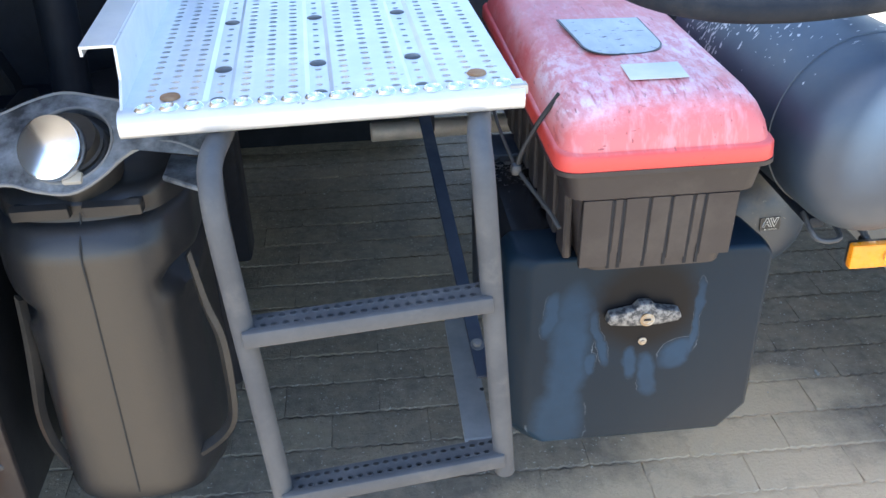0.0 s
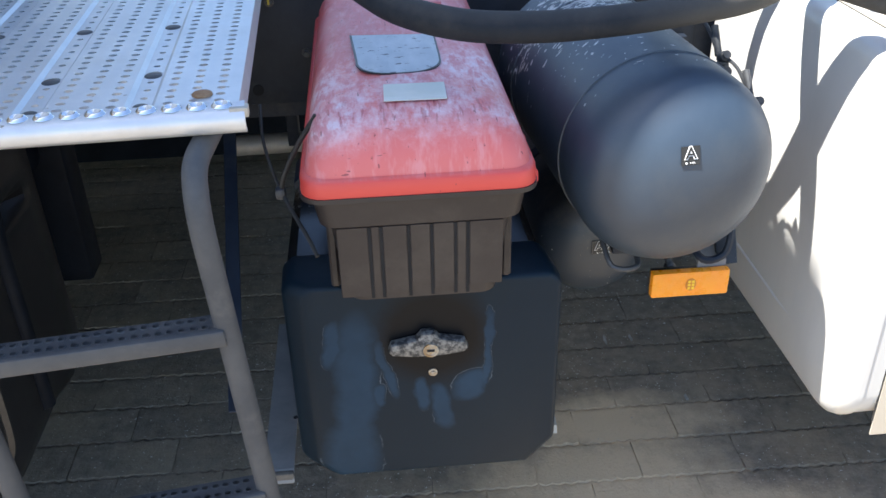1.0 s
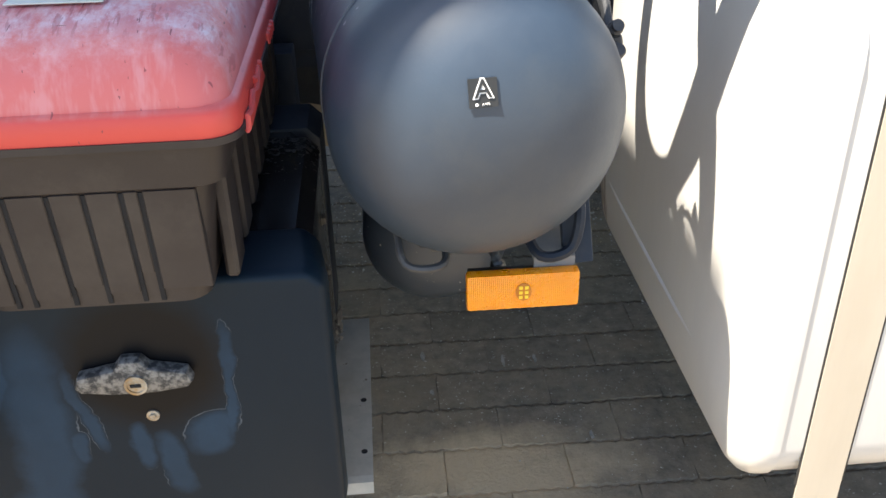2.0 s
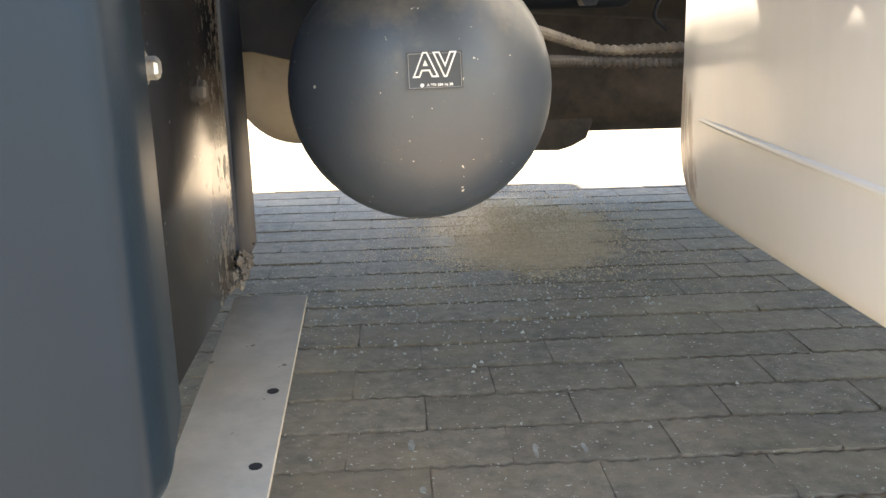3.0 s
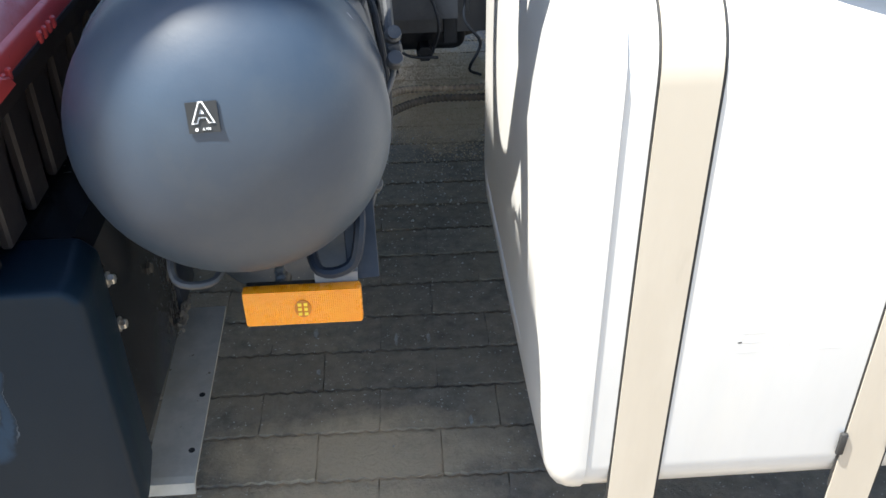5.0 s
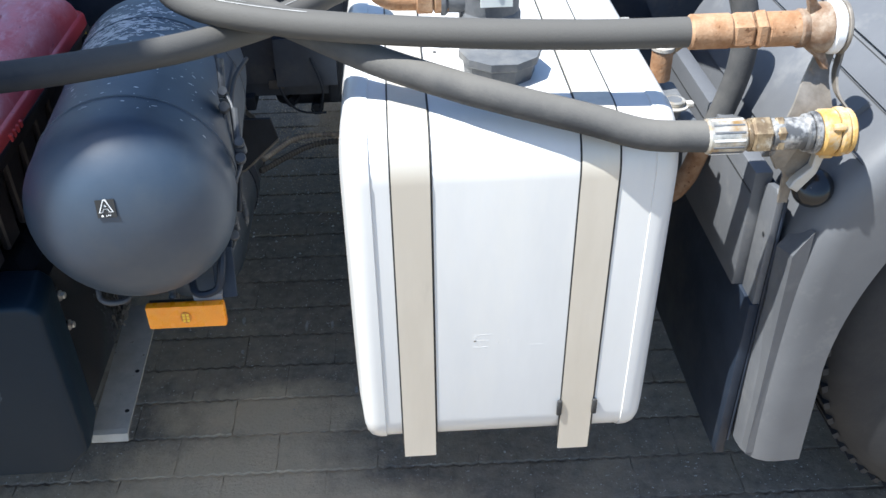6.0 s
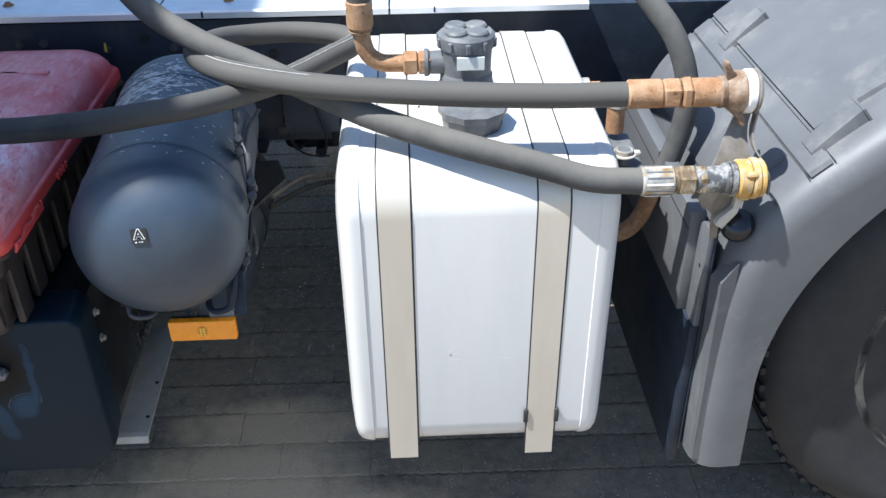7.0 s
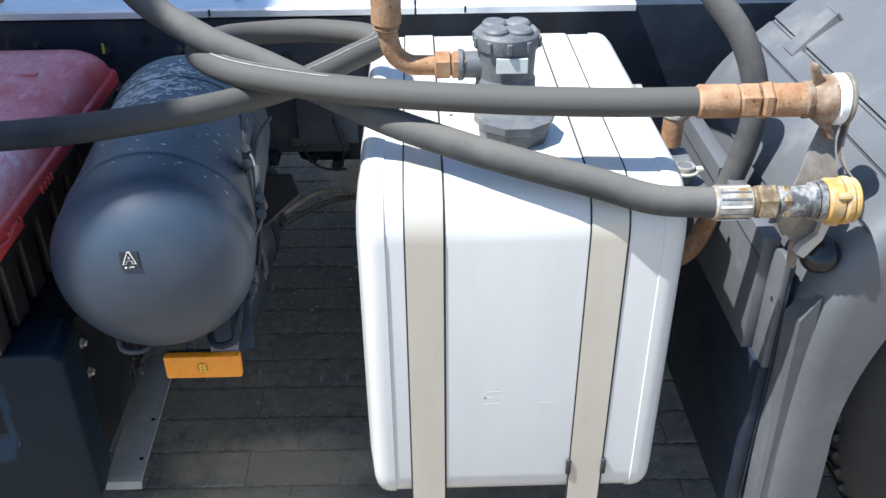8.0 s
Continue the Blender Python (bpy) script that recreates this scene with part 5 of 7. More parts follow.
for x, ty in ((-0.899, TY - 0.016), (-0.603, TY + 0.0)):
    pts = [(x + lean(z), ty, z) for z in (0.372, 0.42, 0.5, 0.6, 0.7, 0.78)]
    pts += [(x + 0.001, ty + 0.010, 0.826), (x + 0.001, ty + 0.036, 0.849), (x + 0.008, ty + 0.09, 0.857), (x + 0.016, ty + 0.2, 0.858), (x + 0.016, ty + 0.3, 0.858)]
    part("stile", T(spline(pts, 5), 0.0138, 18), "ladder_grey", ld)
for z, tilt in ((0.653, 2.4), (0.392, 4.2)):
    bm, under, studs = bmesh.new(), None, []
    x0, x1, y0, y1 = 0.0, 0.288, -0.010, 0.022
    n = 22
    w = (x1 - x0) / n
    for k in range(n):
        for r in range(2):
            ya, yb = y0 + r * (y1 - y0) / 2, y0 + (r + 1) * (y1 - y0) / 2
            hole_cell(bm, x0 + k * w, x0 + (k + 1) * w, ya, yb, x0 + (k + (0.35 if r else 0.65)) * w, (ya + yb) / 2, 0.0042, 0.0031, 0.0, 8, 0.003)
    quad(bm, [(x0, y1, 0), (x1, y1, 0), (x1, y1, -0.024), (x0, y1, -0.024)])
    bmesh.ops.remove_doubles(bm, verts=bm.verts, dist=0.0002)
    m = Matrix.Translation((-0.896 + lean(z), TY - 0.018, z)) @ Matrix.Rotation(radians(3.5), 4, "Z") @ Matrix.Rotation(radians(-tilt), 4, "Y")
    rg = part("rung", moved(bm, m), "ladder_grey", ld, "perforated steel rung", smooth=False)
    part("rung_bar", moved(B(x0 - 0.004, x1 + 0.004, y0 - 0.008, y0 + 0.004, -0.0205, 0.0015, bev=0.003, seg=2), m), "ladder_grey", rg)
    # added near-black backing paints the shade in the rung's holes
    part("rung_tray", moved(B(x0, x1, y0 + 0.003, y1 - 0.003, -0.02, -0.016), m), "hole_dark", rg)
    for k in range(n):
        for r in range(2):
            xx, yy = x0 + (k + (0.35 if r else 0.65)) * w, y0 + (r + 0.5) * (y1 - y0) / 2
            part("stud", moved(lathe(bmesh.new(), [(0, 0.0054), (0.0013, 0.0048), (0.0013, 0.0042)], (xx, yy, -0.0002), (0, 0, 1), 8, close=False), m), "ladder_grey", rg)
# flat brace from the stile back up to the chassis
pts = [Vector((-0.6, -0.15, 0.527)), Vector((-0.656, 0.6, 0.81))]
way = (pts[1] - pts[0]).normalized()
side = way.cross(Vector((0, 0, 1))).normalized()
up = side.cross(way)
bm = B(-0.0095, 0.0095, 0.0, (pts[1] - pts[0]).length, -0.0025, 0.0025, bev=0.001, seg=1)
brace = part("brace", moved(bm, Matrix.Translation(pts[0]) @ Matrix((side, way, up)).transposed().to_4x4()), "navy_steel", ld, "dark blue flat steel brace")
part("brace_bolt", hexbolt(bmesh.new(), pts[0].lerp(pts[1], 0.06) + up * 0.002, up, 0.006, 0.005, 0.009), "pipe_dark", brace)
part("stay", B(-0.892, -0.884, TY + 0.2, 0.6, 0.845, 0.862, bev=0.002), "ladder_grey", ld)

# ---------- hoses ----------
HR = 0.0185
hose_loop = [(-0.52, 0.428, 1.328), (-0.494, 0.329, 1.146), (-0.454, 0.179, 1.003), (-0.395, 0.058, 0.965), (-0.315, -0.003, 0.95), (-0.22, -0.01, 0.943), (-0.113, 0.005, 0.942), (-0.011, 0.043, 0.94), (0.075, 0.1, 0.933),
             (0.163, 0.196, 0.923), (0.235, 0.279, 0.928), (0.273, 0.33, 0.93), (0.255, 0.372, 0.93), (0.205, 0.392, 0.93), (0.15, 0.397, 0.931), (0.09, 0.38, 0.934), (0.045, 0.342, 0.942), (0.022, 0.285, 0.951), (0.021, 0.23, 0.96), (0.044, 0.178, 0.965),
             (0.091, 0.132, 0.965), (0.181, 0.094, 0.962), (0.29, 0.062, 0.961), (0.44, 0.038, 0.959), (0.58, 0.028, 0.957), (0.689, 0.0275, 0.9565)]
hl = thing("hydraulic_hose", "long dusty black hydraulic hose looped above the air tanks", "hose")
line = spline(hose_loop, 10)
part("hose", T(line, HR, 18), "hose", hl)


def stripe(pts, off, w, a, b):
    """A printed line along the top of a hose between two shares of its length."""
    bm = bmesh.new()
    i0, i1 = int(a * (len(pts) - 1)), int(b * (len(pts) - 1))
    prev = None
    for i in range(i0, i1):
        t = (pts[i + 1] - pts[i]).normalized()
        side = t.cross(Vector((0, 0, 1))).normalized()
        up = side.cross(t)
        d = (up * math.cos(off) + side * math.sin(off))
        e = d.cross(t)
        c = pts[i] + d * (HR + 0.0006)
        row = [bm.verts.new(c + e * w), bm.verts.new(c - e * w)]
        if prev:
            bm.faces.new((prev[0], prev[1], row[1], row[0]))
        prev = row
    return bm


part("print_line", stripe(line, -0.3, 0.0007, 0.36, 0.45), "hose_print", hl, "thin pale printed line")
part("print_line", stripe(line, 0.3, 0.0007, 0.36, 0.45), "hose_print", hl, "thin pale printed line")
part("print_line", stripe(line, 0.25, 0.0009, 0.735, 0.86), "hose_print", hl, "worn pale printed line")
part("print_line", stripe(line, -0.12, 0.0006, 0.735, 0.83), "hose_print", hl, "worn pale printed line")
for k in range(5):
    part("print_bar", stripe(line, 0.0, 0.003, 0.372 + 0.008 * k, 0.3765 + 0.008 * k), "hose_print", hl)

hp = thing("hydraulic_hose", "thick dusty black hydraulic hose sagging across the white tank", "hose")
linep = spline([(-0.249, 0.45, 1.30), (-0.165, 0.353, 1.151), (-0.061, 0.244, 1.046), (0.04, 0.183, 0.997), (0.129, 0.15, 0.968), (0.216, 0.115, 0.938), (0.302, 0.068, 0.916), (0.394, 0.02, 0.902), (0.46, -0.004, 0.891), (0.558, -0.026, 0.871), (0.628, -0.041, 0.855), (0.70, -0.0495, 0.8535)], 10)
part("hose", T(linep, 0.0195, 18), "dusty_hose", hp)
part("print_line", stripe(linep, 0.25, 0.0016, 0.52, 0.60), "rail_grey", hp, "worn printed line")
part("print_line", stripe(linep, 0.2, 0.0014, 0.68, 0.73), "rail_grey", hp, "worn printed line")
hv = thing("hydraulic_hose", "black hose bending down to a rusty elbow behind the fender", "hose")
part("hose", T(spline([(0.584, 0.482, 1.278), (0.672, 0.411, 1.146), (0.763, 0.31, 1.024), (0.817, 0.27, 0.955), (0.844, 0.25, 0.882), (0.847, 0.243, 0.812), (0.832, 0.242, 0.737), (0.814, 0.238, 0.692)], 8), 0.0195, 18), "dusty_hose", hv)
part("elbow", T(spline([(0.814, 0.238, 0.697), (0.80, 0.234, 0.655), (0.787, 0.23, 0.622), (0.765, 0.226, 0.597), (0.73, 0.225, 0.586), (0.672, 0.225, 0.584)], 6), 0.016, 14), "rust", hv, "rusty steel elbow")
part("collar", L([(0, 0.021), (0.022, 0.021), (0.022, 0)], (0.816, 0.239, 0.70), (-0.5, -0.15, -0.85), 8), "rust", hv)


# ---------- couplings and their bracket ----------
cb = thing("coupling_bracket", "bent steel bracket holding two hydraulic couplings beside the fender", "bracket", at=(0.019, -0.021, -0.011))
rows = [(0.946, 0.052, 0.838, 0.859), (0.93, 0.052, 0.833, 0.857), (0.916, 0.047, 0.827, 0.853), (0.9, 0.036, 0.817, 0.851), (0.88, 0.02, 0.806, 0.853), (0.855, 0.009, 0.793, 0.858), (0.835, 0.002, 0.777, 0.85), (0.82, -0.008, 0.766, 0.832)]
bm = bmesh.new()
vs = [[bm.verts.new((x, y + d, z)) for x, d in ((xl, 0), ((xl + xr) / 2, 0.002), (xr, 0), (xr, 0.004), (xl, 0.004))] for z, y, xl, xr in rows]
for a, b in zip(vs, vs[1:]):
    for i in range(5):
        bm.faces.new((a[i], a[(i + 1) % 5], b[(i + 1) % 5], b[i]))
bm.faces.new(vs[0])
bm.faces.new(vs[-1][::-1])
bmesh.ops.recalc_face_normals(bm, faces=bm.faces[:])
part("plate", bm, "bracket_steel", cb)
# narrow lip bent forward along the outer edge of the sheet
bm = bmesh.new()
lip = spline([(0.861, 0.05, 0.965), (0.858, 0.045, 0.93), (0.853, 0.035, 0.91), (0.853, 0.018, 0.893), (0.861, -0.004, 0.88), (0.867, -0.022, 0.862), (0.864, -0.034, 0.843)], 5)
vs = [[bm.verts.new((p.x + dx, p.y + dy, p.z + dz)) for dx, dy, dz in ((0, 0.004, 0), (0.003, 0.003, 0), (0.003, -0.01, 0.001), (0, -0.01, 0.001))] for p in lip]
for a, b in zip(vs, vs[1:]):
    for i in range(4):
        bm.faces.new((a[i], a[(i + 1) % 4], b[(i + 1) % 4], b[i]))
bm.faces.new(vs[0])
bm.faces.new(vs[-1][::-1])
bmesh.ops.recalc_face_normals(bm, faces=bm.faces[:])
part("lip", bm, "bracket_steel", cb, "bare bent edge")
part("foot", prism(bmesh.new(), [(0.773, 0.825), (0.781, 0.842), (0.808, 0.839), (0.795, 0.809), (0.784, 0.805)], "y", -0.016, -0.006, bev=0.0015, seg=1), "bracket_steel", cb, "scuffed steel foot")
part("foot_plate", prism(bmesh.new(), [(0.805, 0.838), (0.832, 0.83), (0.826, 0.809), (0.806, 0.787), (0.788, 0.805)], "y", -0.008, -0.003, bev=0.001, seg=1), "bracket_steel", cb)
part("foot", prism(bmesh.new(), [(0.829, 0.832), (0.841, 0.828), (0.835, 0.8), (0.816, 0.773), (0.804, 0.78), (0.808, 0.79), (0.827, 0.809)], "y", -0.022, -0.008, bev=0.0015, seg=1), "galvanised", cb, "worn bright steel foot")
part("web", prism(bmesh.new(), [(0.808, 0.835), (0.825, 0.835), (0.824, 0.735), (0.811, 0.735)], "y", 0.012, 0.018, bev=0.001, seg=1), "bracket_steel", cb)



def coupling(name, label, segs, origin):
    c = thing(name, label, "coupling", at=(0.019, -0.0195, -0.0105))
    for nm, x0, x1, r, sides, mat in segs:
        b = min(0.003, (x1 - x0) / 4)
        part(nm, L([(0, 0), (0, r - b), (b, r), (x1 - x0 - b, r), (x1 - x0, r - b), (x1 - x0, 0)], (x0, *origin), (1, 0, 0), sides), mat, c)
    return c


c1 = coupling("hose_coupling", "rusty brown hydraulic coupling with hexagon nuts and white ring", [
    ("ferrule", 0.664, 0.716, 0.0215, 24, "rust"), ("nut", 0.716, 0.742, 0.023, 6, "rust"), ("nut", 0.744, 0.758, 0.025, 6, "rust"), ("sleeve", 0.758, 0.806, 0.0215, 24, "rust"),
    ("ring", 0.836, 0.851, 0.0325, 28, "white_ring"), ("flange", 0.851, 0.856, 0.0335, 28, "bracket_steel")], (0.047, 0.967))
part("body", L([(0, 0.0215), (0.003, 0.024), (0.008, 0.0235), (0.011, 0.022), (0.017, 0.026), (0.025, 0.031), (0.036, 0.0315), (0.038, 0.029), (0.038, 0)], (0.798, 0.047, 0.967), (1, 0, 0), 22), "scoured_rust", c1, "scoured cast wing nut")
for a, lean in ((0.12, -1), (2.75, 1), (4.75, 1)):
    wing = prism(bmesh.new(), [(0.012 * lean, 0.022), (-0.011 * lean, 0.022), (0.004 * lean, 0.034), (0.014 * lean, 0.05), (0.02 * lean, 0.051), (0.021 * lean, 0.046)], "y", -0.006, 0.006, bev=0.0025, seg=2)
    part("lug", moved(wing, Matrix.Translation((0.82, 0.047, 0.967)) @ Matrix.Rotation(a, 4, "X")), "scoured_rust", c1)
c2 = coupling("hose_coupling", "zinc plated hydraulic coupling with worn yellow painted end", [
    ("ferrule", 0.678, 0.727, 0.0218, 24, "zinc"), ("nut", 0.733, 0.757, 0.0235, 6, "brass_brown"), ("collar", 0.727, 0.734, 0.019, 20, "brass_brown"), ("nut", 0.761, 0.774, 0.0225, 6, "brass_brown"), ("sleeve", 0.757, 0.808, 0.0198, 20, "worn_zinc"),
    ("ring", 0.799, 0.808, 0.0235, 24, "worn_zinc"), ("ring", 0.808, 0.817, 0.0262, 24, "worn_zinc"), ("body", 0.817, 0.838, 0.0285, 22, "yellow_paint"), ("flange", 0.838, 0.849, 0.0305, 26, "yellow_paint"), ("flange", 0.849, 0.857, 0.0285, 26, "yellow_paint")], (-0.03, 0.864))
for a in (0.9, 2.9, 5.0):
    part("lug", moved(B(-0.008, 0.01, -0.005, 0.005, 0.024, 0.0335, bev=0.004), Matrix.Translation((0.832, -0.03, 0.864)) @ Matrix.Rotation(a, 4, "X")), "yellow_paint", c2)

for k in range(14):
    a = 2 * math.pi * k / 14
    part("crimp", moved(B(0.684, 0.722, -0.0014, 0.0014, 0.0205, 0.0226, bev=0.0005, seg=1), Matrix.Translation((0, -0.03, 0.864)) @ Matrix.Rotation(a, 4, "X")), "cast_grey" if k % 3 else "white_ring", c2)

# ---------- rear fender, wheel and the box ahead of it ----------
fd = thing("fender", "grey plastic mudguard over the rear wheel with moulded panel lines", "fender", at=(0.017, -0.012, -0.013))
CX, CZ = 1.44, 0.46
prof = [(0.838, 0.272), (0.834, 0.40), (0.834, 0.53), (0.838, 0.63), (0.85, 0.71), (0.878, 0.782), (0.92, 0.835), (0.98, 0.89), (1.06, 0.955), (1.15, 1.01), (1.27, 1.05), (1.44, 1.065)]
prof = [tuple(p)[::2] for p in spline([(x, 0, z) for x, z in prof], 4)]
inner = []
for i, (x, z) in enumerate(prof):
    d = Vector((x - CX, z - CZ))
    inner.append((CX + d.x / d.length * 0.52, CZ + d.y / d.length * 0.52) if z > 0.44 else (0.922 + (0.44 - z) * 0.03, z))
back = [(2 * CX - x, z) for x, z in prof[::-1][1:]]
iback = [(2 * CX - x, z) for x, z in inner[::-1][1:]]
prof, inner = prof + back, inner + iback
bm = bmesh.new()
FY0, FY1 = -0.045, 0.60
rows = []
for (x, z), (xi, zi) in zip(prof, inner):
    c = Vector((xi - x, zi - z)).normalized()
    pts = [(FY1, 0.0), (FY0 + 0.05, 0.0), (FY0 + 0.032, 0.0025), (FY0 + 0.017, 0.009), (FY0 + 0.007, 0.02), (FY0 + 0.0015, 0.034), (FY0, 0.05)]
    row = [bm.verts.new((x + c.x * d, y, z + c.y * d)) for y, d in pts]
    row += [bm.verts.new((xi, FY0 + 0.002, zi)), bm.verts.new((xi, FY0 + 0.03, zi)), bm.verts.new((xi + (x - xi) * 0.75, FY0 + 0.05, zi + (z - zi) * 0.75)), bm.verts.new((xi + (x - xi) * 0.75, FY1, zi + (z - zi) * 0.75))]
    rows.append(row)
for a, b in zip(rows, rows[1:]):
    for k in range(len(a)):
        j = (k + 1) % len(a)
        bm.faces.new((a[k], a[j], b[j], b[k]))
bm.faces.new(rows[0])
bm.faces.new(rows[-1])
arch = part("arch", bm, "fender", fd, "curved grey plastic arch")


def on_arch(i, off=0.0):
    k = min(int(i), len(prof) - 2)
    a, b = Vector(prof[k]), Vector(prof[k + 1])
    t = (b - a).normalized()
    p = a.lerp(b, i - k) + Vector((-t.y, t.x)) * off
    return (p.x, p.y), math.atan2(t.y, t.x)


def over_arch(i0, i1, y0, y1, h0, h1, step=0.25):
    """A shallow raised strip that follows the arch from i0 to i1, h0 high at its start and h1 at its end."""
    bm = bmesh.new()
    prev = None
    n = max(2, int((i1 - i0) / step))
    for k in range(n + 1):
        i = i0 + (i1 - i0) * k / n
        hh = h0 + (h1 - h0) * k / n
        (x, z), _ = on_arch(i, -0.002)
        (x2, z2), _ = on_arch(i, hh)
        e = min(0.004, (y1 - y0) / 4)
        row = [bm.verts.new(p) for p in ((x, y0, z), (x2, y0 + e, z2), (x2, y1 - e, z2), (x, y1, z))]
        if prev:
            for q in range(3):
                bm.faces.new((prev[q], prev[q + 1], row[q + 1], row[q]))
        else:
            bm.faces.new(row)
        prev = row
    bm.faces.new(prev[::-1])
    return bm


# raised cross band between two panel lines, inner deck, clips
part("cross_band", over_arch(25.55, 27.35, FY0 + 0.024, FY1, 0.005, 0.005, 0.2), "fender", arch, sharp=20)
for i in (25.4, 27.5):
    part("panel_line", over_arch(i - 0.035, i + 0.035, FY0 + 0.022, FY1, 0.0008, 0.0008, 0.03), "black_rubber", arch, smooth=False)
part("inner_deck", over_arch(27.8, 62.0, 0.062, FY1, 0.007, 0.007, 0.5), "fender", arch, sharp=20)
part("inner_deck", over_arch(18.0, 25.2, 0.055, FY1, 0.006, 0.006, 0.5), "fender", arch, sharp=20)
for y in (0.012, 0.44):
    part("clip", over_arch(26.6, 30.5, y, y + 0.048, 0.008, 0.02), "fender", arch, "raised plastic clip", sharp=20)
    part("clip_end", over_arch(30.42, 30.56, y - 0.002, y + 0.05, 0.021, 0.021, 0.07), "fender", arch, smooth=False)
part("panel_line", over_arch(22.0, 22.06, FY0 + 0.02, 0.05, 0.0008, 0.0008, 0.03), "black_rubber", arch, smooth=False)

wb = thing("side_box", "dark grey plastic service box between tank and mudguard", "box")
# tank's shadow put into colour: the lower half is near-black navy
part("lower_body", B(0.829, 0.8445, 0.0, 0.56, 0.22, 0.54, bev=0.002), "navy_steel", wb, "lower half of the box, coloured dark for the tank's shade")
part("body", B(0.818, 0.8445, 0.05, 0.56, 0.54, 0.737, bev=0.003), "fender", wb)
part("lid_line", prism(bmesh.new(), [(0.052, 0.702), (0.558, 0.702), (0.558, 0.7045), (0.052, 0.7045)], "x", 0.8172, 0.82), "black_rubber", wb, smooth=False)
part("back_wall", B(0.8455, 0.8495, 0.0, 0.56, 0.25, 0.722, bev=0.001, seg=1), "navy_steel", wb)
part("step", prism(bmesh.new(), [(0.002, 0.51), (0.049, 0.52), (0.049, 0.716), (0.04, 0.726), (0.012, 0.734), (0.002, 0.726)], "x", 0.834, 0.845, bev=0.002), "fender", wb, "narrow upright rib beside the box")
part("hole", L([(0, 0.0035), (0.0008, 0.0035), (0.0008, 0)], (0.8335, 0.018, 0.655), (-1, 0, 0), 10), "hole_dark", wb)
bm = bmesh.new()
lo = [bm.verts.new((x, y, 0.27)) for x, y in ((0.858, 0.0), (0.858, -0.046), (0.872, -0.046), (0.872, 0.0))]
hi = [bm.verts.new(p) for p in ((0.8478, 0.0, 0.648), (0.8478, -0.05, 0.664), (0.872, -0.046, 0.70), (0.872, 0.0, 0.685))]
bm.faces.new(lo)
bm.faces.new((hi[0], hi[1], hi[2]))
bm.faces.new((hi[0], hi[2], hi[3]))
for i in range(4):
    bm.faces.new((lo[i], lo[(i + 1) % 4], hi[(i + 1) % 4], hi[i]))
part("wedge_rib", bm, "fender", wb, "upright rib with a sloping top facet", smooth=False)
part("cap", L([(0, 0.026), (0.016, 0.026), (0.023, 0.023), (0.028, 0.016), (0.030, 0.008), (0.0305, 0.0)], (0.872, -0.008, 0.745), (-0.3, -0.75, 0.6), 24), "gloss_black", wb, "round black plastic cap")
sv = thing("sensor_valve", "small rusty valve with steel ring fitting beside the tank", "valve", at=(0.023, -0.016, -0.008))
part("body", L([(0, 0.016), (0.046, 0.016), (0.048, 0.014), (0.048, 0.0)], (0.705, 0.27, 0.795), (0, 0, 1), 18), "rust", sv)
part("collar", L([(0, 0.0165), (0.002, 0.018), (0.007, 0.018), (0.009, 0.0155), (0.009, 0.0)], (0.705, 0.27, 0.842), (0, 0, 1), 18), "galvanised", sv, "bright ring on the rusty body")
part("ring", L([(0, 0.0135), (0.003, 0.0155), (0.007, 0.0155), (0.008, 0.011), (0.006, 0.0075), (0.006, 0)], (0.70, 0.17, 0.802), (0, 0, 1), 20), "zinc", sv, "steel ring fitting")
part("washer", L([(0, 0.012), (0.003, 0.021), (0.005, 0.021), (0.006, 0.012)], (0.70, 0.17, 0.797), (0, 0, 1), 20), "galvanised", sv)
part("tab", B(0.716, 0.728, 0.163, 0.175, 0.797, 0.806, bev=0.002), "galvanised", sv)
part("post", L([(0, 0.011), (0.045, 0.011)], (0.70, 0.17, 0.765), (0, 0, 1), 14), "cast_grey", sv)
part("arm", B(0.665, 0.735, 0.15, 0.29, 0.755, 0.782, bev=0.006), "cast_grey", sv)
# small brass eye behind the hose
part("tag", prism(bmesh.new(), [(0.738, 0.846), (0.776, 0.858), (0.762, 0.845), (0.742, 0.829)], "y", 0.245, 0.249, bev=0.001, seg=1), "brass_brown", hv, "small brass plate")

wl = thing("wheel", "dusty black truck tyre on a pale steel rim standing on paving", "wheel")
R = 0.462
tyre = part("tyre", L([(0.0, 0.30), (0.0, 0.34), (-0.012, 0.38), (-0.012, 0.42), (0.004, 0.447), (0.025, R), (0.275, R), (0.296, 0.447), (0.31, 0.41), (0.30, 0.30)], (CX, 0.0, R), (0, 1, 0), 72), "tyre", wl)
for k in range(72):
    a = 2 * math.pi * k / 72
    bm = bmesh.new()
    prism(bm, [(0.012, -0.006), (0.07, -0.012), (0.13, 0.004), (0.13, 0.014), (0.07, 0.004), (0.012, 0.008)], "z", R - 0.006, R + 0.0035)
    for v in bm.verts:
        v.co = Vector((v.co.y, v.co.x, v.co.z))
    part("tread_block", moved(bm, Matrix.Translation((CX, 0.0, R)) @ Matrix.Rotation(a, 4, "Y")), "tyre", tyre, smooth=False)
part("rim", L([(0.02, 0.305), (0.0, 0.30), (0.0, 0.285), (0.05, 0.27), (0.11, 0.25), (0.12, 0.14), (0.05, 0.12), (0.04, 0.0)], (CX, 0.0, R), (0, 1, 0), 48), "rim", wl, "pale steel rim")
part("axle", L([(0.1, 0.07), (1.9, 0.07)], (CX, 0.0, R), (0, 1, 0), 20), "gearbox", wl)

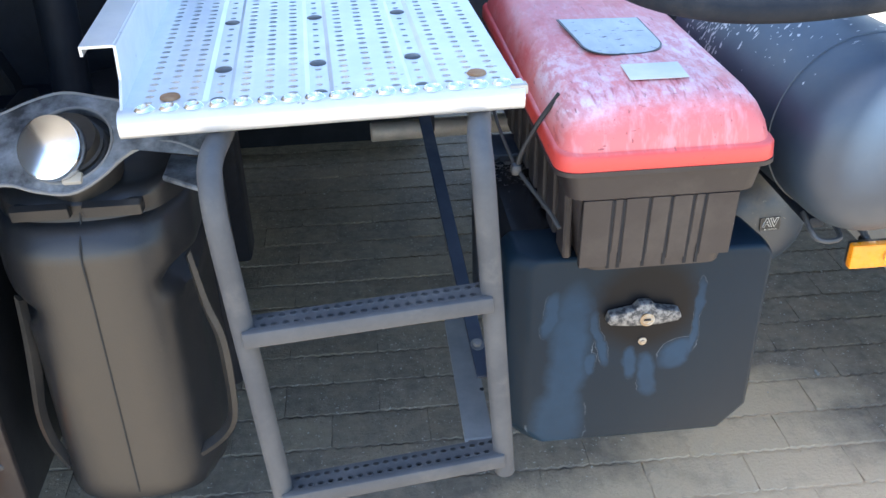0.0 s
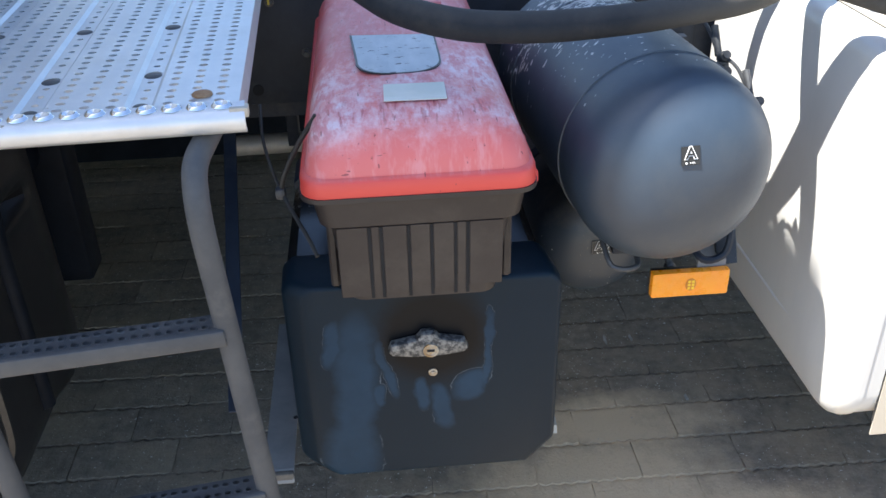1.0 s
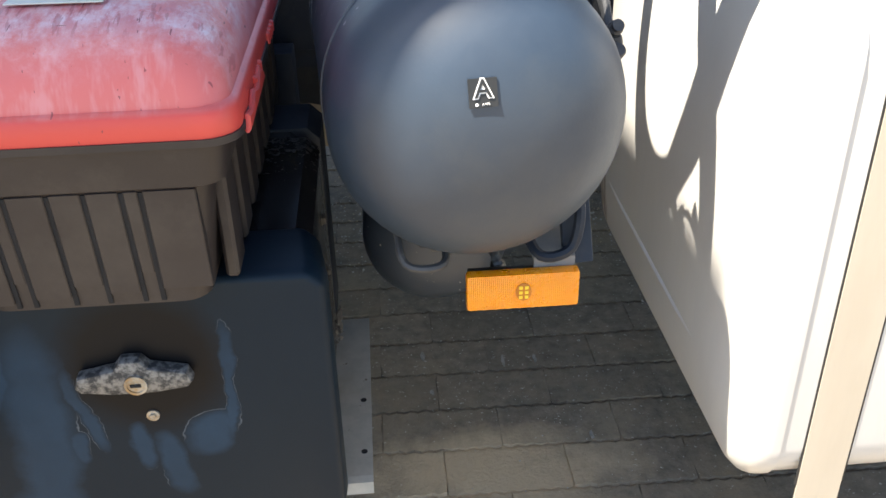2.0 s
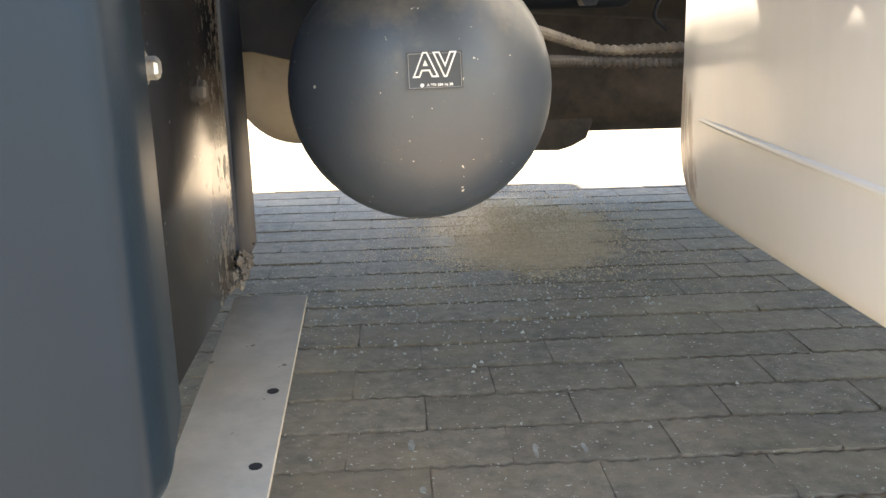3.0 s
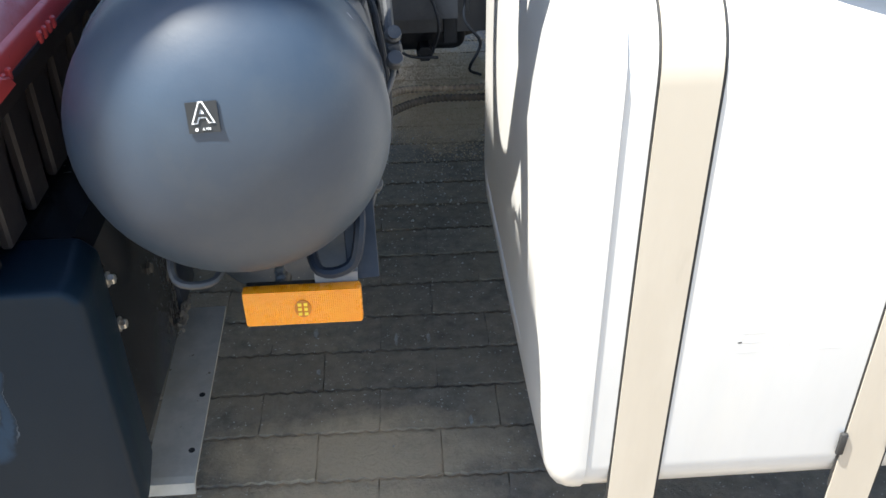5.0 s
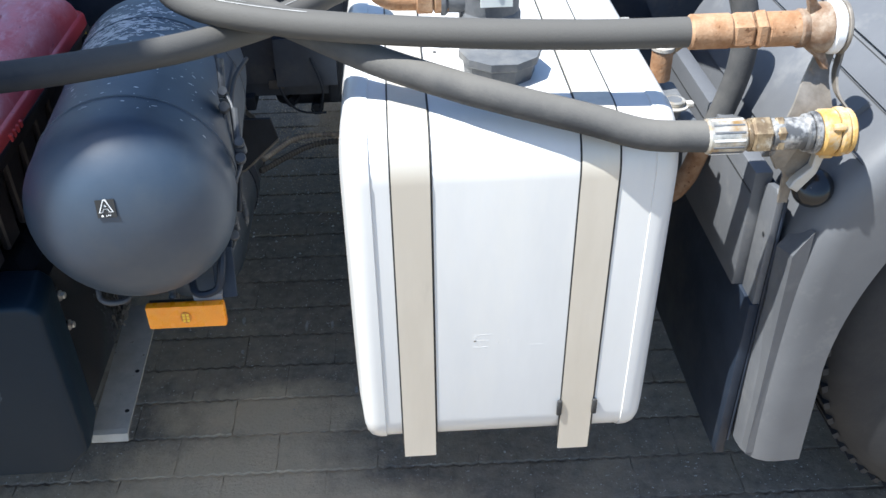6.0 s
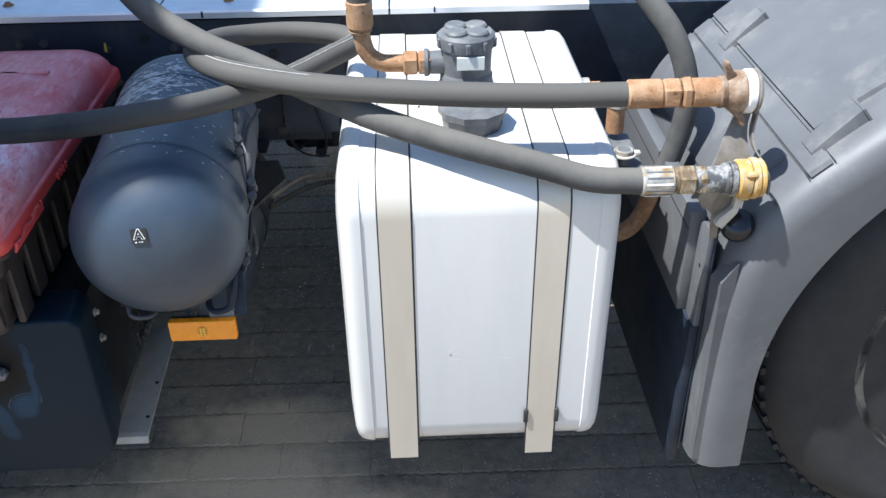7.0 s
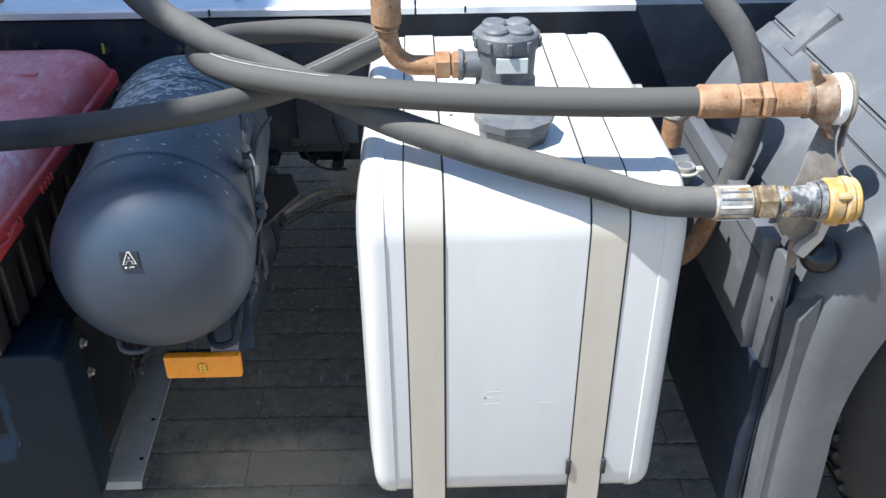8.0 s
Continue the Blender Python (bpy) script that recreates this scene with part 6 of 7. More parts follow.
# ---------- black filler tank by the ladder ----------
ft = thing("filler_tank", "black moulded plastic tank with chrome filler cap, dusty front", "tank", at=(0.012, 0.025, 0.006))


def moulded_ring(z, grow, pull):
    """Plan of the moulded tank at one height: narrow front, flared sides pinched once, rounded corners."""
    p = [(-0.14, 0.5), (-0.145, 0.06), (-0.136, 0.02), (-0.088, -0.055), (0.082, -0.055), (0.128, 0.02), (0.135, 0.06), (0.13, 0.5)]
    for _ in range(3):
        p = [q for a, b in zip(p, p[1:] + p[:1]) for q in ((a[0] * 0.75 + b[0] * 0.25, a[1] * 0.75 + b[1] * 0.25), (a[0] * 0.25 + b[0] * 0.75, a[1] * 0.25 + b[1] * 0.75))]
    sh = (0.70 - z) * -0.012
    ring = []
    for x, y in p:
        side = max(0.0, min(1.0, (abs(x) - 0.075) / 0.045)) if y < 0.3 else 0.0
        zc = 0.605 if x > 0 else 0.575
        pinch = side * math.exp(-((z - zc) / 0.016) ** 2)
        flank = side * 0.10 * max(0.0, min(1.0, (zc - z) / 0.05))
        ring.append((-1.112 + sh + x * grow * (1 - 0.24 * pinch - flank), y * (grow if y > 0 else 1.0) + pinch * 0.02 + (pull * (1 - y / 0.5) if y < 0.5 else 0.0), z))
    return ring


levels = [(0.232, 0.93, 0.02), (0.24, 0.98, 0.006), (0.26, 1.0, 0.0)] + [(0.28 + 0.0125 * k, 1.0 - 0.0011 * k, 0.0) for k in range(31)]
levels += [(0.664, 0.963, 0.0), (0.676, 0.96, 0.004), (0.69, 0.957, 0.013), (0.7, 0.955, 0.02), (0.704, 0.95, 0.03), (0.712, 0.95, 0.032), (0.728, 0.95, 0.028), (0.738, 0.945, 0.034), (0.744, 0.93, 0.05)]
part("body", stack([moulded_ring(*a) for a in levels]), "filler_plastic", ft, "dusty black moulded tank body", sharp=40)
part("mould_line", T(spline([(-1.112, -0.018, 0.735), (-1.112, -0.0235, 0.704), (-1.112, -0.0545, 0.672), (-1.112, -0.0555, 0.6), (-1.114, -0.0555, 0.45), (-1.117, -0.0555, 0.26)], 4), 0.0014, 6), "black_rubber", ft)
for x0, x1 in ((-1.193, -1.12), (-1.104, -1.03)):
    part("shoulder", prism(bmesh.new(), [(-0.012, 0.712), (-0.034, 0.715), (-0.036, 0.73), (-0.028, 0.735), (-0.026, 0.728), (-0.012, 0.73)], "x", x0, x1, bev=0.003, seg=2), "filler_plastic", ft, "moulded ledge under the neck")


def flange(pts, w):
    """A flat moulded rim, w wide towards the tank's middle, along its outer line."""
    bm = bmesh.new()
    rows = []
    for p in spline(pts, 6):
        inw = Vector((-1.11 - p.x, 0, 0.47 - p.z)).normalized() * w
        rows.append([bm.verts.new(q) for q in (p, p + Vector((0, -0.004, 0)), p + inw * 0.5 + Vector((0, -0.007, 0)), p + inw + Vector((0, 0.004, 0)), p + inw * 0.5 + Vector((0, 0.006, 0)))])
    for a, b in zip(rows, rows[1:]):
        for i in range(5):
            bm.faces.new((a[i], a[(i + 1) % 5], b[(i + 1) % 5], b[i]))
    bm.faces.new(rows[0])
    bm.faces.new(rows[-1][::-1])
    return bm


for line in ([(-0.985, -0.01, 0.645), (-0.972, -0.015, 0.565), (-0.957, -0.02, 0.506), (-0.956, -0.02, 0.42), (-0.962, -0.02, 0.356), (-0.985, -0.02, 0.318), (-1.03, -0.02, 0.285)],
             [(-1.222, -0.02, 0.60), (-1.228, -0.02, 0.53), (-1.237, -0.02, 0.455), (-1.244, -0.02, 0.39), (-1.239, -0.02, 0.335), (-1.222, -0.02, 0.288)]):
    part("side_rim", flange(line, 0.016), "black_plastic", ft, "moulded rim of the tank's side shell")
# sloping collar plate with a round hole, the neck and the cap in it
CO, CN = Vector((-1.112, -0.003, 0.796)), Vector((-0.05, -0.5, 0.865)).normalized()
CU = Vector((1, 0, 0)) - CN * CN.x
CU.normalize()
CV = CN.cross(CU)


def on_collar(x, y, h=0.0):
    return CO + CU * x + CV * y + CN * h


rim_out = spline([(*p, 0) for p in ((0.18, -0.03), (0.128, -0.002), (0.081, -0.01), (0.041, -0.049), (0.008, -0.066), (-0.034, -0.058), (-0.076, -0.044), (-0.15, -0.05), (-0.2, -0.03), (-0.2, 0.05), (-0.14, 0.052), (-0.092, 0.066), (-0.058, 0.082), (-0.016, 0.092), (0.036, 0.078), (0.08, 0.064), (0.13, 0.05), (0.175, 0.03), (0.19, 0.0), (0.18, -0.03))], 4)[:-1]
bm = bmesh.new()
rings = [[], [], [], [], []]
for q in rim_out:
    a = math.atan2(q.y - 0.006, q.x)
    hole = Vector((0.054 * math.cos(a), 0.006 + 0.057 * math.sin(a), 0))
    dip = hole.lerp(q, 0.16)
    for ring, (p, h) in zip(rings, ((hole, -0.012), (hole, 0.0015), (dip, 0.003), (q, 0.0), (q, -0.005))):
        ring.append(bm.verts.new(on_collar(p.x, p.y, h)))
for a, b in zip(rings, rings[1:]):
    for i in range(len(a)):
        bm.faces.new((a[i], a[(i + 1) % len(a)], b[(i + 1) % len(b)], b[i]))
part("collar", bm, "scuffed_black", ft, "scuffed black collar plate round the filler neck", sharp=40)
# pale tubes that paint a highlight along the collar's edge and hole
part("collar_edge", T([on_collar(q.x, q.y, 0.0) for q in rim_out + rim_out[:1]], 0.0022, 6), "rail_grey", ft, "pale tube painting the highlight on the collar's edge")
part("collar_rim", T([on_collar(0.055 * math.cos(a), 0.006 + 0.058 * math.sin(a), 0.002) for a in [k * math.pi / 20 for k in range(41)]], 0.0021, 6), "rail_grey", ft)
part("collar_arm", prism(bmesh.new(), [(-1.0, -0.02), (-0.955, -0.055), (-0.945, -0.062), (-0.932, -0.03), (-0.935, 0.02), (-1.0, 0.05)], "z", 0.752, 0.76, bev=0.002, seg=1), "scuffed_black", ft)
neck = [(-0.055, 0.052), (-0.02, 0.052)]
for k in range(3):
    neck += [(-0.016 + 0.008 * k, 0.048 - 0.002 * k), (-0.012 + 0.008 * k, 0.049 - 0.002 * k), (-0.0105 + 0.008 * k, 0.0455 - 0.002 * k)]
part("neck", L(neck + [(0.018, 0.04), (0.018, 0.0)], on_collar(0.0, 0.004), CN, 32), "black_plastic", ft, "ridged black filler neck")
CAP = Vector((-0.16, -0.8, 0.56)).normalized()
part("filler_cap", L([(-0.03, 0.034), (-0.018, 0.0405), (-0.004, 0.0405), (-0.001, 0.0395), (0.0, 0.037), (0.0008, 0)], Vector((-1.121, -0.042, 0.818)), CAP, 40), "cap_chrome", ft, "smooth bright metal filler cap")
bm = B(-0.012, 0.012, -0.008, 0.008, 0.0, 0.012, bev=0.003)
part("tab", moved(bm, Matrix.Translation(on_collar(0.012, -0.047, -0.004)) @ Matrix((CU, CV, CN)).transposed().to_4x4()), "galvanised", ft)
st = thing("rubber_mount", "black rubber strut with a brown end plug behind the ladder", "mount")
part("strut", L([(0, 0.015), (0.30, 0.015), (0.34, 0.018), (0.4, 0.02)], (-0.985, 0.21, 0.275), (0, 0, 1), 16), "engine_black", st)
part("head", L([(0, 0.03), (0.02, 0.036), (0.036, 0.033), (0.04, 0.016), (0.04, 0.0)], (-0.988, 0.215, 0.672), (0.05, -0.9, 0.4), 22), "engine_black", st)
part("plug", L([(0, 0.012), (0.003, 0.012), (0.004, 0.009), (0.004, 0)], (-0.986, 0.179, 0.688), (0.05, -0.9, 0.4), 18), "rust", st, "rusty brown plug")

# dark gear behind the filler tank
eg = thing("engine_side", "dark oily cab underside with pipes behind the filler tank", "engine", at=(0.012, 0.025, 0.006))
part("panel", B(-1.9, -0.99, 0.52, 0.6, 0.3, 0.99, bev=0.01), "engine_black", eg)
# unseen engine mass and sump, added to block light from the far side
part("engine_block", B(-3.0, -1.3, 0.68, 1.6, 0.34, 0.98, bev=0.03), "engine_black", eg)
part("sump", B(-2.8, -1.5, 0.8, 1.45, 0.2, 0.36, bev=0.04), "engine_black", eg)
part("tray", B(-1.9, -1.03, 0.16, 0.55, 0.55, 0.70, bev=0.02, seg=3), "engine_black", eg)
part("duct", T([(-1.19, 0.3, 0.66), (-1.19, 0.34, 1.02)], 0.03, 16), "engine_black", eg)
part("pulley", L([(0, 0.085), (0.01, 0.09), (0.02, 0.085), (0.02, 0.06), (0.012, 0.055), (0.012, 0)], (-1.10, 0.28, 0.70), (0, -0.2, 1), 32), "engine_black", eg)
part("fitting", B(-1.115, -1.085, 0.25, 0.30, 0.71, 0.76, bev=0.006), "engine_black", eg)
part("tag", B(-1.108, -1.094, 0.246, 0.25, 0.735, 0.742), "yellow_mark", eg)
for x in (-1.13, -1.08, -1.045):
    part("connector", B(x, x + 0.035, 0.41, 0.45, 0.84, 0.875, bev=0.003), "rail_grey", eg)
part("pipe", T(spline([(-1.5, 0.3, 0.78), (-1.25, 0.26, 0.74), (-1.02, 0.24, 0.735), (-0.96, 0.3, 0.7)], 6), 0.01, 10), "black_rubber", eg)
om = thing("side_marker", "orange marker lamp low beside the black tank", "marker lamp")
part("lens", B(-1.332, -1.319, -0.06, 0.0, 0.27, 0.34, bev=0.004), "amber", om)
part("stalk", B(-1.34, -1.332, -0.03, 0.5, 0.28, 0.30, bev=0.002), "navy_steel", om)
fs = thing("mud_panel", "dark plastic panel ahead of the filler tank", "panel")
part("sheet", B(-1.32, -1.285, 0.0, 0.5, 0.2, 0.72, bev=0.01), "filler_plastic", fs)
part("edge_fold", B(-1.326, -1.279, -0.012, 0.002, 0.2, 0.70, bev=0.004), "brown_plastic", fs, "folded brownish edge")
for z in (0.32, 0.5, 0.64):
    part("rivet", L([(0, 0.006), (0.002, 0.005), (0.003, 0)], (-1.3, -0.012, z), (0, -1, 0), 10), "pipe_dark", fs)

# truck cab, added out of view and sized so that it shades the ladder side
cab = thing("truck_cab", "unseen truck cab ahead of the platform, sized to cast its shade", "cab")
out = [(-1.08, 1.2), (-1.08, 3.17), (-1.16, 3.26), (-2.4, 3.32), (-3.0, 3.1), (-3.25, 2.1), (-3.35, 0.55), (-2.9, 0.5), (-2.8, 0.95), (-1.75, 1.05), (-1.7, 1.2)]
part("shell", prism(bmesh.new(), out, "y", -0.36, 1.88, bev=0.05, seg=3), "cab_paint", cab, "pale painted cab shell")
# unseen dark fillers below the cab, added to keep low light out
part("underbody", B(-2.7, -1.42, 0.42, 1.66, 0.28, 1.04, bev=0.04), "navy_steel", cab, "added dark block under the cab that stops light")
part("mudguard", prism(bmesh.new(), [(-1.36, 0.2), (-1.33, 0.2), (-1.33, 0.72), (-1.42, 0.95), (-1.45, 0.95), (-1.36, 0.71)], "y", 0.5, 1.78, bev=0.006, seg=1), "filler_plastic", cab, "added dark wall below the cab that stops light")
part("side_steps", prism(bmesh.new(), [(-3.2, 0.3), (-1.44, 0.3), (-1.4, 1.1), (-3.25, 1.1)], "y", -0.28, 0.4, bev=0.03, seg=2), "filler_plastic", cab, "added dark block beside the cab that stops light")
part("frame_mount", B(-2.75, -1.8, 0.5, 1.7, 0.87, 1.03, bev=0.02), "navy_steel", cab)

# ---------- under the truck, far side ----------
ff = thing("far_tank", "dusty grey fuel tank on the far side of the truck", "tank", at=(0.05, 0, 0.013))
part("body", moved(rounded_tank(0.02, 1.02, 1.58, 2.16, 0.235, 0.80, 0.1, edge=0.03), Matrix.Identity(4)), "gearbox", ff)
for x in (0.2, 0.75):
    part("hanger", B(x, x + 0.05, 1.45, 1.8, 0.56, 0.62), "navy_steel", ff)
part("sump", prism(bmesh.new(), [(0.12, 0.28), (0.12, 0.22), (0.14, 0.205), (0.25, 0.203), (0.28, 0.212), (0.31, 0.228), (0.33, 0.28)], "y", 1.6, 1.9, bev=0.012, seg=2), "gearbox", ff)
# dark mass added to stop far-side light; its kind is unseen
fb2 = thing("far_box", "dark mass on the far side of the truck, placed to block light", "box")
part("body", B(-2.2, -0.52, 1.68, 2.16, 0.05, 0.98, bev=0.02), "engine_black", fb2)
part("hanger", B(-1.4, -1.3, 1.45, 1.8, 0.58, 0.7), "navy_steel", fb2)
gb = thing("gearbox", "dusty cast gearbox hanging between the chassis rails", "gearbox")
part("housing", L([(0, 0.12), (0.1, 0.17), (0.45, 0.19), (0.7, 0.14), (0.9, 0.12)], (-1.3, 1.07, 0.62), (1, 0, 0), 20), "gearbox", gb)
part("shaft", L([(0, 0.05), (1.9, 0.05)], (-0.4, 1.07, 0.6), (1, 0, -0.07), 16), "gearbox", gb)
part("side_cover", B(-0.62, 0.1, 0.80, 0.86, 0.54, 0.72, bev=0.02), "gearbox", gb)
part("cross_tube", prism(bmesh.new(), [(-0.42, 0.6), (-0.42, 0.485), (-0.27, 0.475), (-0.235, 0.475), (-0.13, 0.45), (-0.08, 0.5), (-0.08, 0.6)], "y", 0.78, 0.84, bev=0.006), "navy_steel", gb)
cpipe = thing("cross_pipe", "bare steel pipe end under the chassis beside the gearbox", "pipe")
part("tube", L([(0, 0.0), (0, 0.02), (0.003, 0.0225), (0.32, 0.0225), (0.32, 0)], (-0.72, 0.86, 0.44), (1, 0.03, 0), 18), "galvanised", cpipe)
part("bracket", B(-0.60, -0.575, 0.84, 0.89, 0.44, 0.62, bev=0.003), "navy_steel", cpipe)
vb = thing("valve_block", "dusty brake valve block with fittings and corrugated conduits", "valve", at=(0.03, 0.005, 0.002))
part("block", B(0.04, 0.2, 0.74, 0.9, 0.515, 0.66, bev=0.02, seg=3), "engine_black", vb)
part("port", L([(0, 0.013), (0.03, 0.013), (0.03, 0.009), (0.025, 0.009), (0.025, 0)], (0.13, 0.725, 0.53), (0, -1, 0), 6), "engine_black", vb)
part("port", L([(0, 0.011), (0.03, 0.011), (0.03, 0)], (0.085, 0.73, 0.545), (-0.3, -1, 0), 6), "engine_black", vb)
for x, z, w, hh, d in ((0.055, 0.595, 0.03, 0.02, 0.05), (0.115, 0.61, 0.024, 0.034, 0.035), (0.17, 0.575, 0.022, 0.05, 0.045), (0.22, 0.615, 0.03, 0.024, 0.03), (0.265, 0.56, 0.02, 0.03, 0.04), (0.0, 0.56, 0.02, 0.03, 0.06)):
    part("fitting", B(x - w / 2, x + w / 2, 0.73 - d, 0.75, z - hh / 2, z + hh / 2, bev=0.003), "gearbox" if w > 0.023 else "engine_black", vb)
for pts in ([(0.05, 0.69, 0.64), (0.07, 0.66, 0.58), (0.1, 0.67, 0.54), (0.15, 0.68, 0.53)], [(0.2, 0.68, 0.66), (0.19, 0.66, 0.6), (0.215, 0.66, 0.56), (0.2, 0.68, 0.51), (0.22, 0.7, 0.49)], [(0.13, 0.66, 0.66), (0.15, 0.64, 0.6), (0.14, 0.65, 0.55)], [(0.26, 0.7, 0.66), (0.25, 0.68, 0.58), (0.28, 0.7, 0.52)]):
    part("thin_pipe", T(spline(pts, 5), 0.0024, 7), "engine_black", vb)
part("conduit", T(spline([(0.03, 0.55, 0.50), (0.08, 0.65, 0.487), (0.125, 0.69, 0.474), (0.16, 0.7, 0.468), (0.25, 0.7, 0.47), (0.5, 0.72, 0.47)], 6), 0.0046, 10, ridges=0.002, pitch=0.0075), "conduit_tan", vb, "dusty corrugated conduit")
part("conduit", T(spline([(0.02, 0.56, 0.468), (0.12, 0.68, 0.457), (0.25, 0.7, 0.451), (0.5, 0.74, 0.445)], 6), 0.005, 10, ridges=0.002, pitch=0.007), "gearbox", vb, "dusty corrugated conduit")
part("conduit", T(spline([(0.012, 0.36, 0.47), (0.016, 0.365, 0.485), (0.013, 0.38, 0.50), (0.0, 0.42, 0.515)], 6), 0.0045, 10, ridges=0.0013), "cast_grey", vb, "dusty corrugated conduit")
part("mount", B(0.06, 0.18, 0.66, 0.74, 0.6, 0.7), "navy_steel", vb)
tp = thing("tank_port", "dusty brass air fitting on top of the lower tank", "fitting", at=(0.02, 0.007, 0))
for x, z in ((-0.071, 0.582), (-0.02, 0.572)):
    part("stub", L([(0, 0.0085), (z - 0.535, 0.0085)], (x, 0.42, 0.535), (0, 0, 1), 12), "engine_black", tp)
    part("washer", L([(0, 0.007), (0, 0.0105), (0.004, 0.011), (0.004, 0.007)], (x, 0.42, z - 0.004), (0, 0, 1), 16), "conduit_tan", tp)
    part("nut", L([(0, 0.009), (0.001, 0.013), (0.019, 0.0135), (0.021, 0.011), (0.021, 0.009)], (x, 0.42, z), (0, 0, 1), 6), "conduit_tan", tp)
    part("air_pipe", T(spline([(x, 0.42, z + 0.018), (x, 0.42, z + 0.05), (x + 0.01, 0.43, z + 0.08), (x + 0.03, 0.46, z + 0.11)], 5), 0.0085, 12), "gearbox", tp)
part("bracket_plate", prism(bmesh.new(), [(0.004, 0.548), (0.03, 0.56), (0.095, 0.62), (0.085, 0.66), (0.012, 0.66), (0.012, 0.6)], "y", 0.41, 0.416), "engine_black", tp, smooth=False)
part("plate_edge", T([(0.012, 0.41, 0.64), (0.012, 0.41, 0.6), (0.006, 0.41, 0.575), (0.004, 0.41, 0.549), (0.03, 0.41, 0.56), (0.095, 0.41, 0.62)], 0.0022, 8), "conduit_tan", tp, "dusty folded edge of the plate")
part("bracket_plate", prism(bmesh.new(), [(-0.184, 0.555), (-0.178, 0.54), (-0.168, 0.6), (-0.168, 0.7), (-0.182, 0.7)], "y", 0.5, 0.506), "gearbox", tp, smooth=False)

# ---------- paving ----------
PL, PW = 0.2, 0.1025
PY, PX = 0.407, -0.14


def paver_mesh(seed, nx):
    """A block with interlocking wavy long sides and a worn arris; nx: steps along a long side, a multiple of four."""
    rr = random.Random(seed)
    wave = [0.0024 * math.cos(math.pi * k) if nx > 8 else 0.0 for k in range(nx + 1)]
    ring = [(-PL / 2 + PL * k / nx, -PW / 2 + wave[k]) for k in range(nx + 1)]
    ring += [(PL / 2 + 0.0015, -PW / 5), (PL / 2 - 0.0015, PW / 5)]
    ring += [(PL / 2 - PL * k / nx, PW / 2 + wave[nx - k]) for k in range(nx + 1)]
    ring += [(-PL / 2 - 0.0015, PW / 5), (-PL / 2 + 0.0015, -PW / 5)]
    n = len(ring)
    jit = [(rr.uniform(-0.0007, 0.0007), rr.uniform(-0.0008, 0.0008)) for _ in ring]
    verts = []
    for ix, iy, z in ((0.0003, 0.0023, -0.008), (0.0014, 0.0046, 0.0)):
        for (x, y), (jx, jy) in zip(ring, jit):
            verts.append((x * (1 - 2 * ix / PL) + jx, y * (1 - 2 * iy / PW) + jy, z + (rr.uniform(-0.0006, 0.0003) if z == 0 else 0)))
    faces = [(i, (i + 1) % n, n + (i + 1) % n, n + i) for i in range(n)]
    t, m = n, nx + 1
    for k in range(nx):
        faces.append((t + k, t + k + 1, t + (m + 2 + nx - k - 1), t + (m + 2 + nx - k)))
    faces.append((t + nx, t + m, t + m + 1, t + m + 2))
    faces.append((t + 2 * m + 1, t + 2 * m + 2, t + 2 * m + 3, t))
    return verts, faces


shapes = [paver_mesh(s, 16) for s in range(6)]
plain = [paver_mesh(s + 10, 4) for s in range(6)]
paver_data = []
for v, f in shapes:
    me = bpy.data.meshes.new("paver")
    me.from_pydata(v, [], f)
    me.materials.append(M["paver"])
    paver_data.append(me)
rng = random.Random(21)
paving = new("pavement")
paving.matrix_world = Matrix.Translation((-0.05, 0.6, 0)) @ Matrix.Rotation(radians(-0.7), 4, "Z") @ Matrix.Translation((0.05, -0.6, 0))
tagged(paving, "weathered grey concrete block paving with sandy joints", "paving", kind="structure")
bm = bmesh.new()
bmesh.ops.create_grid(bm, x_segments=180, y_segments=140, size=0.5)
rj = random.Random(3)
for v in bm.verts:
    v.co = Vector((v.co.x * 9.2 + 0.06, v.co.y * 6.9 + 1.64, -0.0044 + rj.uniform(-0.0012, 0.0014)))
part("joint_sand", bm, "sand", paving, "sandy joint filling")
rest_v, rest_f = [], []
count = 0
for r in range(-22, 46):
    y = PY + (r + 0.5) * PW
    for c in range(-22, 24):
        x = PX + (c + 0.5) * PL + (PL / 2 if r % 2 else 0.0)
        k = rng.randrange(6)
        m = Matrix.Translation((x, y, rng.uniform(-0.0012, 0.0006))) @ Matrix.Rotation(rng.gauss(0, 0.006), 4, "X") @ Matrix.Rotation(rng.gauss(0, 0.004), 4, "Y") @ Matrix.Rotation(rng.gauss(0, 0.005), 4, "Z")
        near = -1.06 < x < 0.92 and 0.02 < y < 1.22 and count < 300
        if near:
            ob = new("paver", paver_data[k])
            ob.parent = paving
            ob.matrix_local = m
            count += 1
        else:
            o = len(rest_v)
            v, f = shapes[k] if -1.3 < x < 1.1 and -0.1 < y < 1.7 else plain[k]
            rest_v += [tuple(m @ Vector(p)) for p in v]
            rest_f += [tuple(i + o for i in q) for q in f]
me = bpy.data.meshes.new("outer_paving")
me.from_pydata(rest_v, [], rest_f)
me.materials.append(M["paver"])
op = new("outer_paving", me)
op.parent = paving
tagged(op, kind="stuff")

# ---------- loose grit ----------


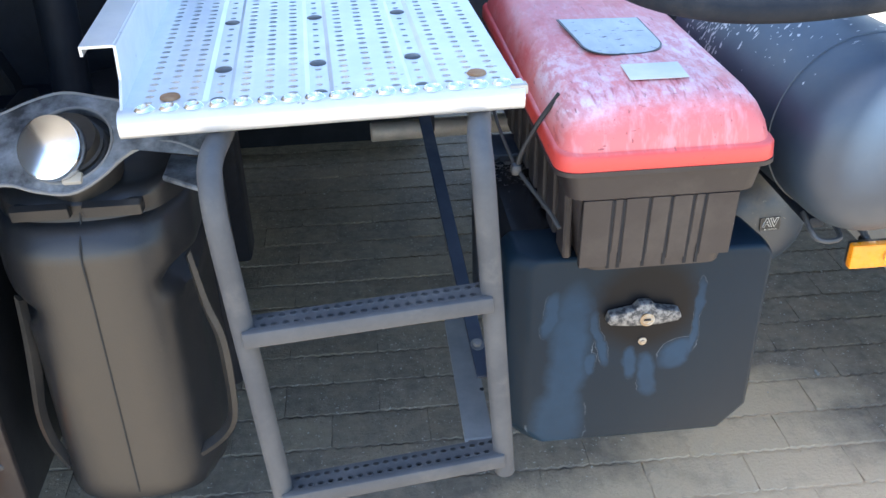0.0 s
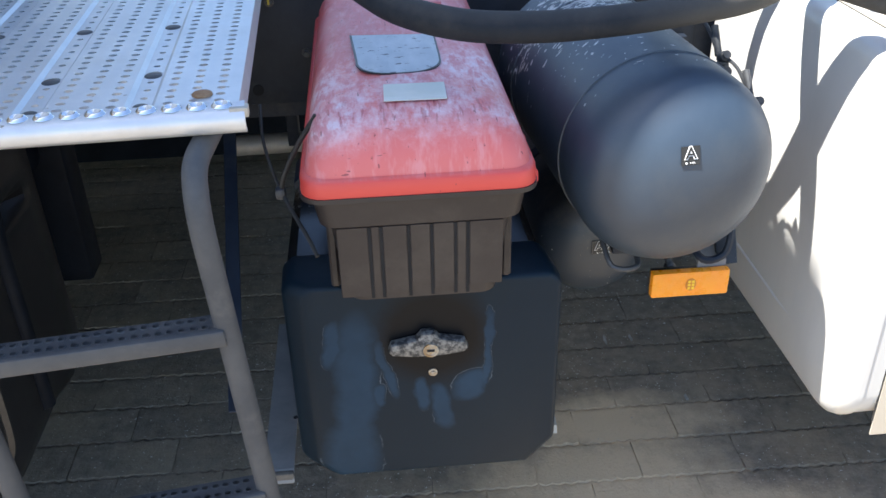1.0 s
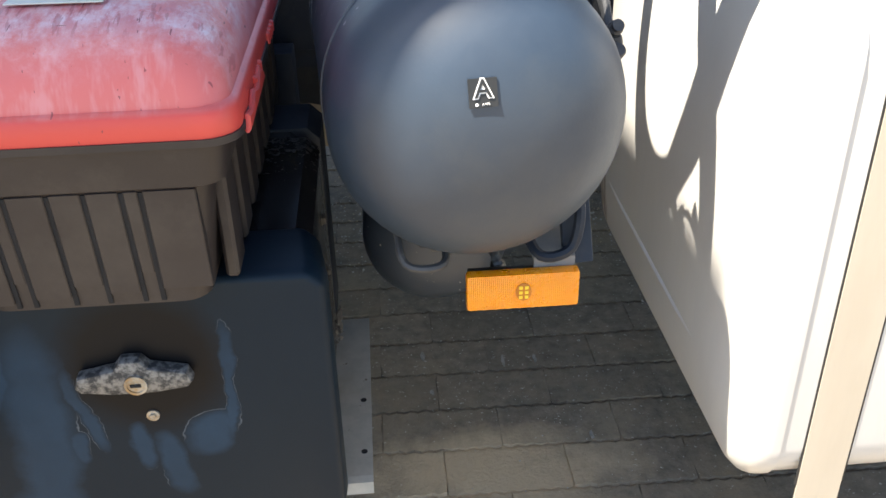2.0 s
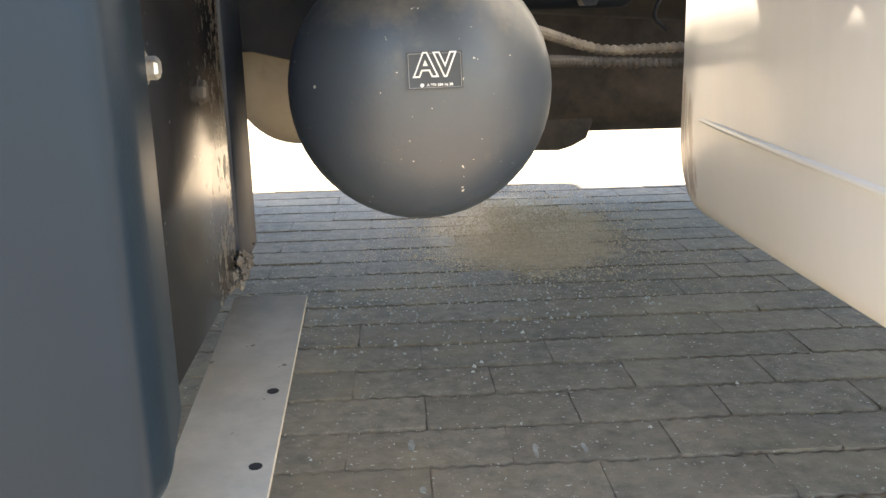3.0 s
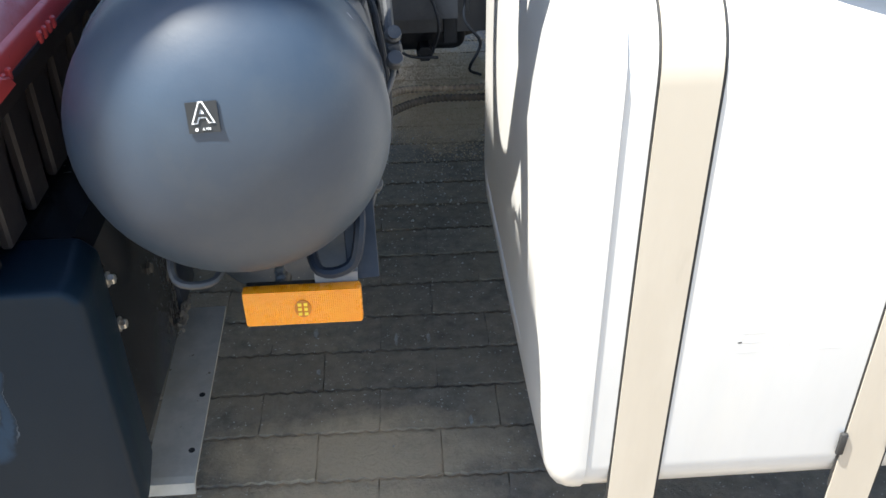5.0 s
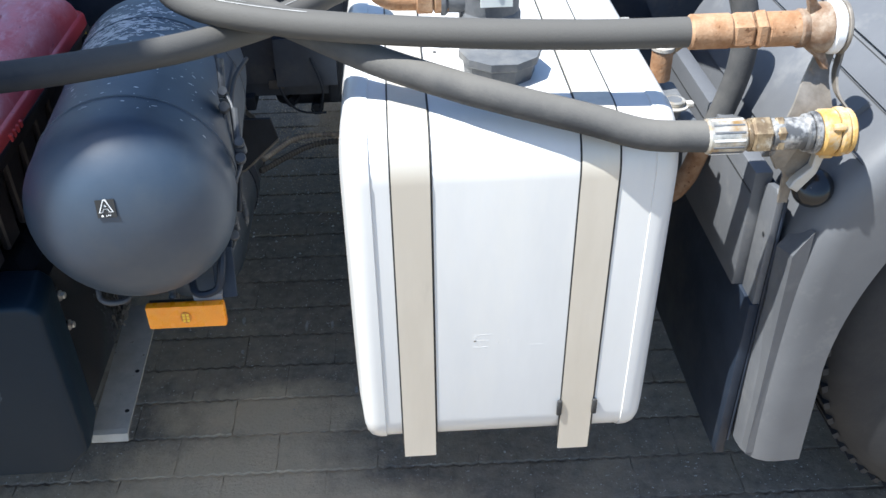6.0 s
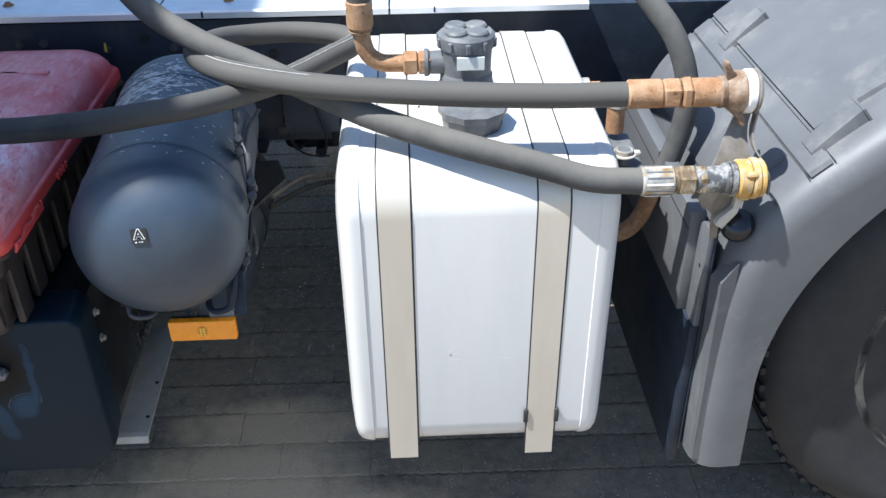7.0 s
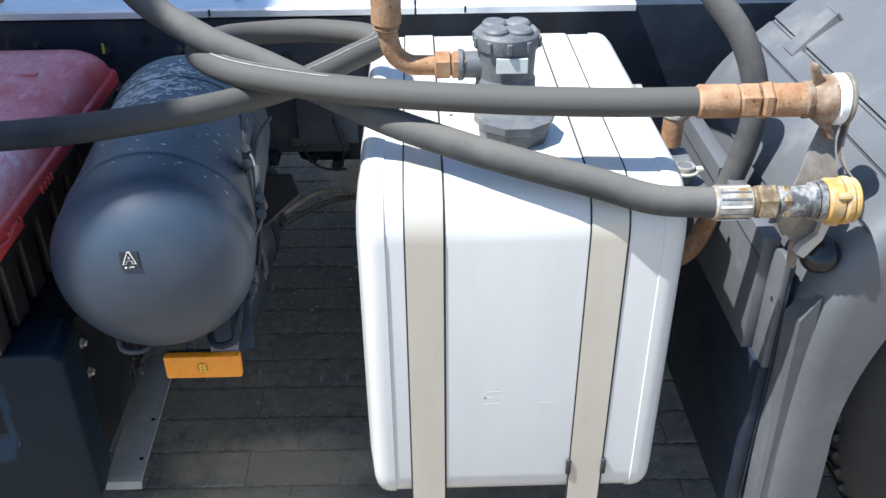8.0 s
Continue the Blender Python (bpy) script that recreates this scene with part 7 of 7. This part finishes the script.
def grit(name, label, spots, mat, seed):
    rr = random.Random(seed)
    vs, fs = [], []
    for n, cx, cy, sx, sy, lo, hi in spots:
        for _ in range(n):
            x, y, r = rr.gauss(cx, sx), rr.gauss(cy, sy), rr.uniform(lo, hi) * rr.uniform(0.6, 1.0)
            o, a0 = len(vs), rr.uniform(0, 6.3)
            z = -0.0006
            for k in range(4):
                q = r * rr.uniform(0.7, 1.3)
                vs.append((x + q * math.cos(a0 + k * 1.57), y + q * math.sin(a0 + k * 1.57), z))
            vs.append((x + rr.uniform(-0.3, 0.3) * r, y + rr.uniform(-0.3, 0.3) * r, z + r * rr.uniform(0.7, 1.2)))
            fs += [(o + k, o + (k + 1) % 4, o + 4) for k in range(4)]
    me = bpy.data.meshes.new(name)
    me.from_pydata(vs, [], fs)
    me.materials.append(M[mat])
    return tagged(new(name, me), label, "grit", kind="stuff")


grit("loose_grit", "pale crumbs of grit scattered on the paving", [(520, 0.05, 1.2, 0.3, 0.16, 0.0016, 0.005), (160, -0.05, 0.95, 0.35, 0.25, 0.001, 0.003), (120, 0.2, 0.5, 0.5, 0.25, 0.0008, 0.002), (60, -0.8, 0.7, 0.3, 0.4, 0.0008, 0.003)], "grit_pale", 5)
grit("spilled_sand", "brown sand spilled on the paving below the tanks", [(11000, 0.25, 1.85, 0.13, 0.19, 0.0014, 0.0042), (5000, 0.19, 1.6, 0.12, 0.12, 0.0012, 0.0036), (1600, 0.2, 1.4, 0.3, 0.14, 0.001, 0.003)], "sand_brown", 6)


def paint_mark(cx, cy, w, h, seed):
    """A worn dab of pale paint on the blocks, ragged at its edge."""
    rr = random.Random(seed)
    bm = bmesh.new()
    pts = [(cx + w * math.cos(a) * rr.uniform(0.5, 1.0), cy + h * math.sin(a) * rr.uniform(0.6, 1.0)) for a in [k * math.pi / 9 for k in range(18)]]
    prism(bm, pts, "z", -0.001, 0.0012)
    ob = link("paint_mark", bm, "pale_paint", smooth=False)
    return tagged(ob, "worn dab of pale paint on the paving", "paint mark", group="paint marks")


for k, (x, y, w, h) in enumerate(((-0.06, 0.67, 0.005, 0.016), (0.09, 0.64, 0.004, 0.024), (0.15, 0.64, 0.004, 0.016), (-0.05, 0.56, 0.005, 0.008), (0.21, 0.42, 0.004, 0.014))):
    paint_mark(x, y, w, h, k)
